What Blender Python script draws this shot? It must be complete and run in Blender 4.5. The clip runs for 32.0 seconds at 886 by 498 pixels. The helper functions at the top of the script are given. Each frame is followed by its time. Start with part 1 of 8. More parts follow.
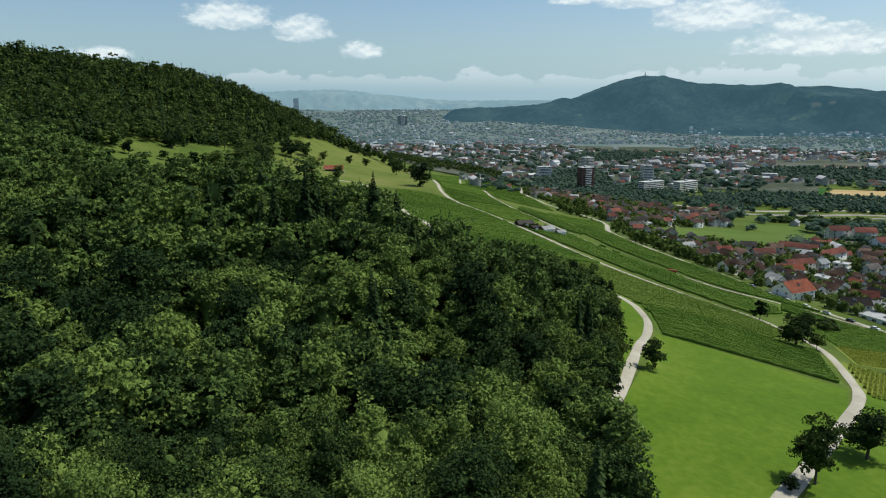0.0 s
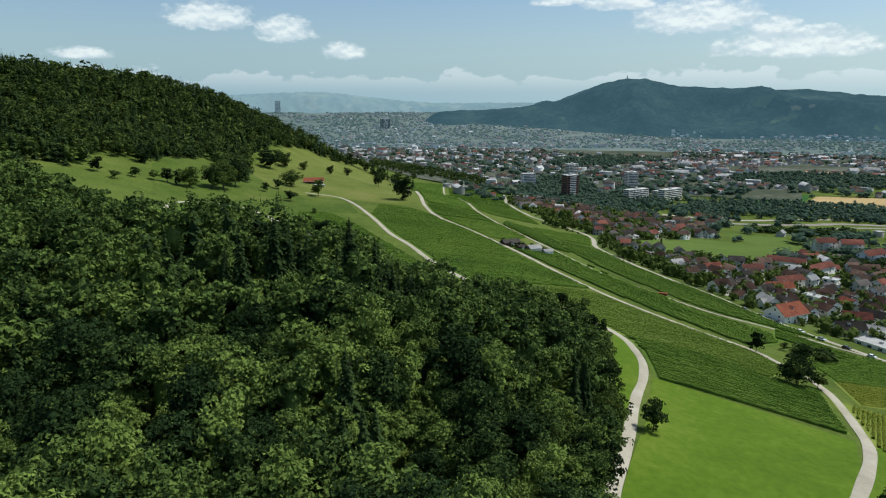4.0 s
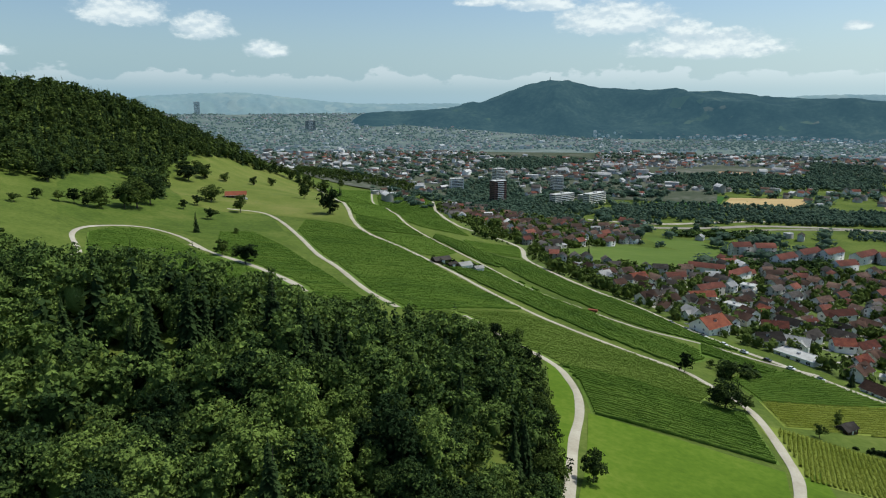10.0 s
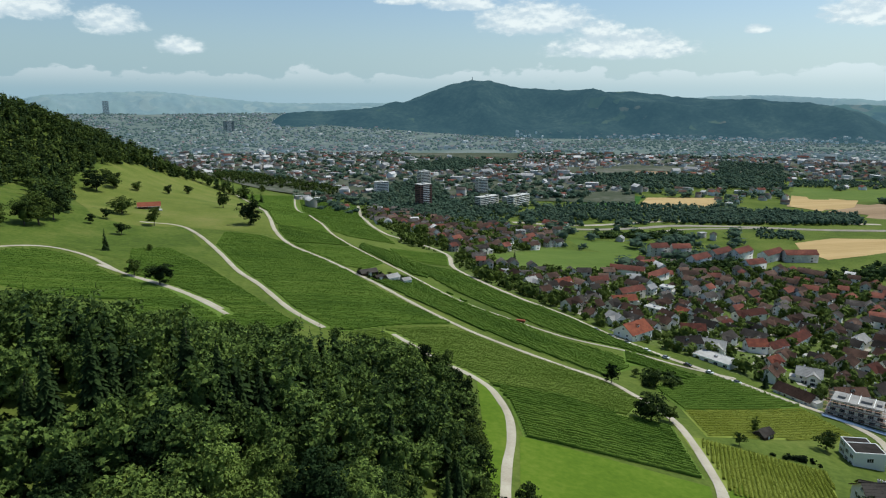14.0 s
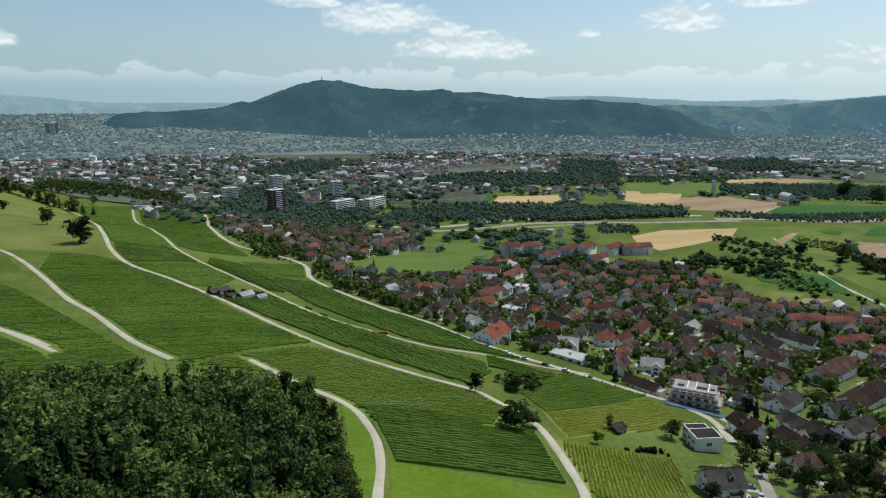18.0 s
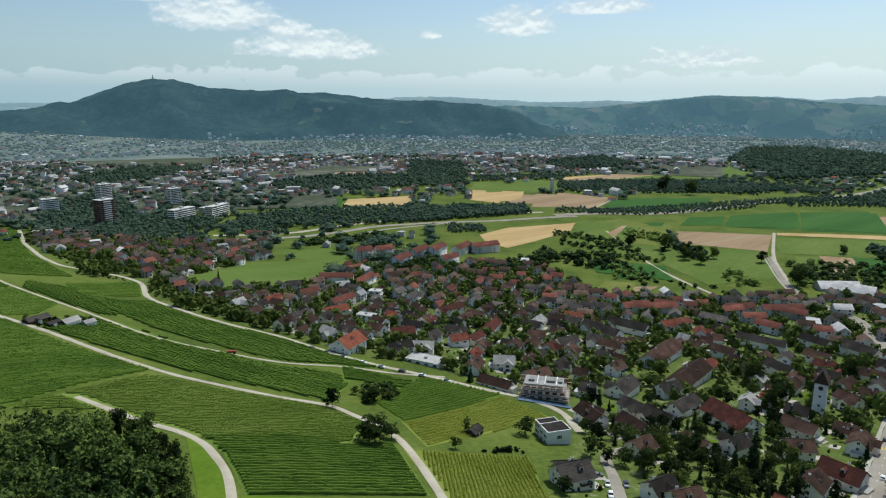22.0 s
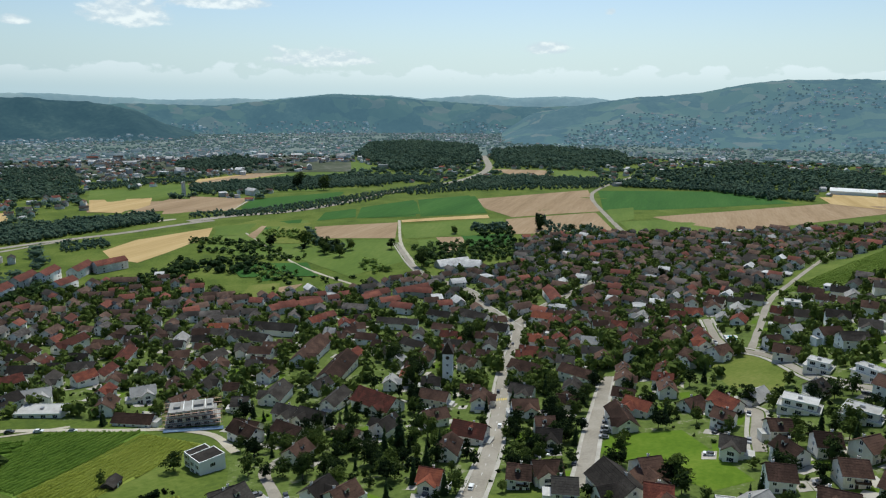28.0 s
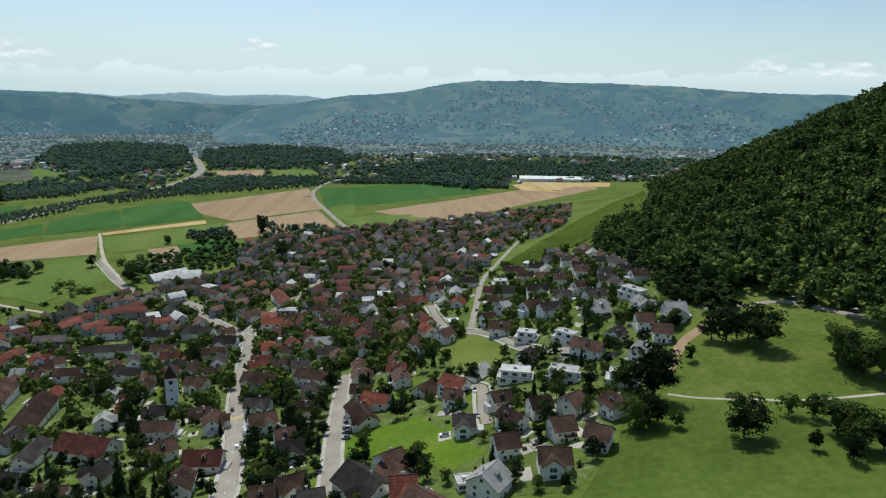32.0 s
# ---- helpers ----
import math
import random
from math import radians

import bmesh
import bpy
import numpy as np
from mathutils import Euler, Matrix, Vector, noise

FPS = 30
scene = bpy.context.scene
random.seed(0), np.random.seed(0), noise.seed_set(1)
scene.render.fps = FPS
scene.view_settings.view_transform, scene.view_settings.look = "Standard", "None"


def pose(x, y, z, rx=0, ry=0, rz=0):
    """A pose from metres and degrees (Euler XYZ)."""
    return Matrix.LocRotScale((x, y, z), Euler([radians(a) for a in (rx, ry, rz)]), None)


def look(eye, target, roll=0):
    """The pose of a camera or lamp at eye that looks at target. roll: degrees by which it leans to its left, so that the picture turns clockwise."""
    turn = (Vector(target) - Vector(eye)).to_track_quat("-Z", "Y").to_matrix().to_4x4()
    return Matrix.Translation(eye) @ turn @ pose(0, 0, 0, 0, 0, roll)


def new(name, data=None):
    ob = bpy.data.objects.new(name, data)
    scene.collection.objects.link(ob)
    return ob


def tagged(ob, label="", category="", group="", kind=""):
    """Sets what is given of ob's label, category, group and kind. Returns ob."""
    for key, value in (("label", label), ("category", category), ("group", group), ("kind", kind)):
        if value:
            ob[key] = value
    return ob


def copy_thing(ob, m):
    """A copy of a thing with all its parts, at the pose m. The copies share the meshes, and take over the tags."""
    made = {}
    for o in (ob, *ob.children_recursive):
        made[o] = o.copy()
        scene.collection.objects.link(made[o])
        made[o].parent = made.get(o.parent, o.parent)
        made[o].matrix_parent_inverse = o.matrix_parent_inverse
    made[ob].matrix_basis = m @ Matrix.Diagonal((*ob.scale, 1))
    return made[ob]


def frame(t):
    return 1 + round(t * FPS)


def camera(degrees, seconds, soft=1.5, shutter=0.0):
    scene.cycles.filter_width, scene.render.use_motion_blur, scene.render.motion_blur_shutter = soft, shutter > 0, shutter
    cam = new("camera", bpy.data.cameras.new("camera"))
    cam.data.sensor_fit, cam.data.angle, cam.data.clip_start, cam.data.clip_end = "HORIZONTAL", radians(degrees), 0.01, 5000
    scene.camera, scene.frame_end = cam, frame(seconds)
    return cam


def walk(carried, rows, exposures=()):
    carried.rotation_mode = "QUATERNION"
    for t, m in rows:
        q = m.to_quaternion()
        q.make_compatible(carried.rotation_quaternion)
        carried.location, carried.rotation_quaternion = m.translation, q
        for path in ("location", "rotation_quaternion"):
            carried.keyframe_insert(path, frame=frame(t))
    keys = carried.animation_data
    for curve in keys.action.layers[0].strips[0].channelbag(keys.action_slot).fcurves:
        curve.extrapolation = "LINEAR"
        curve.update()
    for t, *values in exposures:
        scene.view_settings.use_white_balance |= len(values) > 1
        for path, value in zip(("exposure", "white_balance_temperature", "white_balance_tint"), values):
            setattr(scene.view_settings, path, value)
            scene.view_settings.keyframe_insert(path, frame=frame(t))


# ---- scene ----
cam = camera(67.3, 32.0, 1.15)
METRES, EYE, TILT, LEAN, TURN = 78.0, 138.0, -12.2, 0.0, 0.0
ROWS = [
    (0.0, 0.0, 0.0, 0.0, 0.0, 0.0, -0.0),
    (0.5, 0.0006, 0.0269, 0.0237, -0.0, -0.01, -0.0),
    (1.0, 0.0011, 0.0542, 0.0474, -0.01, 0.01, -0.01),
    (1.5, 0.0012, 0.0813, 0.071, -0.02, 0.01, -0.02),
    (2.0, 0.0016, 0.1079, 0.0942, -0.02, 0.02, -0.02),
    (2.5, 0.0026, 0.1326, 0.1159, -0.08, 0.04, -0.01),
    (3.0, 0.0025, 0.1547, 0.1338, -0.34, 0.06, 0.02),
    (3.5, 0.003, 0.1746, 0.1515, -0.86, 0.07, 0.14),
    (5.5, 0.0037, 0.2272, 0.2101, -2.78, 0.1, 0.61),
    (6.0, 0.004, 0.237, 0.224, -3.19, 0.1, 0.7),
    (6.5, 0.0043, 0.246, 0.238, -3.64, 0.09, 0.8),
    (7.0, 0.005, 0.2531, 0.2508, -4.14, 0.08, 0.92),
    (7.5, 0.0053, 0.262, 0.2641, -4.92, 0.06, 1.08),
    (8.0, 0.0062, 0.2676, 0.2783, -5.5, 0.02, 1.21),
    (8.5, 0.0068, 0.276, 0.2918, -5.96, -0.0, 1.31),
    (9.0, 0.0079, 0.283, 0.3057, -6.45, -0.03, 1.4),
    (9.5, 0.0091, 0.2906, 0.3195, -6.99, -0.06, 1.52),
    (10.0, 0.01, 0.2994, 0.3329, -7.45, -0.09, 1.62),
    (10.5, 0.011, 0.3075, 0.3469, -7.9, -0.12, 1.7),
    (11.0, 0.0122, 0.3165, 0.3605, -8.34, -0.14, 1.79),
    (11.5, 0.0142, 0.3234, 0.3748, -8.78, -0.18, 1.88),
    (12.0, 0.0159, 0.3313, 0.3888, -9.21, -0.2, 1.97),
    (12.5, 0.0175, 0.3407, 0.4022, -9.65, -0.23, 2.05),
    (13.0, 0.0202, 0.3476, 0.4166, -10.73, -0.29, 2.27),
    (13.5, 0.0222, 0.3562, 0.4295, -12.45, -0.38, 2.63),
    (15.5, 0.0326, 0.3938, 0.4811, -17.04, -0.67, 3.54),
    (16.0, 0.0352, 0.4042, 0.4915, -18.93, -0.8, 3.93),
    (16.5, 0.0386, 0.4141, 0.5019, -20.79, -0.94, 4.31),
    (17.0, 0.0424, 0.421, 0.5133, -22.63, -1.1, 4.68),
    (17.5, 0.0472, 0.4328, 0.5223, -24.53, -1.27, 5.04),
    (18.0, 0.0507, 0.4421, 0.5315, -26.03, -1.42, 5.33),
    (18.5, 0.0551, 0.4509, 0.54, -27.33, -1.55, 5.57),
    (19.0, 0.0608, 0.4611, 0.547, -28.71, -1.68, 5.82),
    (19.5, 0.0663, 0.4664, 0.5546, -30.2, -1.84, 6.1),
    (20.0, 0.0728, 0.4732, 0.561, -31.77, -1.99, 6.37),
    (20.5, 0.0794, 0.4751, 0.5675, -33.35, -2.17, 6.65),
    (21.0, 0.086, 0.4779, 0.5729, -35.07, -2.37, 6.94),
    (21.5, 0.0926, 0.4776, 0.5787, -36.92, -2.6, 7.25),
    (22.0, 0.0995, 0.4785, 0.5835, -38.78, -2.85, 7.55),
    (22.5, 0.1074, 0.4795, 0.5876, -40.7, -3.12, 7.85),
    (23.0, 0.1145, 0.4785, 0.592, -42.66, -3.4, 8.17),
    (23.5, 0.1227, 0.4782, 0.596, -44.67, -3.71, 8.47),
    (24.0, 0.1305, 0.4769, 0.6008, -46.77, -4.04, 8.78),
    (24.5, 0.1393, 0.4753, 0.604, -48.92, -4.38, 9.07),
    (25.0, 0.148, 0.4737, 0.6078, -51.36, -4.8, 9.39),
    (25.5, 0.1571, 0.4727, 0.611, -54.21, -5.3, 9.74),
    (27.5, 0.1985, 0.4752, 0.621, -66.45, -7.59, 10.93),
    (28.0, 0.2088, 0.4745, 0.6225, -69.47, -8.18, 11.17),
    (28.5, 0.2221, 0.4747, 0.623, -72.74, -8.84, 11.39),
    (29.0, 0.2336, 0.4754, 0.6247, -76.0, -9.51, 11.58),
    (29.5, 0.2458, 0.4768, 0.625, -79.41, -10.22, 11.7),
    (30.0, 0.2578, 0.4771, 0.6253, -82.59, -10.88, 11.8),
    (30.5, 0.2691, 0.4775, 0.6257, -85.8, -11.56, 11.85),
    (31.0, 0.2811, 0.4782, 0.6261, -88.95, -12.23, 11.88),
    (31.5, 0.2925, 0.4804, 0.627, -91.83, -12.84, 11.85),
    (32.0, 0.3025, 0.483, 0.6279, -93.73, -13.24, 11.8),
]
walk(cam, [(t, pose(0, 0, EYE, TILT, LEAN, TURN) @ pose(METRES * x, METRES * y, METRES * z, 90 + pitch, roll, yaw)) for t, x, y, z, yaw, pitch, roll in ROWS], [(0.0, -0.12, 6180, 3), (32.0, -0.12, 6180, 3)])
# ---- daylight ----
SUN_TURN, SUN_HIGH = 78.0, 59.0  # degrees clockwise from north, and above the horizon
world = bpy.data.worlds.new("sky")
scene.world = world
world.use_nodes = True
wn, wl = world.node_tree.nodes, world.node_tree.links
wn.clear()
sky = wn.new("ShaderNodeTexSky")
sky.sky_type, sky.sun_disc = "NISHITA", False
sky.sun_elevation, sky.sun_rotation = radians(SUN_HIGH), radians(SUN_TURN)
sky.air_density, sky.dust_density, sky.ozone_density = 1.0, 1.4, 2.5
sky_light = wn.new("ShaderNodeBackground")
sky_light.inputs["Strength"].default_value = 0.128
sky_out = wn.new("ShaderNodeOutputWorld")
wl.new(sky.outputs["Color"], sky_light.inputs["Color"])
wl.new(sky_light.outputs[0], sky_out.inputs["Surface"])
sun = new("sun", bpy.data.lights.new("sun", "SUN"))
sun.data.energy, sun.data.angle, sun.data.color = 4.1, radians(0.55), (1.0, 0.95, 0.87)
sun.matrix_basis = look((0, 0, 900), Vector((0, 0, 900)) - Vector((math.sin(radians(SUN_TURN)) * math.cos(radians(SUN_HIGH)), math.cos(radians(SUN_TURN)) * math.cos(radians(SUN_HIGH)), math.sin(radians(SUN_HIGH)))))

# fair-weather clouds: a low bank along the horizon and single heaps above it
def world_math(op, *args):
    k = wn.new("ShaderNodeMath")
    k.operation = op
    for i, v in enumerate(args):
        if isinstance(v, (int, float)):
            k.inputs[i].default_value = v
        else:
            wl.new(v, k.inputs[i])
    return k.outputs[0]


toward = wn.new("ShaderNodeTexCoord").outputs["Generated"]
axes = wn.new("ShaderNodeSeparateXYZ")
wl.new(toward, axes.inputs[0])
AZ = world_math("MULTIPLY", world_math("ARCTAN2", axes.outputs[0], axes.outputs[1]), 57.2958)
EL = world_math("MULTIPLY", world_math("ARCSINE", axes.outputs[2]), 57.2958)
spread = wn.new("ShaderNodeCombineXYZ")
wl.new(world_math("MULTIPLY", AZ, 0.55), spread.inputs[0]), wl.new(EL, spread.inputs[1])


def cloud_noise(scale, detail, shift, up=0.0):
    k = wn.new("ShaderNodeTexNoise")
    k.inputs["Scale"].default_value, k.inputs["Detail"].default_value, k.inputs["Roughness"].default_value = scale, detail, 0.58
    m = wn.new("ShaderNodeMapping")
    m.inputs["Location"].default_value = (shift, shift * 0.7 + up, 0)
    wl.new(spread.outputs[0], m.inputs[0]), wl.new(m.outputs[0], k.inputs[0])
    return k.outputs["Fac"]


PUFF, FINE = cloud_noise(0.75, 8, 3.0), cloud_noise(2.6, 6, 9.0)
# middle of each heap: degrees clockwise from north, height, half breadth, half height, weight
HEAPS = [(-17.0, 6.6, 3.5, 1.66, 1), (-11.4, 5.7, 2.6, 1.51, 1), (-6.7, 4.2, 2.0, 1.05, 1), (10.7, 8.1, 2.6, 0.61, 0.9), (15.6, 7.8, 3.5, 0.9, 1), (21.4, 6.4, 5.3, 1.96, 1.1), (26.5, 5.5, 2.9, 1.51, 0.8), (28.5, 4.3, 6.5, 1.66, 1), (38.4, 5.4, 1.1, 0.53, 1), (45.6, 6.2, 3.5, 1.66, 1), (52.0, 7.4, 4.7, 0.9, 1), (78.5, 4.2, 2.0, 0.76, 1), (83.3, 7.0, 0.5, 0.38, 0.8), (59.1, 3.3, 4.1, 1.2, 0.7), (60.2, 3.5, 4.1, 0.9, 0.7), (78.5, 4.3, 1.9, 0.68, 1), (62.4, 3.3, 2.6, 0.76, 0.7), (118.9, 2.6, 2.3, 1.05, 0.8), (124.1, 2.2, 2.9, 0.76, 0.8), (45.6, 6.2, 2.9, 1.36, 1), (-26.3, 3.7, 2.9, 0.61, 0.7)]
mask = None
for az_, el_, wide, tall, weight in HEAPS:
    u = world_math("DIVIDE", world_math("SUBTRACT", AZ, az_), wide)
    v = world_math("DIVIDE", world_math("SUBTRACT", EL, el_), tall)
    # flatter below than above
    v = world_math("MULTIPLY", v, world_math("ADD", 1.0, world_math("MULTIPLY", world_math("LESS_THAN", v, 0.0), 0.9)))
    r = world_math("ADD", world_math("MULTIPLY", u, u), world_math("MULTIPLY", v, v))
    one = world_math("MULTIPLY", world_math("MAXIMUM", world_math("SUBTRACT", 1.0, r), -1.0), weight)
    mask = one if mask is None else world_math("MAXIMUM", mask, one)
ragged = world_math("ADD", mask, world_math("MULTIPLY", world_math("SUBTRACT", world_math("ADD", world_math("MULTIPLY", PUFF, 0.6), world_math("MULTIPLY", FINE, 0.4)), 0.5), 3.2))


def ramp_of(value, lo, hi, low=0.0, high=1.0):
    k = wn.new("ShaderNodeMapRange")
    k.interpolation_type = "SMOOTHSTEP"
    for name, v in (("From Min", lo), ("From Max", hi), ("To Min", low), ("To Max", high)):
        k.inputs[name].default_value = v
    wl.new(value, k.inputs["Value"])
    return k.outputs[0]


def blend(base, factor, colour):
    k = wn.new("ShaderNodeMix")
    k.data_type = "RGBA"
    wl.new(factor, k.inputs[0])
    for slot, c in ((6, base), (7, colour)):
        if isinstance(c, tuple):
            k.inputs[slot].default_value = (*c, 1)
        else:
            wl.new(c, k.inputs[slot])
    return k.outputs[2]


# the far bank: heaped tops, melting into the haze below
LUMPS = cloud_noise(0.42, 3, 21.0)
bank_top = world_math("ADD", 1.5, world_math("ADD", world_math("MULTIPLY", world_math("SUBTRACT", LUMPS, 0.2), 3.4), world_math("MULTIPLY", world_math("SUBTRACT", PUFF, 0.5), 2.6)))
bank = ramp_of(world_math("SUBTRACT", bank_top, EL), -0.02, 0.3)
bank = world_math("MULTIPLY", bank, ramp_of(EL, 0.9, 3.0))
heaps = ramp_of(ragged, -0.1, 0.75)
# thick parts stay white, thin edges and flat bases take the colour of the air
relief = world_math("SUBTRACT", PUFF, cloud_noise(0.75, 8, 3.0, 0.32))
body = ramp_of(world_math("ADD", ragged, world_math("MULTIPLY", relief, 9.0)), -0.2, 2.2)
cloud_colour = blend((5.6, 6.2, 6.7), body, (8.2, 8.3, 8.2))
# the air is brighter towards the sun
glow = ramp_of(AZ, -25.0, 85.0)
air_colour = blend((2.9, 4.3, 5.2), glow, (5.5, 6.8, 7.4))
air = blend(sky.outputs["Color"], ramp_of(EL, 8.0, -0.5, 0.0, 0.85), air_colour)
with_bank = blend(air, world_math("MULTIPLY", bank, 0.72), blend((5.4, 5.9, 6.3), glow, (7.0, 7.6, 7.9)))
clouded = blend(with_bank, world_math("MULTIPLY", heaps, 0.82), cloud_colour)
wl.new(clouded, sky_light.inputs["Color"])
# ---- materials ----
def material(name, ramp, scale=0.2, fine=2.0, rough=0.9, bump=0.0, bump_scale=3.0, by_object=0.0, by_piece=0.0, translucent=0.0, metal=0.0, stretch=None):
    """Colour runs through the ramp by two noises in world metres, the object's and the piece's own chance."""
    m = bpy.data.materials.new(name)
    m.use_nodes = True
    n, l = m.node_tree.nodes, m.node_tree.links
    n.clear()
    geo = n.new("ShaderNodeNewGeometry")
    place = geo.outputs["Position"]
    if stretch:
        turned = n.new("ShaderNodeMapping")
        turned.inputs["Rotation"].default_value[2] = radians(stretch[0])
        turned.inputs["Scale"].default_value = (stretch[1], 1, 1)
        l.new(place, turned.inputs["Vector"])
        place = turned.outputs[0]

    def math_node(op, a, b):
        k = n.new("ShaderNodeMath")
        k.operation = op
        for i, v in enumerate((a, b)):
            if isinstance(v, (int, float)):
                k.inputs[i].default_value = v
            else:
                l.new(v, k.inputs[i])
        return k.outputs[0]

    def noise_node(s, detail=4):
        k = n.new("ShaderNodeTexNoise")
        k.inputs["Scale"].default_value, k.inputs["Detail"].default_value, k.inputs["Roughness"].default_value = s, detail, 0.62
        l.new(place, k.inputs["Vector"])
        return k.outputs["Fac"]

    value = math_node("ADD", math_node("MULTIPLY", noise_node(scale), 0.85), math_node("MULTIPLY", noise_node(fine), 0.55))
    value = math_node("ADD", math_node("MULTIPLY", math_node("SUBTRACT", value, 0.70), 2.1), 0.5)
    if by_object:
        info = n.new("ShaderNodeObjectInfo")
        value = math_node("ADD", value, math_node("MULTIPLY", math_node("SUBTRACT", info.outputs["Random"], 0.5), by_object))
    if by_piece:
        value = math_node("ADD", value, math_node("MULTIPLY", math_node("SUBTRACT", geo.outputs["Random Per Island"], 0.5), by_piece))
    colours = n.new("ShaderNodeValToRGB")
    stops = colours.color_ramp.elements
    while len(stops) < len(ramp):
        stops.new(0.5)
    for i, c in enumerate(ramp):
        stops[i].position, stops[i].color = i / max(1, len(ramp) - 1), (*c, 1)
    l.new(value, colours.inputs[0])
    shade = n.new("ShaderNodeBsdfPrincipled")
    shade.inputs["Roughness"].default_value, shade.inputs["Metallic"].default_value = rough, metal
    shade.inputs["Specular IOR Level"].default_value = 0.04 if rough > 0.55 else 0.5
    l.new(colours.outputs[0], shade.inputs["Base Color"])
    if bump:
        k = n.new("ShaderNodeBump")
        k.inputs["Strength"].default_value, k.inputs["Distance"].default_value = min(1.0, bump), bump
        l.new(noise_node(bump_scale, 6), k.inputs["Height"])
        l.new(k.outputs[0], shade.inputs["Normal"])
    out = n.new("ShaderNodeOutputMaterial")
    if translucent:
        thin, both = n.new("ShaderNodeBsdfTranslucent"), n.new("ShaderNodeMixShader")
        l.new(colours.outputs[0], thin.inputs["Color"])
        both.inputs[0].default_value = translucent
        l.new(shade.outputs[0], both.inputs[1]), l.new(thin.outputs[0], both.inputs[2])
        l.new(both.outputs[0], out.inputs["Surface"])
    else:
        l.new(shade.outputs[0], out.inputs["Surface"])
    return m


M_GROUND = material("meadow ground", [(0.05, 0.076, 0.016), (0.09, 0.124, 0.023), (0.145, 0.17, 0.04)], 0.02, 0.4, bump=0.3, bump_scale=0.8)
M_GRASS = material("mown grass", [(0.062, 0.11, 0.01), (0.09, 0.148, 0.014), (0.14, 0.185, 0.026)], 0.03, 0.5, bump=0.15, bump_scale=1.5)
M_MEADOW = material("rough pasture", [(0.08, 0.11, 0.02), (0.125, 0.152, 0.032), (0.18, 0.18, 0.055)], 0.025, 0.5, bump=0.2, bump_scale=1.2)
M_PASTURE = material("grazed pasture", [(0.045, 0.07, 0.014), (0.078, 0.115, 0.02), (0.13, 0.148, 0.036)], 0.025, 0.35, bump=0.25, bump_scale=0.9)
M_GARDEN = material("garden lawn and beds", [(0.04, 0.058, 0.018), (0.08, 0.11, 0.026), (0.105, 0.14, 0.034), (0.23, 0.222, 0.16)], 0.11, 0.5, bump=0.4, bump_scale=0.7)
M_VINESOIL = material("grassed vineyard soil", [(0.075, 0.125, 0.02), (0.1, 0.16, 0.026), (0.14, 0.19, 0.04)], 0.05, 0.8)
M_VINESOIL_LIGHT = material("mown vineyard aisles", [(0.14, 0.18, 0.028), (0.18, 0.22, 0.04), (0.22, 0.25, 0.06)], 0.05, 0.8)
M_VINE = material("vine leaves", [(0.07, 0.125, 0.019), (0.105, 0.175, 0.026), (0.145, 0.215, 0.037)], 0.03, 0.5, 0.8, by_piece=0.8, by_object=0.15, translucent=0.25)
M_VINE_PALE = material("pale vine leaves", [(0.115, 0.172, 0.028), (0.15, 0.212, 0.038), (0.185, 0.242, 0.052)], 0.03, 0.5, 0.8, by_piece=0.6, by_object=0.15, translucent=0.2)
M_VINESOIL_PALE = material("mown green vineyard aisles", [(0.115, 0.175, 0.03), (0.145, 0.205, 0.04), (0.18, 0.23, 0.055)], 0.05, 0.8)
M_VINE_LIGHT = material("young vine leaves", [(0.14, 0.17, 0.02), (0.19, 0.22, 0.032), (0.24, 0.27, 0.05)], 0.04, 0.8, 0.8, by_piece=0.5, by_object=0.15, translucent=0.2)
M_LEAF = material("broad leaves", [(0.022, 0.041, 0.014), (0.056, 0.09, 0.024), (0.112, 0.165, 0.038), (0.17, 0.235, 0.052)], 0.05, 1.6, 0.8, bump=0.5, bump_scale=3.0, by_object=1.5, by_piece=0.6, translucent=0.16)
M_LEAF_DARK = material("garden foliage", [(0.009, 0.018, 0.007), (0.022, 0.038, 0.012), (0.048, 0.075, 0.019), (0.095, 0.13, 0.028)], 0.07, 2.0, 0.8, bump=0.4, bump_scale=3.5, by_object=1.2, by_piece=0.6, translucent=0.22)
# paler and bluer than real leaves: distance haze painted into the colour
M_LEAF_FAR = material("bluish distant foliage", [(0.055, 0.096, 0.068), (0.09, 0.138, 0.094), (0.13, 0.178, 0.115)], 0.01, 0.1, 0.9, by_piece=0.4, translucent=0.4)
M_NEEDLE = material("needles", [(0.015, 0.028, 0.01), (0.028, 0.048, 0.015), (0.05, 0.08, 0.024)], 0.05, 2.6, 0.85, by_object=0.6, by_piece=0.6, translucent=0.1)
M_BARK = material("bark", [(0.05, 0.04, 0.03), (0.10, 0.085, 0.065), (0.15, 0.13, 0.10)], 0.5, 4.0, 0.95, bump=0.1, bump_scale=6)
M_GRAVEL = material("pale gravel lane", [(0.3, 0.265, 0.2), (0.39, 0.35, 0.275), (0.46, 0.42, 0.34)], 0.08, 1.5, 0.95)
M_ASPHALT = material("worn asphalt", [(0.2, 0.178, 0.145), (0.27, 0.242, 0.2), (0.33, 0.3, 0.255)], 0.06, 1.0, 0.92)
M_YARD = material("pale paved yard", [(0.27, 0.25, 0.215), (0.36, 0.335, 0.29), (0.46, 0.43, 0.38)], 0.1, 1.2, 0.92)
M_WHEAT = material("ripe grain stubble", [(0.33, 0.23, 0.1), (0.42, 0.3, 0.14), (0.5, 0.37, 0.19)], 0.03, 0.35, 0.95, stretch=(62, 0.06))
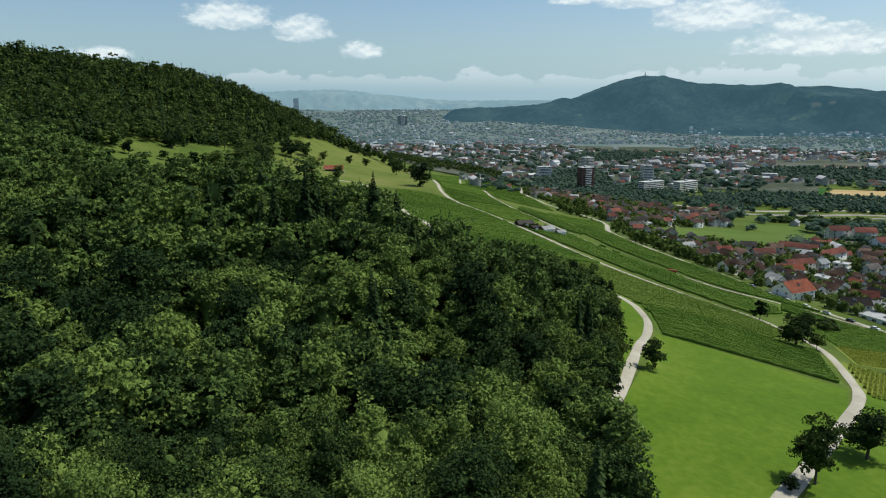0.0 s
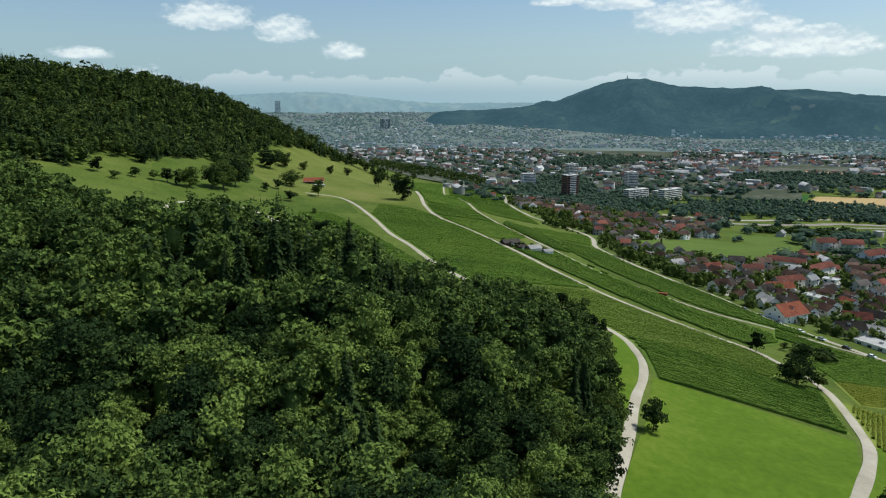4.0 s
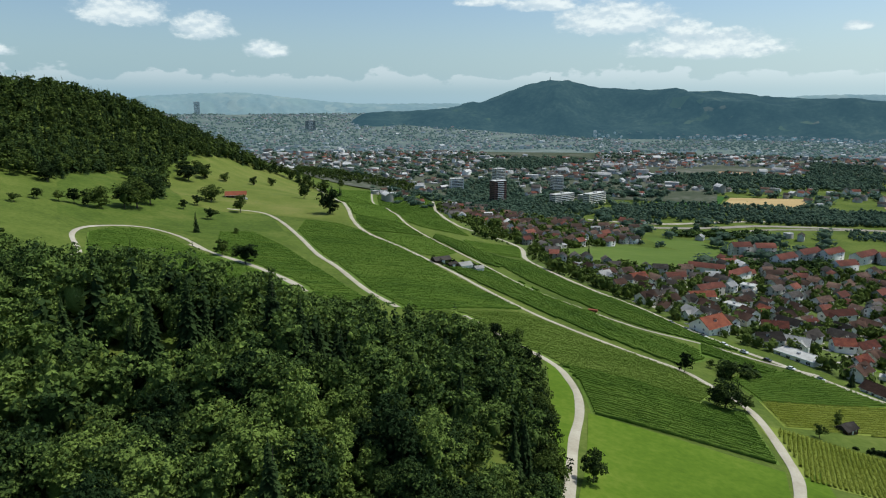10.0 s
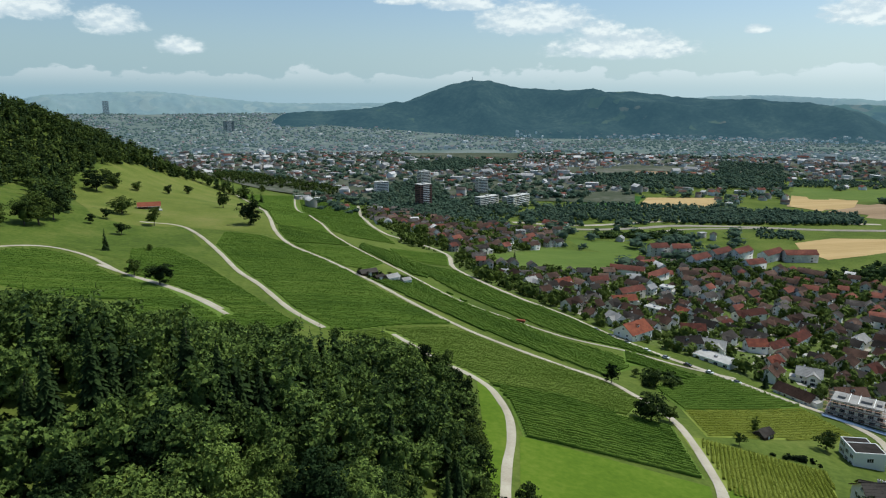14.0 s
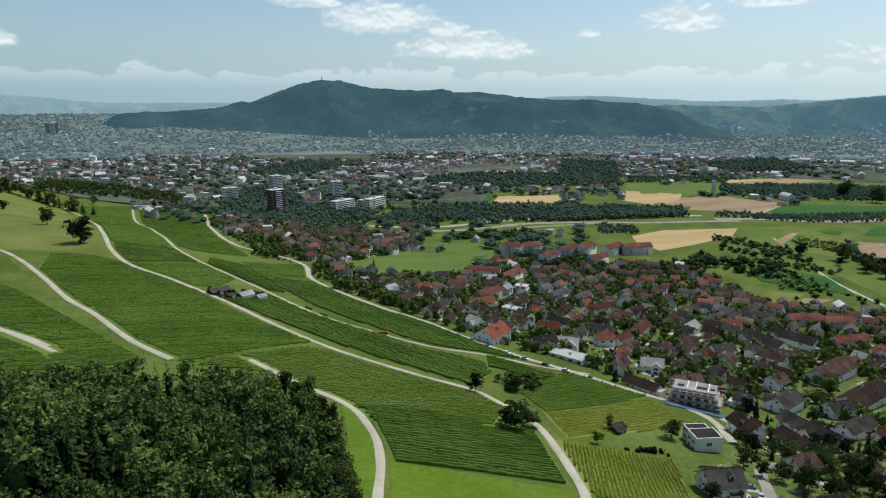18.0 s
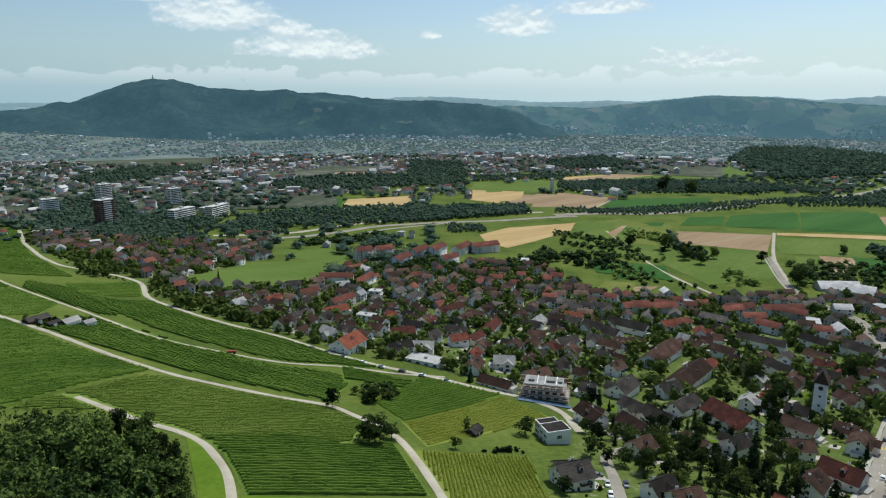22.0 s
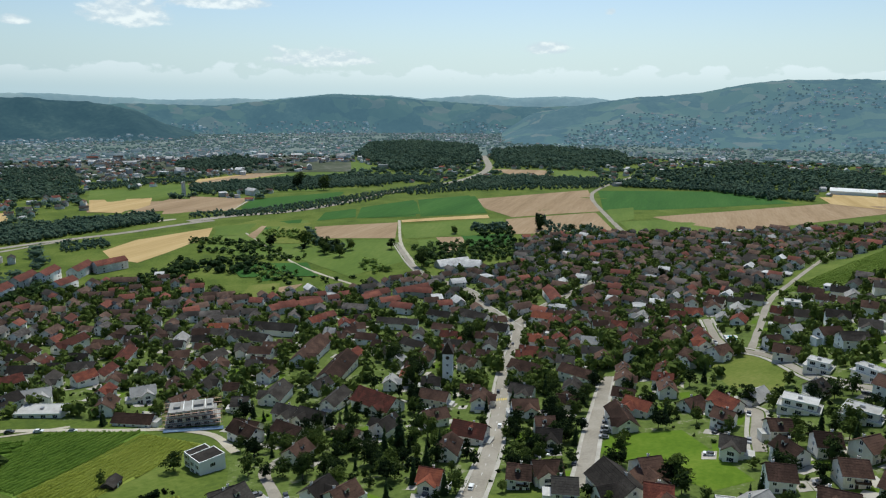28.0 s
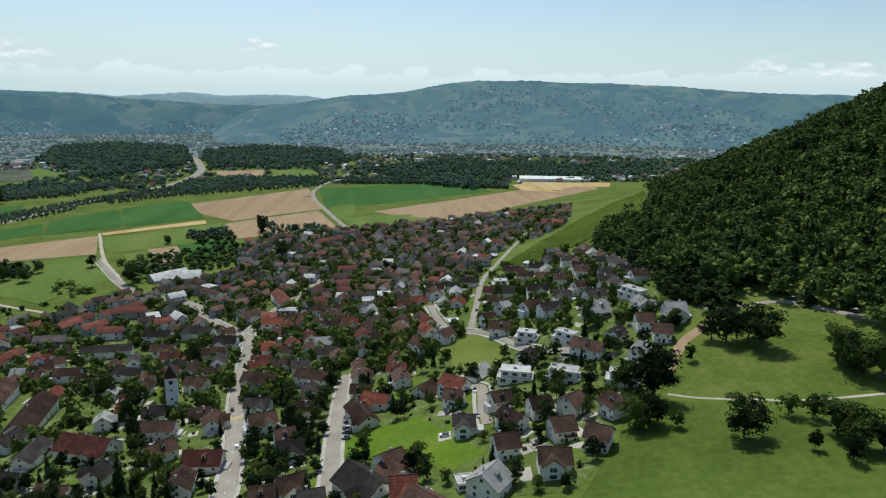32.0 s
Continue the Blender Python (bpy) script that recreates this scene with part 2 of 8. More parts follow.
M_EARTH = material("bare ploughed earth", [(0.21, 0.145, 0.085), (0.29, 0.205, 0.125), (0.35, 0.26, 0.17)], 0.03, 0.35, 0.95, stretch=(38, 0.08))
M_CROP = material("green crop", [(0.026, 0.078, 0.016), (0.038, 0.1, 0.02), (0.055, 0.125, 0.027)], 0.02, 0.3, 0.85, stretch=(40, 0.1))
M_CROP_LIGHT = material("light green crop", [(0.075, 0.118, 0.024), (0.1, 0.146, 0.03), (0.14, 0.175, 0.046)], 0.02, 0.3, 0.85, stretch=(-50, 0.25))
M_TOWN = material("streets and gardens of the far town", [(0.04, 0.056, 0.032), (0.075, 0.085, 0.055), (0.17, 0.165, 0.14)], 0.008, 0.06, 0.95)
M_CONCRETE = material("pale concrete", [(0.42, 0.41, 0.39), (0.52, 0.51, 0.48), (0.6, 0.59, 0.56)], 0.1, 1.0, 0.85)
M_METAL = material("grey metal", [(0.3, 0.3, 0.3), (0.36, 0.36, 0.37), (0.42, 0.42, 0.43)], 0.3, 2.0, 0.4, metal=0.8)
M_DARK = material("dark timber", [(0.03, 0.022, 0.016), (0.06, 0.042, 0.03), (0.09, 0.065, 0.045)], 0.4, 3.0, 0.85, by_object=0.4)
M_GLASS = material("window glass", [(0.015, 0.018, 0.022), (0.03, 0.034, 0.04)], 0.4, 1.0, 0.08)
M_FRAME = material("white painted frame", [(0.76, 0.75, 0.71), (0.84, 0.83, 0.8)], 0.4, 2.0, 0.6)
M_PLASTER = material("plaster", [(0.8, 0.72, 0.58), (0.89, 0.84, 0.75), (0.92, 0.89, 0.83)], 0.25, 1.5, 0.9, by_object=0.9)
ROOFS = {
    "red": material("new red clay tiles", [(0.06, 0.026, 0.02), (0.105, 0.036, 0.027), (0.16, 0.054, 0.036), (0.24, 0.08, 0.046)], 0.3, 2.2, 0.85, by_object=1.1),
    "brown": material("old brown clay tiles", [(0.028, 0.018, 0.014), (0.056, 0.034, 0.026), (0.115, 0.068, 0.05)], 0.15, 1.6, 0.88, by_object=0.8),
    "dark": material("dark fibre cement tiles", [(0.02, 0.0175, 0.0155), (0.037, 0.032, 0.028), (0.075, 0.066, 0.058)], 0.15, 1.6, 0.85, by_object=0.8),
    "grey": material("weathered grey roofing", [(0.20, 0.19, 0.18), (0.28, 0.27, 0.255), (0.36, 0.35, 0.33)], 0.15, 1.4, 0.85, by_object=0.6),
    "flat": material("gravelled flat roof", [(0.30, 0.29, 0.27), (0.40, 0.39, 0.37), (0.5, 0.49, 0.47)], 0.3, 2.0, 0.9, by_object=0.6),
}
# ---- the lie of the land ----
# the foot of the hillside, where the slope meets the village, from north to east
FOOT = np.array([(-840, 1200), (-504, 1140), (-240, 1056), (-36, 948), (90, 828), (142, 720), (154, 612), (192, 370), (222, 228), (270, 125),
                 (360, 48), (504, 0), (672, -72), (912, -204), (1200, -420), (1560, -768)], float)
PROFILE = np.array([(-504, 0), (-312, 1), (-204, 5), (-108, 12), (0, 29), (72, 44), (144, 60), (240, 68), (312, 79),
                    (396, 104), (540, 134), (840, 162), (1440, 180)], float)


def smooth_profile(d):
    return sum(np.interp(d + o, PROFILE[:, 0], PROFILE[:, 1]) for o in (-36, -18, 0, 18, 36)) / 5


def foot_distance(x, y):
    """Signed distance from the foot line, positive uphill."""
    x, y = np.asarray(x, float), np.asarray(y, float)
    best = np.full(x.shape, 1e9)
    side = np.ones(x.shape)
    for (ax, ay), (bx, by) in zip(FOOT[:-1], FOOT[1:]):
        ux, uy = bx - ax, by - ay
        s = np.clip(((x - ax) * ux + (y - ay) * uy) / (ux * ux + uy * uy), 0, 1)
        d = np.hypot(x - ax - s * ux, y - ay - s * uy)
        near = d < best
        best = np.where(near, d, best)
        side = np.where(near, np.sign(ux * (y - ay) - uy * (x - ax)), side)
    return -side * best


# round-backed hills: centre, half lengths, turn in degrees, height
HILLS = [(-372, 918, 185, 499, -31, 112), (666, -524, 422, 248, -44, 112), (-322, 214, 195, 51, 27, 32), (-300, -360, 300, 300, 0, 36), (-45, 196, 88, 50, -24, 29)]


def height(x, y):
    x, y = np.asarray(x, float), np.asarray(y, float)
    z = smooth_profile(foot_distance(x, y))
    for cx, cy, a, b, turn, top in HILLS:
        c, s = math.cos(radians(turn)), math.sin(radians(turn))
        u, v = ((x - cx) * c + (y - cy) * s) / a, (-(x - cx) * s + (y - cy) * c) / b
        z = z + top * np.exp(-(u * u + v * v) * 1.2)
    # the land rises gently beneath the far town
    r, az = np.hypot(x - 12, y - 42), np.degrees(np.arctan2(x - 12, y - 42))
    s = np.clip((r - 2500) / 2300, 0, 1)
    z = z + 118 * s * s * (3 - 2 * s) * np.clip((20 - az) / 12, 0, 1) * np.clip((az + 60) / 20, 0, 1)
    return z + 0.5 * np.sin(x / 37.0 + 1) * np.sin(y / 43.0)


# grid lines of the ground sheet, fine in the middle and widening to the horizon
def grid_lines(lo, hi, step, far):
    mid = list(np.arange(lo, hi + 0.1, step))
    up, down, s = hi, lo, step
    left, right = [], []
    while up < far or down > -far:
        s *= 1.18
        up, down = up + s, down - s
        right.append(up), left.append(down)
    return np.array(left[::-1] + mid + right)


GX, GY = grid_lines(-500, 820, 8.0, 6500), grid_lines(-400, 900, 8.0, 6500)
GZ = height(*np.meshgrid(GX, GY, indexing="ij"))


def on_ground(x, y):
    """Height of the ground sheet itself, triangle by triangle."""
    x, y = np.asarray(x, float), np.asarray(y, float)
    i = np.clip(np.searchsorted(GX, x) - 1, 0, len(GX) - 2)
    j = np.clip(np.searchsorted(GY, y) - 1, 0, len(GY) - 2)
    u, v = (x - GX[i]) / (GX[i + 1] - GX[i]), (y - GY[j]) / (GY[j + 1] - GY[j])
    a, b, c, d = GZ[i, j], GZ[i + 1, j], GZ[i + 1, j + 1], GZ[i, j + 1]
    return np.where(u >= v, a + (b - a) * u + (c - b) * v, a + (c - d) * u + (d - a) * v)
# ---- builders ----
def mesh_of(name, verts, faces, mats, which=None, smooth=False):
    me = bpy.data.meshes.new(name)
    me.from_pydata([tuple(v) for v in verts], [], faces)
    for m in mats:
        me.materials.append(m)
    if which is not None:
        me.polygons.foreach_set("material_index", which)
    if smooth:
        me.polygons.foreach_set("use_smooth", [True] * len(me.polygons))
    me.update()
    return me


def big_mesh(name, v, f, mats, smooth=False):
    """A mesh from arrays of vertices and triangles."""
    me = bpy.data.meshes.new(name)
    v, f = np.ascontiguousarray(v, np.float32), np.ascontiguousarray(f, np.int32)
    me.vertices.add(len(v)), me.loops.add(f.size), me.polygons.add(len(f))
    me.vertices.foreach_set("co", v.ravel())
    me.loops.foreach_set("vertex_index", f.ravel())
    me.polygons.foreach_set("loop_start", np.arange(0, f.size, 3, dtype=np.int32))
    if smooth:
        me.polygons.foreach_set("use_smooth", np.ones(len(f), bool))
    for m in mats:
        me.materials.append(m)
    me.update(calc_edges=True)
    me.validate()
    return me


def part(name, data, parent, label="", m=None):
    ob = new(name, data)
    ob.parent = parent
    if m is not None:
        ob.matrix_basis = m
    return tagged(ob, label)


class Solid:
    """Gathers boxes and faces, each with its own material."""

    def __init__(self):
        self.v, self.f, self.w, self.mats = [], [], [], []

    def slot(self, mat):
        if mat not in self.mats:
            self.mats.append(mat)
        return self.mats.index(mat)

    def face(self, pts, mat):
        a = len(self.v)
        self.v += [tuple(p) for p in pts]
        self.f.append(tuple(range(a, a + len(pts))))
        self.w.append(self.slot(mat))

    def box(self, lo, hi, mat, turn=0.0, about=(0, 0)):
        a, w = len(self.v), self.slot(mat)
        c, s = math.cos(radians(turn)), math.sin(radians(turn))
        for x, y, z in [(x, y, z) for z in (lo[2], hi[2]) for x, y in ((lo[0], lo[1]), (hi[0], lo[1]), (hi[0], hi[1]), (lo[0], hi[1]))]:
            dx, dy = x - about[0], y - about[1]
            self.v.append((about[0] + dx * c - dy * s, about[1] + dx * s + dy * c, z))
        for q in ((3, 2, 1, 0), (4, 5, 6, 7), (0, 1, 5, 4), (1, 2, 6, 5), (2, 3, 7, 6), (3, 0, 4, 7)):
            self.f.append(tuple(a + i for i in q))
            self.w.append(w)

    def prism(self, section, axis_len, mat, y0=0.0):
        """A closed outline in x and z, drawn out along y."""
        a, n, w = len(self.v), len(section), self.slot(mat)
        for y in (y0, y0 + axis_len):
            self.v += [(x, y, z) for x, z in section]
        self.f.append(tuple(a + i for i in range(n)))
        self.f.append(tuple(a + n + i for i in reversed(range(n))))
        self.w += [w, w]
        for i in range(n):
            k = (i + 1) % n
            self.f.append((a + k, a + i, a + n + i, a + n + k))
            self.w.append(w)

    def mesh(self, name, weld=False):
        if weld:
            where, order = {}, []
            for p in self.v:
                key = tuple(round(c, 3) for c in p)
                if key not in where:
                    where[key] = len(order)
                    order.append(p)
            at = [where[tuple(round(c, 3) for c in p)] for p in self.v]
            return mesh_of(name, order, [tuple(at[i] for i in f) for f in self.f], self.mats, self.w)
        return mesh_of(name, self.v, self.f, self.mats, self.w)


def inside(x, y, poly):
    x, y = np.asarray(x, float), np.asarray(y, float)
    got = np.zeros(x.shape, bool)
    for (ax, ay), (bx, by) in zip(poly, poly[1:] + poly[:1]):
        cut = (ay > y) != (by > y)
        got ^= cut & (x < (bx - ax) * (y - ay) / (by - ay + 1e-12) + ax)
    return got


def inside_any(p, polys):
    got = np.zeros(len(p), bool)
    for poly in polys:
        got |= inside(p[:, 0], p[:, 1], poly)
    return got


def line_gap(p, lines):
    """Distance of each spot from the nearest of the lines."""
    got = np.full(len(p), 1e9)
    for line in lines:
        for a in range(0, len(p), 4000):
            b = p[a:a + 4000]
            got[a:a + 4000] = np.minimum(got[a:a + 4000], np.hypot(b[:, None, 0] - line[None, :, 0], b[:, None, 1] - line[None, :, 1]).min(1))
    return got


def smooth_line(pts, step=4.0):
    """A curve through the points, resampled evenly."""
    p = np.array(pts, float)
    p = np.vstack([2 * p[0] - p[1], p, 2 * p[-1] - p[-2]])
    out = []
    for i in range(1, len(p) - 2):
        n = max(2, int(np.hypot(*(p[i + 1] - p[i])) / step))
        for s in np.arange(n) / n:
            a, b, c, d = p[i - 1:i + 3]
            out.append(0.5 * (2 * b + (c - a) * s + (2 * a - 5 * b + 4 * c - d) * s * s + (3 * b - a - 3 * c + d) * s ** 3))
    return np.array(out + [p[-2]])


def draped(name, poly, mat, lift=0.15, step=12.0):
    """A piece of land cover: the outline laid on the ground sheet."""
    bm = bmesh.new()
    bm.faces.new([bm.verts.new((x, y, 0)) for x, y in poly])
    xs, ys = [p[0] for p in poly], [p[1] for p in poly]
    for axis, lo, hi in ((0, min(xs), max(xs)), (1, min(ys), max(ys))):
        for k in np.arange(lo + step, hi, step):
            no = [0, 0, 0]
            no[axis] = 1
            co = [0, 0, 0]
            co[axis] = k
            bmesh.ops.bisect_plane(bm, geom=bm.verts[:] + bm.edges[:] + bm.faces[:], plane_co=co, plane_no=no)
    bmesh.ops.triangulate(bm, faces=bm.faces[:])
    bmesh.ops.recalc_face_normals(bm, faces=bm.faces[:])
    if sum(f.normal.z for f in bm.faces) < 0:
        bmesh.ops.reverse_faces(bm, faces=bm.faces[:])
    for v in bm.verts:
        v.co.z = float(on_ground(v.co.x, v.co.y)) + lift
    me = bpy.data.meshes.new(name)
    bm.to_mesh(me)
    bm.free()
    me.materials.append(mat)
    return new(name, me)


def ribbon(name, pts, width, mat, lift=0.3, step=4.0):
    """A road along the curve, laid on the ground, with a slight camber."""
    p = smooth_line(pts, step)
    t = np.gradient(p, axis=0)
    t /= np.maximum(1e-9, np.hypot(t[:, 0], t[:, 1]))[:, None]
    nrm = np.stack([-t[:, 1], t[:, 0]], 1)
    w = width * (1 + 0.06 * np.sin(np.arange(len(p)) * 0.9))
    cols = [p + nrm * (k * w)[:, None] for k in (0.5, 0.25, 0.0, -0.25, -0.5)]
    zs = [on_ground(c[:, 0], c[:, 1]) + lift + r for c, r in zip(cols, (-0.12, 0.0, 0.05, 0.0, -0.12))]
    v = np.stack([np.column_stack([c, z]) for c, z in zip(cols, zs)], 1).reshape(-1, 3)
    f = []
    for i in range(len(p) - 1):
        for k in range(4):
            a = i * 5 + k
            f += [(a, a + 1, a + 6), (a, a + 6, a + 5)]
    return new(name, big_mesh(name, v, f, [mat], True))
# ---- the ground ----
nx, ny = len(GX), len(GY)
xx, yy = np.meshgrid(GX, GY, indexing="ij")
ground_v = np.stack([xx, yy, GZ], -1).reshape(-1, 3)
a = (np.arange(nx - 1)[:, None] * ny + np.arange(ny - 1)[None]).ravel()
ground = new("ground", big_mesh("ground", ground_v, np.concatenate([np.stack([a, a + ny, a + ny + 1], 1), np.stack([a, a + ny + 1, a + 1], 1)]), [M_GROUND], True))
tagged(ground, "green valley floor and hillside turf", "ground", kind="structure")
# ---- lanes and roads ----
LANES = []


def road(name, label, width, mat, pts, category="road", lift=0.3):
    if width < 4.3:
        LANES.append(pts)
    return tagged(ribbon(name, pts, width, mat, lift), label, category, kind="structure")


road("vineyard_lane", "pale gravel lane along the forest edge", 3.0, M_GRAVEL, [(36, 133), (39, 141), (45, 154), (53, 175), (62, 199), (71, 220), (77, 239), (79, 255), (79, 268), (75, 281), (67, 295), (59, 314), (52, 331)], "lane", 0.3)
road("vineyard_lane", "pale concrete lane through the vineyards", 3.4, M_GRAVEL, [(62, 110), (74, 123), (99, 152), (121, 180), (133, 202), (149, 247), (147, 279), (143, 293), (128, 310), (111, 332), (94, 357), (77, 394), (57, 451), (34, 504), (10, 550), (-1, 608), (-7, 696), (-26, 934), (-57, 1057)], "lane", 0.3)
road("vineyard_lane", "pale gravel lane between vine plots", 3.2, M_GRAVEL, [(20, 336), (5, 367), (-11, 420), (-24, 454), (-39, 509), (-61, 580), (-80, 613), (-108, 615)], "lane", 0.3)
road("vineyard_lane", "narrow pale lane with grassy verge", 2.6, M_GRAVEL, [(31, 1208), (28, 975), (44, 678), (56, 596), (86, 501), (108, 428), (133, 392), (157, 366), (185, 350), (207, 328), (229, 313)], "lane", 0.3)
road("village_edge_road", "grey asphalt road along the lowest vines", 4.2, M_GRAVEL, [(127, 1095), (110, 900), (103, 708), (132, 662), (151, 615), (140, 549), (149, 498), (163, 457), (181, 422), (193, 382), (206, 346), (221, 318), (235, 288), (245, 270), (248, 246), (233, 221)], "road", 0.32)
road("farm_lane", "pale gravel farm lane across the pasture", 2.8, M_GRAVEL, [(-101, 449), (-75, 423), (-53, 401), (-38, 379), (-24, 355)], "lane", 0.3)
road("farm_lane", "pale gravel farm lane bending round a field", 2.8, M_GRAVEL, [(-144, 367), (-140, 383), (-159, 425), (-159, 456), (-139, 481), (-113, 470), (-86, 434), (-62, 413), (-40, 385), (-27, 364)], "lane", 0.3)
road("main_street", "wide grey village main street", 7.6, M_ASPHALT, [(207, 107), (264, 115), (308, 124), (387, 141), (462, 152), (506, 161)], "road", 0.34)
road("village_street", "grey asphalt street past the square", 6.5, M_ASPHALT, [(506, 161), (550, 152), (591, 140), (665, 120)], "road", 0.3)
road("village_street", "grey side street from the junction", 6, M_ASPHALT, [(491, 159), (535, 192), (558, 212), (594, 231), (657, 309), (785, 393)], "road", 0.3)
road("village_street", "grey asphalt side street", 6.5, M_ASPHALT, [(230, 73), (254, 74), (286, 76), (337, 78), (381, 80)], "road", 0.31)
road("village_street", "pale residential cul-de-sac", 5, M_ASPHALT, [(321, 16), (314, 10), (287, 12), (266, 13)], "road", 0.3)
road("village_street", "pale curving residential street", 4.5, M_ASPHALT, [(496, 26), (430, 18), (396, -4), (354, -19), (331, -40)], "road", 0.3)
road("village_street", "pale residential street up the slope", 4.5, M_ASPHALT, [(414, 4), (464, -5), (542, -19), (613, -44), (832, -122), (1055, -223)], "road", 0.3)
road("country_road", "pale country road through the fields", 8, M_ASPHALT, [(907, 108), (1136, 172), (1307, 214), (1449, 218), (1754, 168)], "road", 0.3)
road("motorway", "grey two-lane motorway towards the woods", 20, M_ASPHALT, [(813, 745), (882, 714), (980, 644), (1202, 608), (1368, 559), (1570, 536), (1810, 567), (2117, 669), (2406, 771)], "road", 0.5)
road("field_lane", "pale field lane", 4, M_GRAVEL, [(943, 457), (786, 385), (690, 328)], "lane", 0.3)
road("field_lane", "pale field lane", 4, M_GRAVEL, [(769, 611), (670, 490), (620, 420), (582, 342)], "lane", 0.3)
road("field_lane", "pale field lane", 4, M_GRAVEL, [(873, 734), (1036, 799)], "lane", 0.3)
road("valley_road", "grey valley road beside the railway", 13, M_ASPHALT, [(278, 884), (328, 861), (401, 835), (475, 832), (538, 838), (616, 814), (692, 776), (781, 742), (834, 717)], "road", 0.4)
road("valley_road", "grey valley road", 8, M_ASPHALT, [(422, 782), (519, 810), (589, 804), (660, 790)], "road", 0.4)
road("footpath", "thin pale footpath across the pasture", 1.6, M_GRAVEL, [(260, -57), (252, -66), (246, -78), (239, -94), (236, -109), (234, -125)], "path", 0.3)
road("dirt_track", "bare brown track above the gardens", 6, M_EARTH, [(283, -66), (298, -76), (310, -86), (320, -100), (327, -108)], "path", 0.25)
road("village_street", "narrow pale lane to the upper houses", 4, M_ASPHALT, [(288, -164), (308, -153), (328, -140), (334, -112), (345, -108)], "road", 0.3)
road("village_street", "pale lane between the gardens", 4.5, M_ASPHALT, [(254, 191), (238, 195), (219, 196), (199, 178), (176, 157)], "road", 0.3)
road("railway_line", "gravel railway bed along the valley road", 11, M_GRAVEL, [(320, 903), (418, 867), (562, 873), (699, 834), (822, 779)], "railway", 0.35)

# ---- fields and meadows ----
def field(name, label, mat, poly, lift=0.15, step=12.0):
    return tagged(draped(name, poly, mat, lift, step), label, "field", kind="structure")


field("crop_field", "dark green crop field", M_CROP, [(489, 1047), (595, 1210), (651, 1121), (559, 989)], 0.150, 60)
field("wheat_field", "pale ripe wheat field", M_WHEAT, [(566, 997), (652, 1108), (771, 1073), (712, 986), (629, 971)], 0.157, 60)
field("meadow", "light green village meadow", M_CROP_LIGHT, [(196, 640), (291, 706), (358, 682), (327, 607), (258, 582), (213, 587)], 0.164, 30)
field("meadow", "light green meadow beside the railway", M_CROP_LIGHT, [(340, 764), (399, 741), (396, 685), (368, 645), (333, 713)], 0.171, 40)
field("stubble_field", "striped golden stubble field", M_WHEAT, [(610, 700), (680, 716), (786, 680), (727, 640), (640, 625), (580, 617), (585, 662)], 0.178, 60)
field("ploughed_field", "pale brown bare field", M_EARTH, [(845, 548), (925, 451), (812, 405), (774, 500)], 0.185, 60)
field("crop_field", "fresh green field", M_CROP_LIGHT, [(905, 438), (1018, 312), (904, 277), (814, 392)], 0.192, 60)
field("crop_field", "dark green crop field", M_CROP, [(1036, 569), (1153, 519), (985, 446), (933, 525)], 0.199, 60)
field("crop_field", "dark green crop field", M_CROP, [(1158, 513), (1250, 443), (1059, 349), (984, 438)], 0.206, 60)
field("ploughed_field", "sandy brown bare field", M_EARTH, [(1196, 425), (1421, 238), (1144, 178), (1034, 301), (1096, 360)], 0.213, 60)
field("ploughed_field", "dark brown striped field", M_EARTH, [(1011, 306), (1126, 183), (970, 137), (892, 269)], 0.220, 60)
field("crop_field", "deep green crop field", M_CROP, [(1421, 217), (1512, -74), (1360, -139), (1198, 78), (1156, 174)], 0.227, 60)
field("meadow", "light green strip of meadow", M_CROP_LIGHT, [(953, 1087), (1134, 1026), (1024, 931), (904, 1050)], 0.234, 80)
field("ploughed_field", "brown bare strip", M_EARTH, [(898, 1043), (970, 927), (844, 908), (820, 956)], 0.241, 80)
field("ploughed_field", "dull brown field", M_EARTH, [(965, 920), (1055, 814), (927, 754), (853, 833)], 0.248, 80)
field("crop_field", "green field", M_CROP, [(1044, 800), (1208, 696), (1088, 654), (930, 741)], 0.255, 80)
field("meadow", "pale straw field by the pylon", M_WHEAT, [(1259, 1117), (1534, 1048), (1437, 967), (1211, 1058)], 0.262, 90)
field("crop_field", "green field before the woods", M_CROP_LIGHT, [(1691, 1132), (1824, 978), (1691, 840), (1529, 922)], 0.269, 90)
field("wheat_field", "pale brown field beside the motorway", M_EARTH, [(1770, 544), (1800, 405), (1622, 351), (1648, 464)], 0.276, 90)
field("meadow", "green field beside the motorway", M_CROP_LIGHT, [(1814, 389), (1824, 282), (1637, 234), (1589, 333)], 0.283, 90)
field("meadow", "wide orchard meadow", M_CROP_LIGHT, [(793, 672), (890, 586), (756, 494), (806, 401), (693, 339), (611, 368), (659, 454), (650, 539), (654, 589)], 0.290, 50)
field("crop_field", "dark green garden field", M_CROP, [(611, 477), (650, 441), (604, 405), (559, 440)], 0.297, 40)
field("stubble_field", "reddish brown plot", M_EARTH, [(529, 424), (569, 396), (527, 389)], 0.304, 40)
field("ploughed_field", "long tan field", M_EARTH, [(1113, 92), (1385, -212), (1456, -363), (1322, -348), (1140, -167), (999, -30), (1070, 55)], 0.311, 60)
field("wheat_field", "golden wheat field", M_WHEAT, [(1535, -227), (1458, -414), (1363, -384), (1395, -214)], 0.318, 90)
field("meadow", "light green meadow at the village end", M_CROP_LIGHT, [(1048, 138), (1105, 55), (1000, -26), (936, 62), (971, 115)], 0.325, 50)
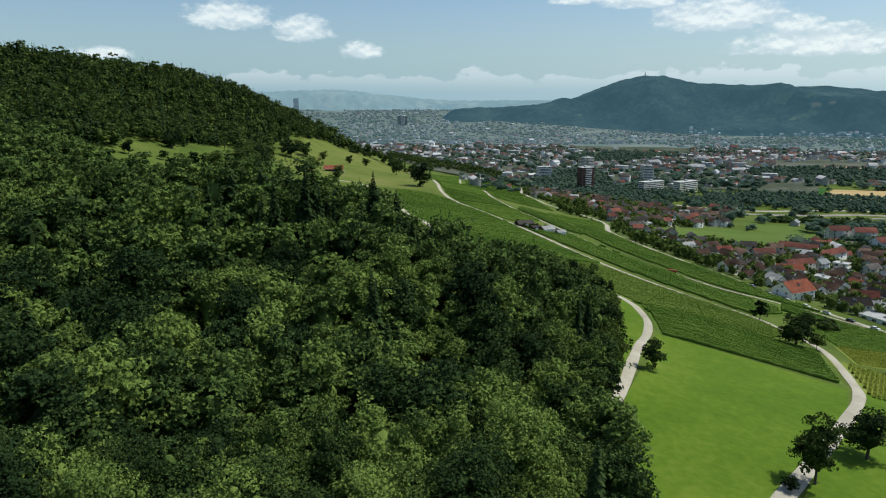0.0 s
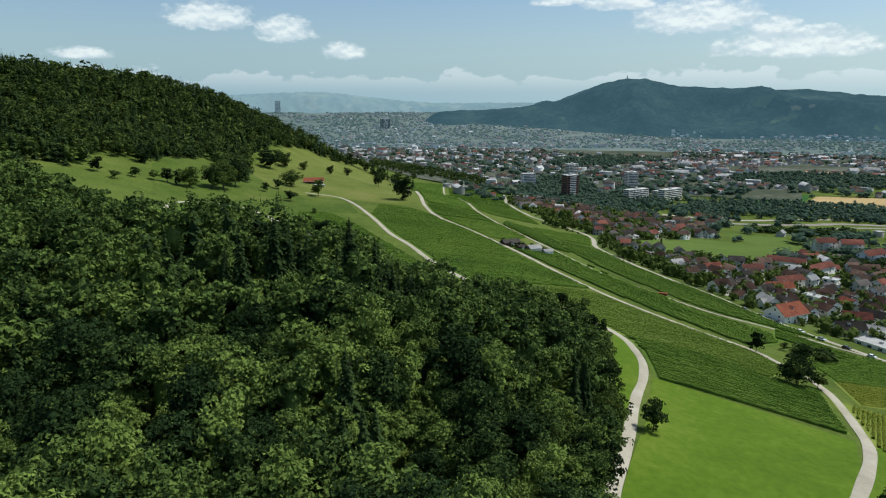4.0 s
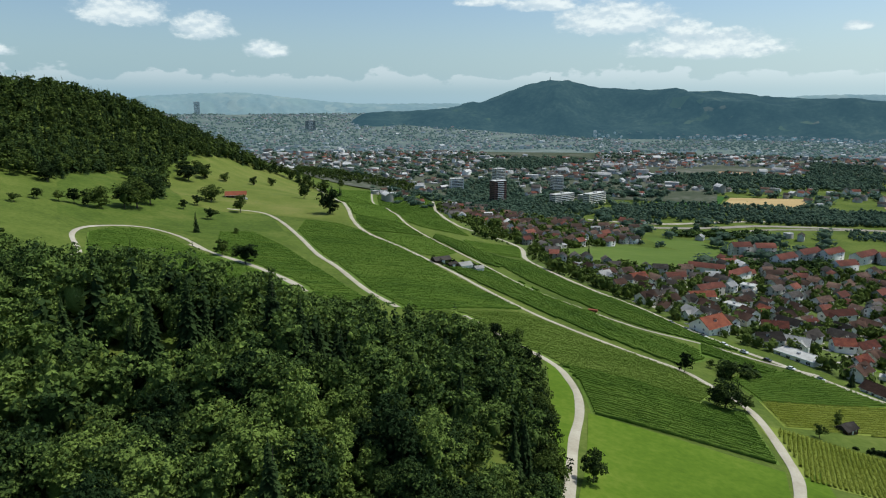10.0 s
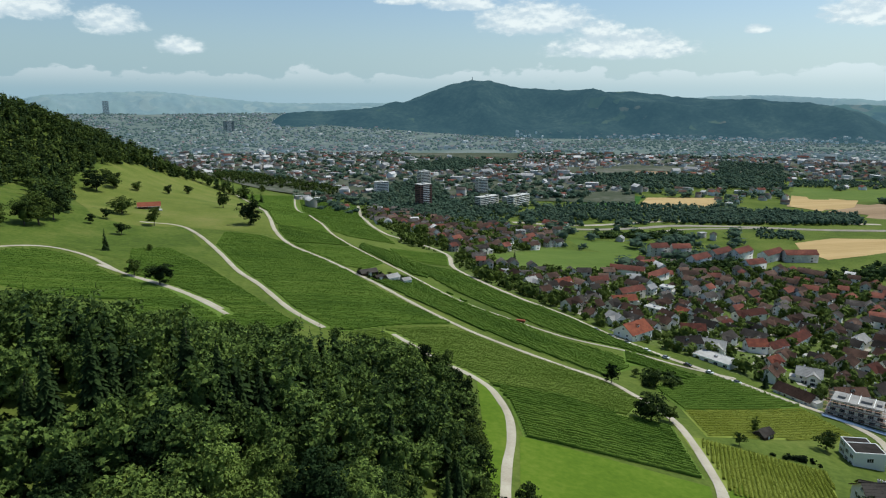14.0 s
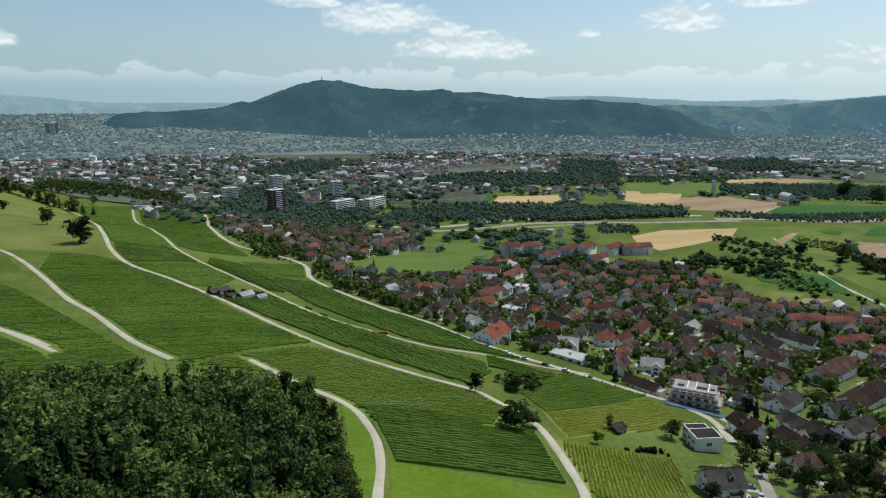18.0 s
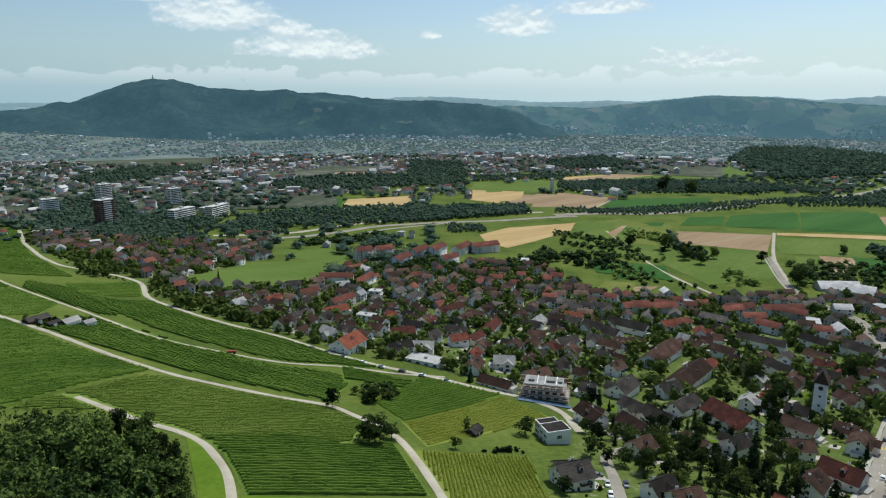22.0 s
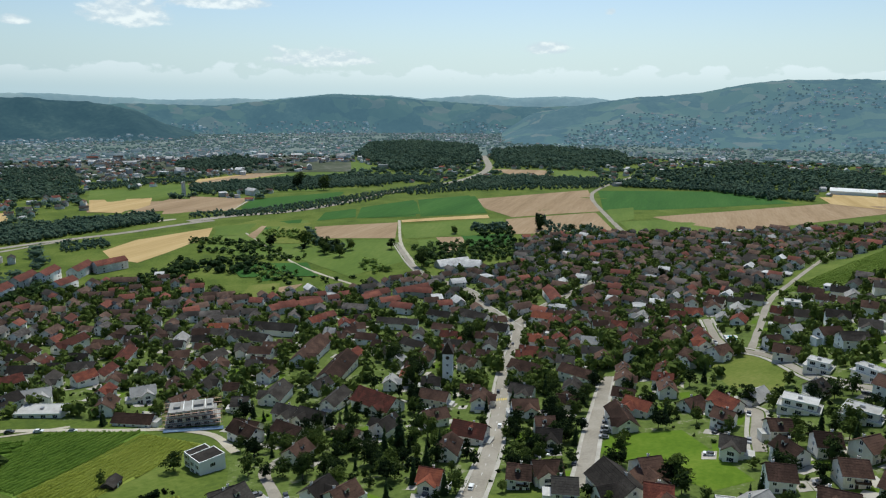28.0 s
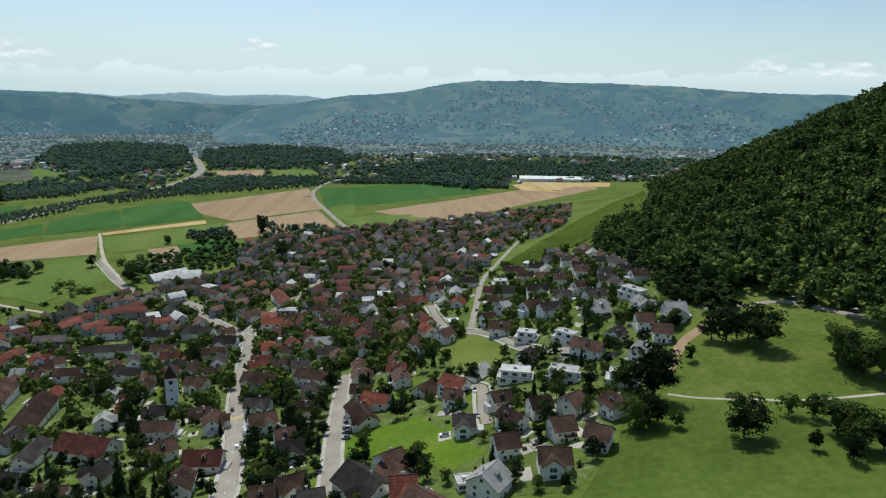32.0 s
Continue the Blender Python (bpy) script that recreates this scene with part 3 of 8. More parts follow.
field("meadow", "rough yellowish plot between houses", M_MEADOW, [(399, 27), (406, 6), (368, -10), (345, -4), (331, 11), (366, 22)], 0.132, 8)
field("village_green", "mown green beside the barns", M_GRASS, [(266, 73), (285, 68), (292, 40), (240, 17), (231, 30)], 0.144, 8)
field("crop_field", "light brown fields beyond the hamlet", M_EARTH, [(717, 1574), (966, 1698), (1094, 1585), (908, 1460), (700, 1475)], 0.346, 90)
field("meadow", "green field with straw edge", M_CROP, [(440, 2394), (712, 2399), (801, 2220), (551, 2046), (422, 2111)], 0.353, 90)
field("wheat_field", "straw strip", M_WHEAT, [(596, 2285), (800, 2162), (707, 1925), (589, 2053)], 0.360, 90)
field("meadow", "green meadow", M_CROP_LIGHT, [(959, 1107), (1187, 1100), (1218, 951), (1138, 889), (1025, 989), (884, 1022)], 0.367, 90)
field("wheat_field", "pale straw field", M_WHEAT, [(879, 1023), (995, 986), (887, 892), (824, 953)], 0.374, 90)
field("meadow", "mown bright green meadow", M_GRASS, [(29, 103), (36, 130), (45, 150), (59, 180), (75, 223), (125, 192), (108, 164), (65, 112), (56, 98)], 0.156, 7)
field("meadow", "narrow bright green strip below the forest", M_GRASS, [(77, 279), (80, 265), (77, 243), (71, 222), (61, 197), (48, 164), (47, 169), (68, 243)], 0.168, 7)
field("meadow", "mown meadow with young trees", M_GRASS, [(126, 187), (139, 195), (114, 144), (78, 106), (61, 103), (75, 122), (99, 151)], 0.120, 7)
field("meadow", "sunny pasture round the hut", M_MEADOW, [(-195, 742), (-191, 903), (-172, 1017), (-129, 1084), (-66, 1116), (-6, 664), (2, 589), (-72, 606), (-114, 595), (-145, 621)], 0.132, 10)
# the darker pasture colour here stands in for a cloud's shadow
field("meadow", "pasture under the ridge", M_PASTURE, [(-222, 565), (-230, 698), (-205, 762), (-145, 621), (-114, 595), (-72, 606), (-45, 503), (-60, 444), (-89, 465), (-128, 489), (-163, 460), (-185, 471)], 0.144, 10)
field("meadow", "sloping pasture with bushes", M_PASTURE, [(198, -6), (242, -35), (264, -58), (292, -69), (313, -94), (299, -129), (265, -148), (171, -90), (160, -33)], 0.156, 7)
field("crop_field", "narrow green plot by the hamlet", M_CROP_LIGHT, [(812, 373), (835, 345), (755, 316), (733, 334)], 0.423, 40)
field("ploughed_field", "narrow brown plot by the hamlet", M_EARTH, [(841, 344), (856, 323), (769, 295), (750, 312)], 0.430, 40)
field("crop_field", "dark green garden plots", M_CROP, [(862, 321), (900, 271), (824, 242), (780, 282)], 0.437, 40)
field("crop_field", "young orchard field in rows", M_CROP, [(961, 597), (1018, 570), (941, 531), (889, 570)], 0.444, 60)
field("meadow", "pale green strip", M_CROP_LIGHT, [(792, 673), (848, 639), (779, 600), (742, 643)], 0.451, 60)
field("crop_field", "fresh green strip", M_CROP, [(846, 634), (893, 598), (836, 569), (781, 598)], 0.458, 60)
field("meadow", "light meadow past the crossroads", M_CROP_LIGHT, [(1164, 170), (1206, 129), (1080, 118), (1038, 143)], 0.465, 60)
field("meadow", "light green strip along the lane", M_CROP_LIGHT, [(1124, 1008), (1253, 749), (1203, 732), (1061, 955)], 0.472, 80)
field("ploughed_field", "brown field beside the lane", M_EARTH, [(1034, 932), (1053, 816), (947, 799), (919, 835)], 0.479, 80)
field("crop_field", "deep green field beside the lane", M_CROP, [(1031, 790), (1183, 710), (1157, 673), (980, 687), (955, 758)], 0.486, 80)
field("meadow", "meadow with orchard rows", M_MEADOW, [(785, 670), (865, 659), (861, 585), (764, 539), (776, 613)], 0.493, 50)
field("crop_field", "dark green field by the motorway", M_CROP, [(978, 536), (1136, 508), (1007, 448), (943, 512)], 0.500, 60)
field("crop_field", "dark green field by the motorway", M_CROP, [(1150, 505), (1242, 428), (1064, 352), (1003, 439)], 0.507, 60)
field("stubble_field", "pale straw strip", M_WHEAT, [(944, 454), (1042, 344), (1010, 332), (926, 445)], 0.514, 60)
field("meadow", "light green field beyond the railway", M_CROP_LIGHT, [(1026, 1176), (1115, 1024), (1017, 936), (941, 1082)], 0.521, 60)
field("wheat_field", "golden grain field beyond the railway", M_WHEAT, [(925, 1066), (978, 996), (837, 900), (824, 953)], 0.528, 60)
field("ploughed_field", "dull brown field beyond the railway", M_EARTH, [(839, 895), (990, 941), (1043, 811), (937, 774), (879, 853)], 0.535, 60)
field("meadow", "long pale green field", M_CROP_LIGHT, [(1143, 1012), (1453, 1002), (1736, 961), (1657, 841), (1318, 884), (1191, 971)], 0.542, 60)
field("ploughed_field", "long brown strip", M_EARTH, [(1191, 1073), (1498, 1067), (1463, 1009), (1149, 1022)], 0.549, 60)
field("crop_field", "green strip beside the motorway", M_CROP, [(1004, 777), (1197, 688), (1148, 674), (945, 723)], 0.556, 60)
field("meadow", "small light green field", M_CROP_LIGHT, [(792, 681), (839, 642), (753, 604), (737, 635)], 0.563, 60)
field("ploughed_field", "narrow reddish brown strip", M_EARTH, [(752, 596), (831, 626), (838, 622), (737, 574)], 0.570, 60)
field("crop_field", "narrow fresh green strip", M_CROP_LIGHT, [(737, 573), (839, 620), (849, 607), (719, 544)], 0.577, 60)
field("meadow", "yellow green field", M_MEADOW, [(720, 543), (850, 605), (872, 570), (738, 502)], 0.584, 60)
field("crop_field", "dark green garden field", M_CROP, [(603, 512), (641, 453), (600, 396), (565, 468)], 0.591, 40)
field("stubble_field", "rough brownish paddock", M_MEADOW, [(544, 441), (561, 418), (512, 389), (500, 422)], 0.598, 40)
field("ploughed_field", "small reddish garden plot", M_EARTH, [(837, 356), (850, 332), (764, 292), (750, 311)], 0.605, 40)
field("crop_field", "dark vegetable rows", M_CROP, [(860, 329), (870, 296), (797, 260), (787, 290)], 0.612, 40)
field("meadow", "light green paddock", M_CROP_LIGHT, [(1018, 123), (1069, 53), (947, 9), (913, 64), (947, 109)], 0.619, 40)
field("ploughed_field", "sandy stubble beside the hamlet", M_WHEAT, [(1470, -198), (1507, -318), (1292, -268), (1365, -200)], 0.626, 60)
field("garden_lawn", "sunny lawn in a large garden", M_GRASS, [(262, 191), (278, 184), (260, 172), (246, 180)], 0.168, 8)
# ---- trees ----
def leaf_tufts(rng, p, nrm, size, spread=0.42):
    """Small leaf tufts, one bent-in triangle each, at points p facing about nrm."""
    k = len(p)
    d = nrm + rng.normal(0, spread, (k, 3))
    d /= np.linalg.norm(d, axis=1)[:, None]
    a = np.cross(d, rng.normal(0, 1, (k, 3)))
    a /= np.linalg.norm(a, axis=1)[:, None]
    b = np.cross(d, a)
    s = size * rng.uniform(0.6, 1.35, (k, 1))
    v = np.stack([p - a * s - d * s * 0.3, p + a * s * 0.9, p + b * s * 1.25 - d * s * 0.2], 1).reshape(-1, 3)
    return v, np.arange(k)[:, None] * 3 + [0, 1, 2]


def core_ball(rng, centre, radii, rings=5, around=8):
    """A lumpy ball inside a crown that keeps the sky out."""
    v = [centre + np.array([0, 0, -radii[2]])]
    for r in range(1, rings):
        t = math.pi * r / rings
        for k in range(around):
            g = 2 * math.pi * (k + 0.5 * (r % 2)) / around
            v.append(centre + np.array([math.sin(t) * math.cos(g), math.sin(t) * math.sin(g), -math.cos(t)]) * radii * rng.uniform(0.82, 1.06))
    v.append(centre + np.array([0, 0, radii[2]]))
    f, last = [], 1 + (rings - 1) * around
    for k in range(around):
        f += [(0, 1 + (k + 1) % around, 1 + k), (last, last - around + k, last - around + (k + 1) % around)]
        for r in range(rings - 2):
            a, b = 1 + r * around + k, 1 + r * around + (k + 1) % around
            f += [(a, b, b + around), (a, b + around, a + around)]
    return np.array(v), np.array(f)


def joined(pieces):
    v, f, n = [], [], 0
    for pv, pf in pieces:
        v.append(pv), f.append(np.asarray(pf) + n)
        n += len(pv)
    return np.concatenate(v), np.concatenate(f)


def broad_crown(seed, tall, wide, leaves, size, low=0.28, lobes=9, rings=4, around=7, clumps=0):
    """Crown of a broadleaf tree: overlapping lobes, each set with clumps of leaves. Returns vertices and triangles."""
    rng = np.random.default_rng(seed)
    mid = tall * (1 + low) / 2
    half = tall * (1 - low) / 2
    balls = [(np.array([0, 0, mid - half * 0.1]), np.array([wide * (0.33 if lobes else 0.42), wide * (0.33 if lobes else 0.42), half * 0.82]))]
    for k in range(lobes):
        g, up = 2 * math.pi * (k / lobes + rng.uniform(-0.06, 0.06)) * 2.0, rng.uniform(-0.6, 0.9)
        reach = wide * 0.5 * math.sqrt(max(0.1, 1 - up * up)) * rng.uniform(0.4, 0.8)
        r = wide * rng.uniform(0.13, 0.27)
        balls.append((np.array([math.cos(g) * reach, math.sin(g) * reach, mid + up * half * 0.82]), np.array([r, r, r * rng.uniform(0.8, 1.3)])))
    pieces = [core_ball(rng, c, r * (0.8 if not clumps else 0.36 if k else 0.66), rings, around) for k, (c, r) in enumerate(balls)]
    share = np.array([r[0] * r[2] for c, r in balls])
    for (c, r), n in zip(balls, (leaves * share / share.sum()).astype(int)):
        d = rng.normal(0, 1, (n, 3))
        d[:, 2] = d[:, 2] * 0.9 + 0.25
        d /= np.linalg.norm(d, axis=1)[:, None]
        if clumps and n > 3 * clumps:
            # sprays: leaves gather on small domes that stand off the lobe, with gaps between them
            e = rng.normal(0, 1, (clumps, 3))
            e[:, 2] = e[:, 2] * 0.8 + 0.35
            e /= np.linalg.norm(e, axis=1)[:, None]
            which = rng.integers(0, clumps, n)
            puff = r[0] * rng.uniform(0.26, 0.55, clumps)
            off = d * puff[which][:, None] * [1.15, 1.15, 0.75]
            off[:, 2] = np.abs(off[:, 2]) * rng.choice((1, 1, 1, -0.6), n)
            p = c + e[which] * r * rng.uniform(0.78, 1.12, clumps)[which][:, None] + off
            face = d * [0.8, 0.8, 0.6] + e[which] * 0.5 + [0, 0, 0.35]
        else:
            p, face = c + d * r * rng.uniform(0.82, 1.16, (n, 1)), d
        pieces.append(leaf_tufts(rng, p, face / np.linalg.norm(face, axis=1)[:, None], size, 0.5))
    return joined(pieces)


def fir_crown(seed, tall, wide, tiers, each, low=0.1):
    """Crown of a conifer: tiers of drooping sprays round a spire."""
    rng = np.random.default_rng(seed)
    pieces = [core_ball(rng, np.array([0, 0, tall * 0.36]), np.array([wide * 0.1, wide * 0.1, tall * 0.34]), 4, 6)]
    v, f = [], []
    for k in range(tiers):
        s = k / (tiers - 1)
        z, r = tall * (low + (0.97 - low) * s), wide * 0.5 * (1 - s) ** 0.95 + 0.12
        for j in range(max(5, int(each * (1 - 0.5 * s)))):
            g = rng.uniform(0, 2 * math.pi)
            rr, w = r * rng.uniform(0.7, 1.15), (0.2 + r * 0.26) * rng.uniform(0.7, 1.2) * min(1.0, 21 / each)
            c, q = np.array([math.cos(g), math.sin(g), 0]), np.array([-math.sin(g), math.cos(g), 0])
            zz = z + rng.uniform(-0.5, 0.5) * tall / tiers
            a = len(v)
            v += [np.array([0, 0, zz + r * 0.25]), c * rr * 0.6 + q * w + [0, 0, zz + 0.02], c * rr + [0, 0, zz - rr * 0.28], c * rr * 0.6 - q * w + [0, 0, zz]]
            f += [(a, a + 2, a + 1), (a, a + 3, a + 2)]
    top = len(v)
    v += [np.array([0.1, 0, tall * 0.93]), np.array([-0.06, 0.1, tall * 0.93]), np.array([-0.06, -0.1, tall * 0.93]), np.array([0, 0, tall])]
    f += [(top, top + 1, top + 3), (top + 1, top + 2, top + 3), (top + 2, top, top + 3)]
    return joined(pieces + [(np.array(v), np.array(f))])


def trunk_mesh(seed, tall, r, limbs=5):
    """A tapered, slightly bent trunk with rising limbs."""
    rng = np.random.default_rng(seed)

    def tube(path, radii, n=6):
        v = [np.array(p) + np.array([math.cos(6.2832 * k / n) * q, math.sin(6.2832 * k / n) * q, 0]) for p, q in zip(path, radii) for k in range(n)]
        f = []
        for i in range(len(path) - 1):
            for k in range(n):
                a, b = i * n + k, i * n + (k + 1) % n
                f += [(a, b, b + n), (a, b + n, a + n)]
        return np.array(v), np.array(f)
    bend = rng.uniform(-0.03, 0.03, 2) * tall
    pieces = [tube([(bend[0] * s * s, bend[1] * s * s, -0.6 + s * (tall + 0.6)) for s in (0, 0.12, 0.4, 0.7, 1)], [r * 1.5, r, r * 0.8, r * 0.5, r * 0.12])]
    for k in range(limbs):
        g, z = rng.uniform(0, 6.28), tall * rng.uniform(0.35, 0.75)
        d = np.array([math.cos(g), math.sin(g), 0.9]) * tall * 0.2
        o = np.array([bend[0] * (z / tall) ** 2, bend[1] * (z / tall) ** 2, z])
        pieces.append(tube([o, o + d * 0.5, o + d], [r * 0.45, r * 0.3, r * 0.08], 4))
    return joined(pieces)


class TreeKind:
    """One tree of a kind, built once with its trunk and crown; plant() sets copies of it."""

    def __init__(self, name, label, category, crown, trunk, leaf, tall):
        self.tall = tall
        self.label, self.category, self.name = label, category, name
        self.crown = big_mesh(name + " crown", *crown, [leaf])
        self.trunk = big_mesh(name + " trunk", *trunk, [M_BARK], True)

    def plant(self, x, y, tall, rng, label="", group="", squash=1.0):
        base = new(self.name)
        s = tall / self.tall
        base.matrix_basis = Matrix.LocRotScale((x, y, float(on_ground(x, y))), Euler((0, 0, rng.uniform(0, 6.28))), (s * squash, s * squash, s))
        part("trunk", self.trunk, base)
        part("crown", self.crown, base)
        return tagged(base, label or self.label, self.category, group)


BROAD_NEAR = [TreeKind("broadleaf_tree", "tall leafy broadleaf tree in the hillside forest", "tree", broad_crown(300 + k, 18.0, 8.8 + 0.5 * (k % 3), 9500, 0.19, 0.12, 14 + k % 4, 4, 6, 12), trunk_mesh(k, 13.0, 0.3), M_LEAF, 18.0) for k in range(5)]
BROAD = [TreeKind("broadleaf_tree", "tall leafy broadleaf tree in the hillside forest", "tree", broad_crown(k, 18.0, 8.6 + 0.5 * (k % 3), 3700, 0.3, 0.14, 11 + k % 4, 3, 6, 9), trunk_mesh(k, 13.0, 0.3), M_LEAF, 18.0) for k in range(7)]
FIR = [TreeKind("spruce", "dark narrow spruce rising from the forest", "conifer", fir_crown(20 + k, 20.0, 7.4, 32, 30), trunk_mesh(k, 18.5, 0.22, 0), M_NEEDLE, 20.0) for k in range(3)]
GARDEN = [TreeKind("garden_tree", "round green garden tree between houses", "tree", broad_crown(40 + k, 8.0, 6.2, 1050, 0.33, 0.06, 7, 3, 6, 6), trunk_mesh(50 + k, 5.2, 0.16, 4), M_LEAF_DARK, 8.0) for k in range(4)]
SPIRE = [TreeKind("garden_conifer", "dark pointed conifer in a garden", "conifer", fir_crown(60 + k, 9.0, 3.4, 16, 14, 0.04), trunk_mesh(60 + k, 8.0, 0.14, 0), M_NEEDLE, 9.0) for k in range(2)]

SPREADING = [TreeKind("spreading_tree", "big dark spreading tree in the open", "tree", broad_crown(240 + k, 13.0, 9.6, 3200, 0.32, 0.02, 12, 3, 6, 9), trunk_mesh(240 + k, 9.0, 0.3), M_LEAF_DARK, 13.0) for k in range(3)]


def crown_pile(name, spots, protos, mat):
    """Many trees as one mesh: each spot is x, y, height, turn and the number of the crown it takes."""
    v, f, n = [], [], 0
    for x, y, tall, turn, k, wide, *level in spots:
        pv, pf, full = protos[int(k) % len(protos)]
        s = tall / full
        c, q = math.cos(turn) * s * wide, math.sin(turn) * s * wide
        v.append(np.stack([pv[:, 0] * c - pv[:, 1] * q + x, pv[:, 0] * q + pv[:, 1] * c + y, pv[:, 2] * s + (level[0] if level else float(on_ground(x, y))) - 0.4], 1))
        f.append(pf + n)
        n += len(pv)
    return new(name, big_mesh(name, np.concatenate(v), np.concatenate(f), [mat]))


def scatter(poly, gap, seed, jitter=0.42):
    """Spots on a shaken hexagon grid within an outline."""
    rng = np.random.default_rng(seed)
    p = np.array(poly, float)
    lo, hi = p.min(0), p.max(0)
    xs, ys = np.meshgrid(np.arange(lo[0], hi[0], gap), np.arange(lo[1], hi[1], gap * 0.866), indexing="ij")
    xs = xs + (np.arange(xs.shape[1]) % 2)[None] * gap * 0.5
    xs, ys = (xs + rng.uniform(-jitter, jitter, xs.shape) * gap).ravel(), (ys + rng.uniform(-jitter, jitter, ys.shape) * gap).ravel()
    ok = inside(xs, ys, poly)
    return np.stack([xs[ok], ys[ok]], 1)


MID = [(*broad_crown(70 + k, 17.0, 8.6, 170, 0.95, 0.1, 6, 3, 5, 4), 17.0) for k in range(6)]
CANOPY = [(*broad_crown(170 + k, 18.0, 9.0, 700, 0.52, 0.15, 8, 3, 5, 6), 18.0) for k in range(7)]
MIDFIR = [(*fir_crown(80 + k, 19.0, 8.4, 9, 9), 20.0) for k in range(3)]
FAR = [(*broad_crown(90 + k, 12.0, 13.0, 20, 2.4, 0.0, 0, 3, 6), 12.0) for k in range(4)]
FAR_SMALL = [(*broad_crown(92 + k, 12.0, 12.5, 10, 1.7, 0.0, 1, 3, 6), 12.0) for k in range(4)]
FAR_TINY = [(*broad_crown(97 + k, 12.0, 13.0, 3, 2.2, 0.0, 0, 3, 5), 12.0) for k in range(3)]
BUSH = [(*broad_crown(95 + k, 5.0, 5.5, 44, 0.85, 0.0, 1, 3, 5), 5.0) for k in range(4)]
# ---- the woods on the hills ----
FOREST = [(31, 131), (36, 142), (43, 163), (48, 187), (56, 214), (62, 246), (62, 262), (55, 277), (34, 292), (8, 300), (-20, 300), (-60, 304), (-108, 306), (-168, 316), (-290, 330), (-250, 220), (-130, 60), (-72, 26), (-24, 60), (18, 76), (33, 92), (28, 104), (28, 119)]
rng = random.Random(5)
spots, firs = [], []
edge_line = np.concatenate([np.linspace(a, b, 12) for a, b in zip(np.array(FOREST, float)[:14], np.array(FOREST, float)[1:15])])
for x, y in scatter(FOREST, 7.2, 3):
    dist = math.hypot(x, y - 10)
    if dist < 41:
        continue
    fir = noise.noise((x * 0.018, y * 0.018, 4.0)) > 0.12 and rng.random() < 0.5
    tall = rng.uniform(14.0, 24.5) + 3.5 * noise.noise((x * 0.03, y * 0.03, 1.0)) + (2.5 if fir else 0)
    # the crowns grow lower towards the edge
    tall *= 0.7 + 0.3 * min(1.0, float(np.hypot(edge_line[:, 0] - x, edge_line[:, 1] - y).min()) / 24)
    (firs if fir else spots).append((x, y, tall, rng.uniform(0, 6.28), rng.randrange(9), rng.uniform(0.9, 1.2), dist))
spots.sort(key=lambda s: s[6]), firs.sort(key=lambda s: s[6])
for k, (x, y, tall, turn, kind, wide, dist) in enumerate(spots[:300]):
    (BROAD_NEAR[kind % 5] if k < 60 else BROAD[kind % 7]).plant(x, y, tall, rng, group="forest broadleaf trees", squash=wide)
for x, y, tall, turn, kind, wide, dist in firs[:60]:
    FIR[kind % 3].plant(x, y, tall, rng, group="forest spruces", squash=wide)
# a mantle of lower trees, leafy to the ground, along the lane
for x, y in smooth_line(FOREST[:9], 4.6):
    SPREADING[rng.randrange(3)].plant(x + rng.uniform(-2.2, 0.2), y + rng.uniform(-1, 1), rng.uniform(9, 15), rng, "leafy tree on the forest edge beside the lane", "forest edge trees", rng.uniform(0.75, 1.0))
if spots[300:]:
    tagged(crown_pile("forest_canopy", [s[:6] for s in spots[300:]], CANOPY, M_LEAF), "dense broadleaf forest canopy on the slope", "forest", kind="stuff")
if firs[60:]:
    tagged(crown_pile("spruce_stand", [s[:6] for s in firs[60:]], MIDFIR, M_NEEDLE), "dark spruce stand in the forest", "forest", kind="stuff")


WOODS = []


def wood(name, label, poly, gap, tall, seed, firs=0.25, protos=MID, mat=None):
    WOODS.append(poly)
    rng = random.Random(seed)
    spots, dark = [], []
    for x, y in scatter(poly, gap, seed):
        is_fir = rng.random() < firs
        s = (x, y, tall * rng.uniform(0.6, 1.3) * (1.1 if is_fir else 1), rng.uniform(0, 6.28), rng.randrange(9), rng.uniform(1.1, 1.5))
        (dark if is_fir else spots).append(s)
    if spots:
        tagged(crown_pile(name, spots, protos, mat or M_LEAF), label, "woodland", kind="stuff")
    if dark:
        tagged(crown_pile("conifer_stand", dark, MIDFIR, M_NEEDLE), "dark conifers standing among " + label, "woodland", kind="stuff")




def plant_all(kind, label, rows):
    rng = random.Random(len(rows))
    for x, y, tall, wide in rows:
        pick = rng.choice(SPIRE if kind == "c" else SPREADING if tall > 10 else GARDEN)
        pick.plant(x, y, tall, rng, label, squash=wide)


# dark foliage and many firs imitate a cloud shadow over the ridge
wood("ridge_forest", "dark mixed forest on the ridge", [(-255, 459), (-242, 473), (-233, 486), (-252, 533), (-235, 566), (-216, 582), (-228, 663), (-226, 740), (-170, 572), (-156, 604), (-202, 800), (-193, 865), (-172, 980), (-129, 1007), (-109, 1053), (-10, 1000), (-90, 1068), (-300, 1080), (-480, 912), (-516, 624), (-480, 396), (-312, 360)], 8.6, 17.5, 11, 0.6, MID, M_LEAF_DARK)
wood("hill_forest", "lit broadleaf forest climbing the steep hill", [(274, -154), (300, -155), (319, -148), (346, -126), (390, -108), (439, -97), (530, -101), (568, -116), (570, -160), (828, -263), (840, -276), (936, -396), (864, -564), (672, -600), (504, -576), (348, -396)], 9.4, 17.5, 12, 0.36, MID, M_LEAF)
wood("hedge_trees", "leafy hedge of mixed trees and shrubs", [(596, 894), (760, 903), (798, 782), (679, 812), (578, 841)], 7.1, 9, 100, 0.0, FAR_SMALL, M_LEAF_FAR)
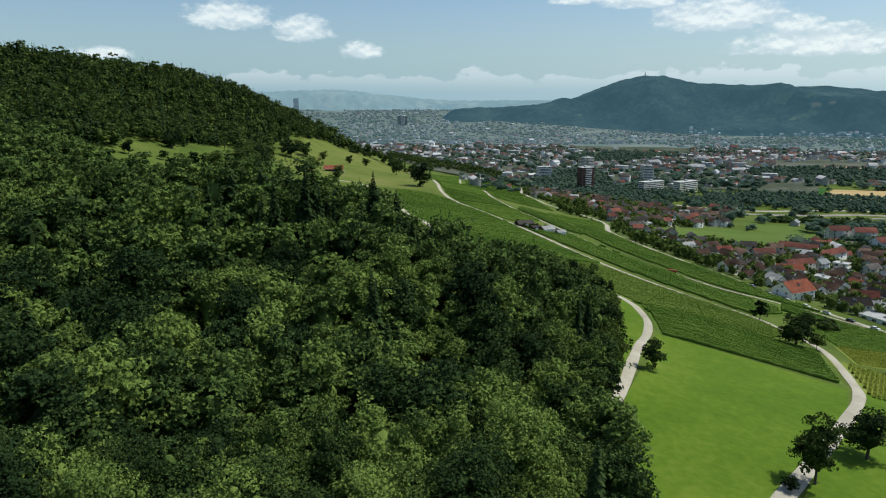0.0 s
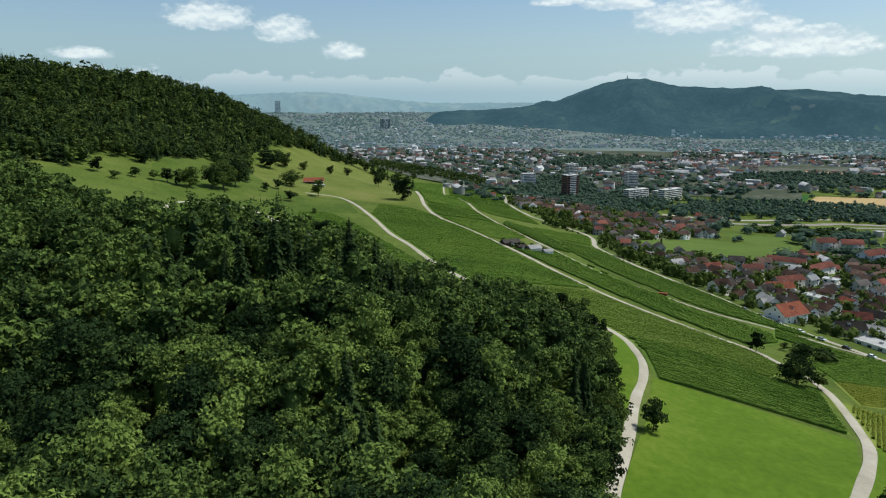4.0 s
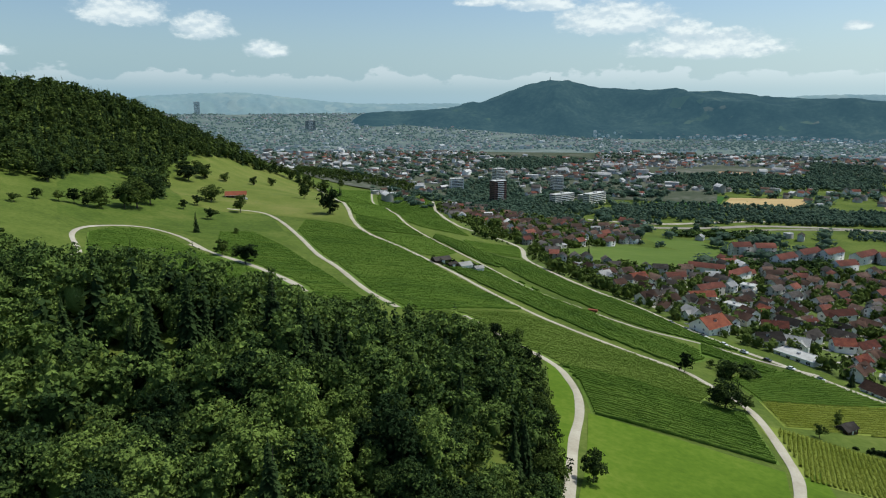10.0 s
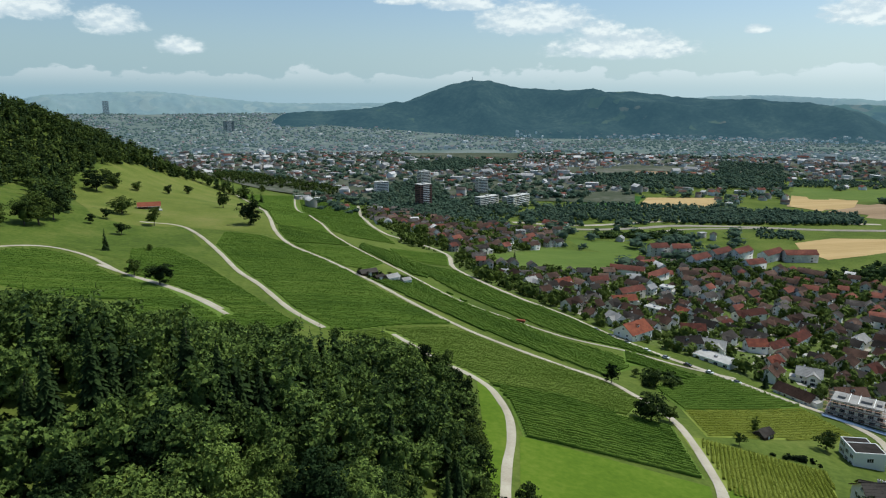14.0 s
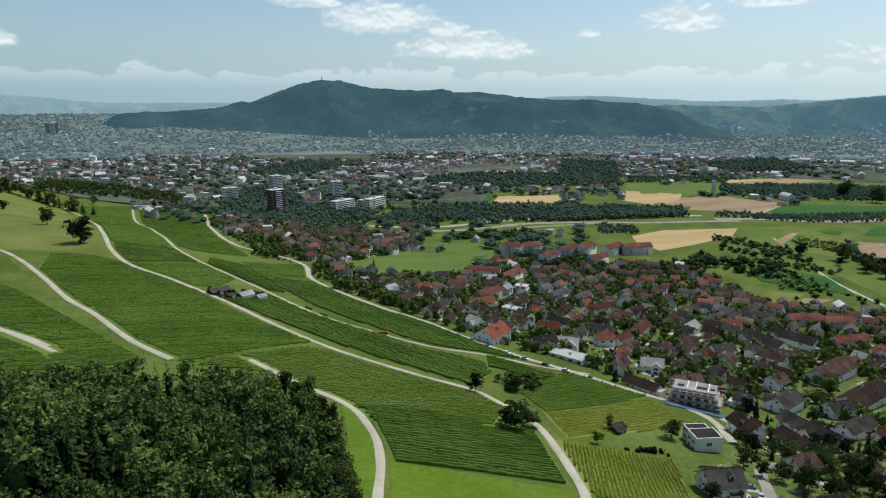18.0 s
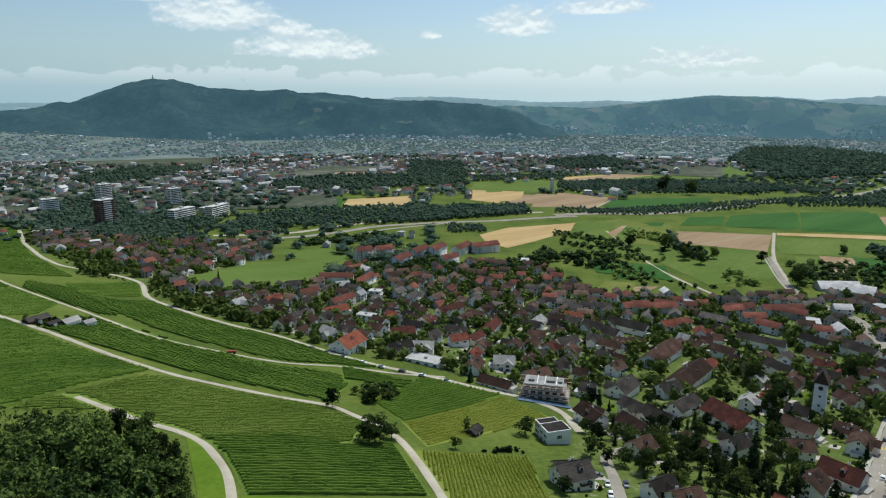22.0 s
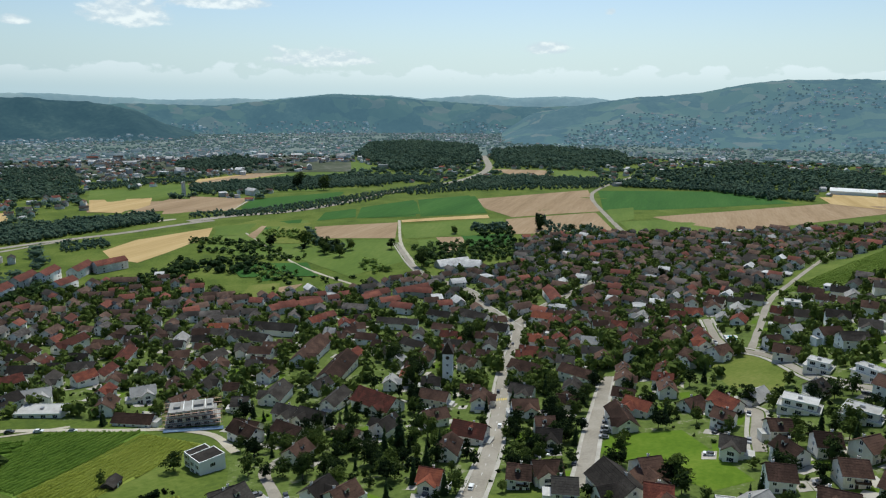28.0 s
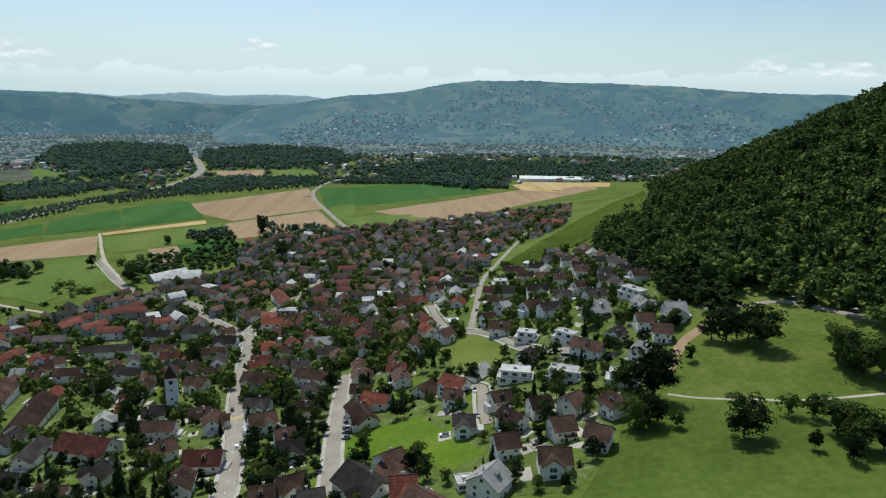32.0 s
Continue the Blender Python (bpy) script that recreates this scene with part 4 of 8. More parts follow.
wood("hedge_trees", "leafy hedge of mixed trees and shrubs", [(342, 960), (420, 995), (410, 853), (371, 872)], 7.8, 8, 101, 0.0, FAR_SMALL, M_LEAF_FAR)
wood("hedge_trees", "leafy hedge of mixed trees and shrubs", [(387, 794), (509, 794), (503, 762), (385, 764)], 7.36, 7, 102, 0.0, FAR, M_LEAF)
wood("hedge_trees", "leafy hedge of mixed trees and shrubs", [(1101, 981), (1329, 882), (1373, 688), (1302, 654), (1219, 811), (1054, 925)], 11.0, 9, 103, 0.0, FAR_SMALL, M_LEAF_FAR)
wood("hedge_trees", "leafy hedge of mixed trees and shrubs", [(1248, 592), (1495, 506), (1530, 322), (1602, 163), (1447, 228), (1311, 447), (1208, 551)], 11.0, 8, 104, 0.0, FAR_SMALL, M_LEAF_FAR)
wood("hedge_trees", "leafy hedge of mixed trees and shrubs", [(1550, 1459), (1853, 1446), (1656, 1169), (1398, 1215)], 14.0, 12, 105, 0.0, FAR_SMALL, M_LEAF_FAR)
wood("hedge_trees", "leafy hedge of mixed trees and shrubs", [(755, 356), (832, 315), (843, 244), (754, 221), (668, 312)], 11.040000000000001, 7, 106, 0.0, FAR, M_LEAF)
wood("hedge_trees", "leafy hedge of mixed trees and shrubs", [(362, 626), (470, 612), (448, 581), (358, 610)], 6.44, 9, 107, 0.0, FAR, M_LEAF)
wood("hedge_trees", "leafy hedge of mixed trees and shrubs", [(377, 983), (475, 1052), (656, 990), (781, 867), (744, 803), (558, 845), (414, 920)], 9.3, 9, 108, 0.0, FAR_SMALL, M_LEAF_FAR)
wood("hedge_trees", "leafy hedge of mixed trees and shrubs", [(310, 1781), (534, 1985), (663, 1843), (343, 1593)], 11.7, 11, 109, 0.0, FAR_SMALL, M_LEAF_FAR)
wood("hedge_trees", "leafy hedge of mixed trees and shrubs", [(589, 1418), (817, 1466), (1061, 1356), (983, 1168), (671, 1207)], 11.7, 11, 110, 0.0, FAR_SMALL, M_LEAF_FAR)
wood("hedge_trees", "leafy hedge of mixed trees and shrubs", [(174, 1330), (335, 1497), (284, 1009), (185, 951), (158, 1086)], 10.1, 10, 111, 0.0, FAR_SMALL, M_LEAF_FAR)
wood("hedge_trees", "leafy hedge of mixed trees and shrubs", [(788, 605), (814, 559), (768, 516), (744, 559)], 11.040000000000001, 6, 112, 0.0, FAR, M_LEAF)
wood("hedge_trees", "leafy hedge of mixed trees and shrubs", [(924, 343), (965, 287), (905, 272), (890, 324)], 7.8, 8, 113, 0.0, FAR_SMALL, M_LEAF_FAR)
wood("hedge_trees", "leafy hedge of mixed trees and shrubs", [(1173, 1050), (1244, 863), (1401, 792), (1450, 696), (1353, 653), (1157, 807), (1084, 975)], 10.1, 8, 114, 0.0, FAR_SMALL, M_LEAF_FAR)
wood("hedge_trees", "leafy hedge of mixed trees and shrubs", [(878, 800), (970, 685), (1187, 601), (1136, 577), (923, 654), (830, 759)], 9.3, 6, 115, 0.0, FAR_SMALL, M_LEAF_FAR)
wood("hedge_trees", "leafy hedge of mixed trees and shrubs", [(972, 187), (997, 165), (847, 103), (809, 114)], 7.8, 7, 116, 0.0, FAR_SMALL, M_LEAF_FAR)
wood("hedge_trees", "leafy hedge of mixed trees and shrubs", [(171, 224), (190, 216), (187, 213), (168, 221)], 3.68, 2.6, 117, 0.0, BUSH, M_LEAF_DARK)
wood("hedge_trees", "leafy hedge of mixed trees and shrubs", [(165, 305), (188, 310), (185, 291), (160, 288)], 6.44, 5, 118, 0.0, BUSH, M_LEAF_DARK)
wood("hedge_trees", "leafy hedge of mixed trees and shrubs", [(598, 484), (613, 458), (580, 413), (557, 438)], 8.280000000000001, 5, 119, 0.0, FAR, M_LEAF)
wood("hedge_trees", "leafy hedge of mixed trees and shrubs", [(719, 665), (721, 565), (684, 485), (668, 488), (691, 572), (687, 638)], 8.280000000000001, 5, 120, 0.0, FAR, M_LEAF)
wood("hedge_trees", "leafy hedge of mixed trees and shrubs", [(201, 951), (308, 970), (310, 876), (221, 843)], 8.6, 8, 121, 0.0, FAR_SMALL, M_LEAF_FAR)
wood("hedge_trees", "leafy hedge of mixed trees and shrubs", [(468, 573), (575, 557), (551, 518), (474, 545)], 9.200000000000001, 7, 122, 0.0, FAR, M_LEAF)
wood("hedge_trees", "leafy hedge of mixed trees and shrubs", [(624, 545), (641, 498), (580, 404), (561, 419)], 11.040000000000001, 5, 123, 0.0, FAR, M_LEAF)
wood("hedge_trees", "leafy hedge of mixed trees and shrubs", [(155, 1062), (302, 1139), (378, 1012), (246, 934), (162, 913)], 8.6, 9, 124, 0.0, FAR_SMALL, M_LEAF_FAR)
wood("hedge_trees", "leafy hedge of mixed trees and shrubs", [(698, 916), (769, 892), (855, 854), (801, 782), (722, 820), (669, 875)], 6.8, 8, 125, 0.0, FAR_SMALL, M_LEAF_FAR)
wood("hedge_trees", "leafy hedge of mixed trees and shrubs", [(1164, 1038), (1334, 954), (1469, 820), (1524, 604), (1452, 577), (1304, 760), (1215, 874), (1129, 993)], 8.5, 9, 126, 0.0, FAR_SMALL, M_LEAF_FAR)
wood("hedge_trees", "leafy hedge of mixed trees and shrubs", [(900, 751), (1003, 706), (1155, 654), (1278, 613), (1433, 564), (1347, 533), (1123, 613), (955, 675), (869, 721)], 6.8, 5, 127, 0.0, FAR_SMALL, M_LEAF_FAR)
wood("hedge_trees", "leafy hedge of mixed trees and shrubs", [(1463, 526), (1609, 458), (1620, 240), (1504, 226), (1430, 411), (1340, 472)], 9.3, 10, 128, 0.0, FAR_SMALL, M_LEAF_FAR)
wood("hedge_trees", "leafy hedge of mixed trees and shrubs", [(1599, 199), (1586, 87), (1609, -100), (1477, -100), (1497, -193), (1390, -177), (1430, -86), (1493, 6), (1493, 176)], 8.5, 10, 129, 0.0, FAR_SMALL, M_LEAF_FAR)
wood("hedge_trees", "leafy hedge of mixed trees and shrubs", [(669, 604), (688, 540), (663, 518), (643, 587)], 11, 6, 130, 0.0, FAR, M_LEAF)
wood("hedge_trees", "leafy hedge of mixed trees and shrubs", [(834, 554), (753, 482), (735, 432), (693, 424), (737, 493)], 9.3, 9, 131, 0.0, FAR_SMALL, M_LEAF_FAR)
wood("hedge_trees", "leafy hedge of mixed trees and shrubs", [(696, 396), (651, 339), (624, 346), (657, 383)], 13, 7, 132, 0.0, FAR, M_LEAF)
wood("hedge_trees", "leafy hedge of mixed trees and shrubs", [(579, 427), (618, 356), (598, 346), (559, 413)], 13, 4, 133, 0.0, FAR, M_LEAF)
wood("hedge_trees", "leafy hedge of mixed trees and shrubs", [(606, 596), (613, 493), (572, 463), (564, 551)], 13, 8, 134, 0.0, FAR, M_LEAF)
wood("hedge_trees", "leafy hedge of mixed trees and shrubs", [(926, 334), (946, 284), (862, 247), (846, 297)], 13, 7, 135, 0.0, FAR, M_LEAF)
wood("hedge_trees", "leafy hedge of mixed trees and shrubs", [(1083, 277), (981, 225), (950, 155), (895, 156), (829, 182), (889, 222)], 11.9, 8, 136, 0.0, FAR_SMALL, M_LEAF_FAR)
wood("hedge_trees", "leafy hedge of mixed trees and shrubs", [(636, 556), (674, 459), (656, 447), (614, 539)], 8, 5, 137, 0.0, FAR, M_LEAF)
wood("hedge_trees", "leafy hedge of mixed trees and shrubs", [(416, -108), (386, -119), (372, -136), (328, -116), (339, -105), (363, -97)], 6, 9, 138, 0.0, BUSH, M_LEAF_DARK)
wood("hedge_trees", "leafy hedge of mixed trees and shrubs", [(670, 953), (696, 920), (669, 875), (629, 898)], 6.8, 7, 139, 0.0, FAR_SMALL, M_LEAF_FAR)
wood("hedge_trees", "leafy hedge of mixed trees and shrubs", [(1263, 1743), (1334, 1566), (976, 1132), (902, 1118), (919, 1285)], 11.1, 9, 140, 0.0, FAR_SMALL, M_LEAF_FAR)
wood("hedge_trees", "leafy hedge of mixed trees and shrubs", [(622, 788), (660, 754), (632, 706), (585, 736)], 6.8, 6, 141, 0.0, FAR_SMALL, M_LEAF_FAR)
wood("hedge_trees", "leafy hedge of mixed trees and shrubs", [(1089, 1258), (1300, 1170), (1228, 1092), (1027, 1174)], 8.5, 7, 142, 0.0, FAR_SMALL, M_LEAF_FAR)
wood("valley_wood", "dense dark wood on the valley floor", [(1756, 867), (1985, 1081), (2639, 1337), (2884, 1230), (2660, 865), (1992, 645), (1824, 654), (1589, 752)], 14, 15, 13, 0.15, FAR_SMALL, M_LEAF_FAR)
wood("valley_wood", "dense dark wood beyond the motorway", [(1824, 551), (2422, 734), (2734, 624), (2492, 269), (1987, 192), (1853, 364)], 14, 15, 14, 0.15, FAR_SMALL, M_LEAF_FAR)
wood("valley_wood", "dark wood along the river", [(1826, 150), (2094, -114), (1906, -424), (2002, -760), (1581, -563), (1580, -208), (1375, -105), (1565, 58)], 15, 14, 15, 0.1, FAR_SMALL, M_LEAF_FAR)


wood("crest_trees", "dark mixed trees along the crest above the town", [(-96, 1132), (-46, 1211), (12, 1257), (63, 1244), (100, 1203), (121, 1321), (59, 1379), (-9, 1409), (-90, 1671)], 9.5, 11.0, 131, 0.25, MID, M_LEAF_DARK)
# single trees: spot, height, breadth against the usual, kind
plant_all("b", "big leafy tree beside the vineyard lane", [(-22, 630, 24, 1.1), (-78, 428, 9.4, 1.2), (-62, 410, 11.9, 1.6), (144, 289, 9.1, 1), (165, 304, 4.0, 1.4), (166, 290, 7.8, 1.3), (175, 290, 5.6, 1.6), (136, 243, 12.0, 1.2), (146, 246, 7.2, 1.2), (135, 249, 7.1, 1.2), (164, 228, 5.2, 1), (182, 242, 6.2, 0.9), (206, 230, 8.4, 1.2)])
plant_all("b", "dark broad tree standing among fields", [(1320, 868, 24, 1.2), (1282, 783, 24, 1.2), (726, 491, 23.2, 1.1), (696, 445, 16.4, 1.2), (688, 421, 16.0, 1.1), (713, 531, 14.7, 1.1), (955, 241, 24, 0.8), (876, 344, 10.2, 1.2), (383, -123, 14.0, 1), (443, 182, 16.1, 1), (264, 63, 8.0, 1), (276, 62, 6.9, 1), (671, 62, 11.4, 1), (357, -52, 18.9, 0.5), (392, 218, 15.0, 1), (366, 191, 15.3, 1)])
plant_all("b", "leafy tree beside the pale lane", [(57, 170, 8.6, 1.05), (73, 118, 14.1, 0.85), (93, 133, 11.9, 1.3), (66, 114, 3.8, 1.2)])
plant_all("b", "round dark tree on the shaded pasture", [(-176, 516, 17.1, 1.2), (-182, 512, 11.2, 1), (-160, 546, 23.4, 1.2), (-165, 534, 18.4, 1.1), (-158, 572, 22.0, 1.1), (-186, 802, 13.7, 1.6), (-177, 823, 12.6, 1.5), (-211, 474, 6.0, 1.5), (-208, 499, 7.1, 1.5), (-198, 507, 8.1, 1.3), (-190, 511, 11.2, 1), (-226, 559, 14.9, 1.2), (-226, 482, 10.5, 1.2)])
plant_all("b", "round dark tree on the sloping pasture", [(219, -66, 14.9, 1.3), (229, -87, 8.6, 1), (225, -93, 9.1, 1), (212, -93, 13.5, 1.2), (204, -95, 13.7, 1.2), (206, -82, 7.6, 0.8), (197, -88, 8.3, 1), (199, -99, 11.1, 1.2), (286, -77, 7.9, 0.9), (232, -49, 7.4, 1), (303, -94, 14.6, 1), (297, -98, 17.2, 1.1), (285, -108, 18.5, 1.2), (295, -107, 16.7, 1.1), (262, -126, 16.4, 1.2), (251, -127, 17.0, 1.2), (244, -131, 17.9, 1.2)])
plant_all("b", "round dark tree on the sunny pasture", [(-144, 806, 10.7, 1.4), (-116, 827, 10.9, 1.2), (-102, 885, 11.7, 1.2), (-52, 741, 16.3, 1), (-21, 1145, 13.3, 1), (-95, 603, 15.8, 1), (-126, 640, 15.8, 1.5), (-131, 610, 9.1, 1.3), (-136, 582, 7.7, 1.3), (-109, 552, 9.1, 1.4), (-81, 496, 5.2, 1), (-174, 767, 16.6, 1.8), (-164, 797, 17.2, 1.3), (-70, 1096, 10.9, 1), (-48, 1113, 11.0, 1), (9, 1247, 10.3, 1)])
plant_all("b", "round orchard tree in the meadow", [(705, 528, 13.2, 1.1), (684, 499, 7.0, 1.1), (713, 455, 18.3, 1.1), (721, 444, 15.6, 1.1), (726, 427, 14.1, 1.1), (869, 342, 10.2, 1.2), (747, 381, 14.0, 1.1), (938, 237, 21.2, 0.9), (931, 190, 13.7, 1.1), (950, 177, 11.5, 1), (681, 572, 7.4, 1.2), (719, 555, 6.8, 1.1), (703, 478, 9.9, 1.2), (741, 485, 8.9, 1.1), (676, 312, 20.0, 1.1), (773, 183, 21.5, 1.1), (1219, 811, 24, 1.2), (1214, 746, 24, 1.3), (339, 206, 9.5, 1), (389, 216, 14.4, 1), (354, 189, 14.4, 1), (262, 138, 10.3, 1.1), (744, 116, 12.8, 1.1), (605, 442, 6.2, 1), (596, 421, 6.1, 1), (534, 407, 5.6, 1)])
plant_all("b", "tall dark tree at the end of the gardens", [(258, -50, 21.9, 1.1), (237, -36, 14.0, 1.1), (237, -41, 13.2, 1.2), (272, -44, 12.4, 1.1), (279, -61, 15.4, 1)])
plant_all("c", "dark conifer at the edge of the pasture", [(-106, 490, 14.5, 1), (238, 302, 9.1, 1.3)])
plant_all("c", "dark pointed conifer in a garden", [(211, 598, 14.4, 1), (236, 300, 6.3, 1), (253, 152, 24, 0.85), (243, 470, 6.0, 1)])
plant_all("b", "dense dark tree in the gardens below the vines", [(235, 220, 8.2, 0.93), (230, 209, 9.0, 0.95), (239, 207, 7.3, 1.02), (234, 195, 11.6, 1.14), (244, 193, 10.8, 0.97), (212, 199, 9.7, 0.98), (211, 190, 7.9, 0.93), (215, 185, 8.1, 1.18), (248, 190, 11.1, 1.14), (248, 179, 11.0, 0.96), (244, 168, 8.5, 1.09), (239, 159, 10.7, 1.16), (215, 176, 11.4, 0.93), (223, 170, 10.0, 1.1)])
# ---- vineyards ----
def vine_row(rng, a, b, dense, high, leaf):
    """One row of vines from a to b: a thin uneven hedge with leaf clumps standing off it."""
    d = b - a
    length = float(np.hypot(*d))
    n = max(2, int(length / 2.5))
    s = np.linspace(0, 1, n + 1)
    p = a + d * s[:, None]
    side = np.array([-d[1], d[0]]) / length
    z = on_ground(p[:, 0], p[:, 1])
    w, h = 0.46 + 0.16 * rng.uniform(-1, 1, n + 1), high - 0.2 + 0.25 * rng.uniform(-1, 1, n + 1)
    v = np.stack([np.column_stack([p + side * w[:, None], z + 0.25]), np.column_stack([p + side * w[:, None] * 0.7, z + h]), np.column_stack([p - side * w[:, None] * 0.7, z + h]), np.column_stack([p - side * w[:, None], z + 0.25])], 1).reshape(-1, 3)
    i = np.arange(n)[:, None] * 4
    f = np.concatenate([i + q for q in ([0, 1, 5], [0, 5, 4], [1, 2, 6], [1, 6, 5], [2, 3, 7], [2, 7, 6])])
    k = int(length * dense)
    s = rng.uniform(0, 1, k)
    c = a + d * s[:, None] + side * rng.normal(0, 0.3, (k, 1))
    pts = np.column_stack([c, on_ground(c[:, 0], c[:, 1]) + rng.uniform(0.5, high + 0.4, k)])
    up = np.column_stack([side[None] * rng.normal(0, 1, (k, 1)), np.full(k, 0.7)])
    return joined([(v, f), leaf_tufts(rng, pts, up, leaf)])


VINE_PLOTS = []
LANE_LINES = [smooth_line(p, 3.0) for p in LANES]


def grown(poly, by):
    """The outline, moved outwards."""
    p = np.array(poly, float)
    turn = np.sign(sum(a[0] * b[1] - b[0] * a[1] for a, b in zip(p, np.roll(p, -1, 0))))
    d = np.roll(p, -1, 0) - p
    n = np.stack([d[:, 1], -d[:, 0]], 1) / np.hypot(d[:, 0], d[:, 1])[:, None] * turn
    m = n + np.roll(n, 1, 0)
    m /= np.maximum(0.7, np.hypot(m[:, 0], m[:, 1]))[:, None]
    return [tuple(map(float, q)) for q in p + m * by]


def free_runs(a, b, others):
    """The stretches of a row that cross no lane and no other plot."""
    n = max(3, int(np.hypot(*(b - a)) / 1.5))
    p = a + (b - a) * np.linspace(0, 1, n + 1)[:, None]
    ok = (line_gap(p, LANE_LINES) > 3.0) & ~inside_any(p, others)
    runs, start = [], None
    for k in range(n + 2):
        if k <= n and ok[k]:
            start = k if start is None else start
        elif start is not None:
            if k - start > 4:
                runs.append((p[start], p[k - 1]))
            start = None
    return runs


def vineyard(label, poly, turn, gap, mat, near, by=0.0):
    others = list(VINE_PLOTS)
    poly = grown(poly, by) if by else poly
    VINE_PLOTS.append(poly)
    field = draped("vineyard", poly, M_VINESOIL_LIGHT if mat is M_VINE_LIGHT else M_VINESOIL_PALE if mat is M_VINE_PALE else M_VINESOIL, 0.10 + 0.004 * len(others), 9.0)
    tagged(field, label, "vineyard")
    rng = np.random.default_rng(int(abs(poly[0][0] * 7 + poly[0][1])))
    t = np.array([math.cos(radians(turn)), math.sin(radians(turn))])
    nrm = np.array([-t[1], t[0]])
    pp = np.array(poly, float)
    lo, hi = (pp @ nrm).min(), (pp @ nrm).max()
    far = []
    for k in np.arange(lo + gap * 0.6, hi, gap):
        cuts = []
        for (ax, ay), (bx, by) in zip(poly, poly[1:] + poly[:1]):
            da, db = ax * nrm[0] + ay * nrm[1] - k, bx * nrm[0] + by * nrm[1] - k
            if (da > 0) != (db > 0):
                s = da / (da - db)
                cuts.append((ax + (bx - ax) * s) * t[0] + (ay + (by - ay) * s) * t[1])
        cuts.sort()
        for u0, u1 in zip(cuts[::2], cuts[1::2]):
            if u1 - u0 < 6:
                continue
            a, b = t * (u0 + 1.2) + nrm * k, t * (u1 - 1.2) + nrm * k
            for c, d in free_runs(a, b, others):
                row = vine_row(rng, c, d, 20.0 if near else 4.2, 1.35 if mat is M_VINE else 0.85 if mat is M_VINE_LIGHT else 1.1, 0.19 if near else 0.3)
                if near:
                    part("vine_row", big_mesh("vine_row", *row, [mat]), field)
                else:
                    far.append(row)
    if far:
        rows = part("vine_rows", big_mesh("vine_rows", *joined(far), [mat]), field)
        tagged(rows, kind="stuff")
vineyard("dense dark green vines in long rows", [(79, 271), (109, 263), (126, 247), (144, 241), (127, 197), (76, 222), (79, 237), (82, 255)], -27, 2.2, M_VINE, True)
vineyard("young pale vines in open rows", [(144, 233), (185, 210), (158, 176), (129, 188)], -125, 1.45, M_VINE_LIGHT, True, 2.0)
vineyard("young pale vines above the garden shed", [(165, 259), (234, 273), (234, 243), (214, 244), (157, 236)], 11, 2.3, M_VINE_LIGHT, True, 4.0)
vineyard("dark green vines by the village road", [(170, 288), (214, 311), (238, 286), (234, 276), (166, 264)], 10, 2.4, M_VINE, True, 5.0)
vineyard("green vines on the sunny hillside", [(564, -32), (704, -126), (1135, -372), (623, -180), (582, -120), (566, -75)], -56, 2.8, M_VINE_PALE, False, 6.0)
vineyard("green vines between the farm lanes", [(-88, 495), (-73, 508), (-49, 463), (-25, 406), (-6, 359), (7, 337), (-16, 340), (-29, 366), (-51, 400), (-76, 422)], -0, 2.2, M_VINE, False, 6.0)
vineyard("dark green vines within the bend of the farm lane", [(-155, 436), (-150, 460), (-136, 472), (-116, 462), (-90, 428), (-64, 406), (-46, 386), (-62, 374), (-100, 372), (-138, 384)], 12, 2.2, M_VINE, False)
vineyard("dark green vines between the lane and the village road", [(186, 354), (192, 337), (199, 324), (209, 307), (190, 297), (189, 309), (179, 323), (169, 321)], -40, 2.2, M_VINE, True)
vineyard("green vines above the forest edge", [(-71, 394), (-52, 385), (-32, 354), (-23, 337), (-41, 336), (-61, 338)], 0, 2.2, M_VINE, False, 6.0)
vineyard("bright green vines across the upper slope", [(-38, 531), (-38, 584), (-14, 572), (7, 543), (22, 515), (39, 476), (52, 438), (-2, 436), (-12, 440), (-23, 476)], 1, 2.0, M_VINE, False, 6.0)
vineyard("bright green vines across the middle slope", [(-10, 429), (53, 433), (67, 390), (85, 364), (56, 353), (28, 337), (21, 340), (10, 362), (0, 398)], 4, 2.0, M_VINE, False, 6.0)
vineyard("pale green vines with grassy aisles", [(32, 328), (56, 338), (87, 352), (106, 323), (125, 304), (138, 287), (144, 267), (126, 248), (104, 260), (79, 277), (72, 293), (62, 311), (49, 320)], -20, 1.9, M_VINE_PALE, True, 3.0)
vineyard("green vines on the upper slope", [(-43, 1080), (27, 1167), (27, 1012), (32, 711), (44, 633), (6, 647), (1, 657), (-6, 753), (-24, 993)], 51, 2.4, M_VINE, False, 6.0)
vineyard("green vines on the upper slope", [(4, 633), (46, 619), (57, 578), (14, 563), (8, 572)], -19, 2.4, M_VINE, False, 6.0)
vineyard("green vines above the farm yard", [(17, 549), (59, 561), (73, 522), (58, 491), (43, 492), (30, 519)], 15, 2.2, M_VINE, False, 6.0)
vineyard("green vines between two lanes", [(63, 454), (90, 478), (110, 417), (133, 375), (148, 354), (172, 336), (165, 320), (148, 305), (139, 320), (118, 348), (98, 382), (80, 418)], -62, 2.0, M_VINE, False, 6.0)
vineyard("green vines on the upper slope", [(40, 1124), (125, 1109), (109, 975), (90, 754), (95, 671), (103, 636), (65, 634), (55, 650), (49, 732), (38, 853)], -10, 2.4, M_VINE, False, 6.0)
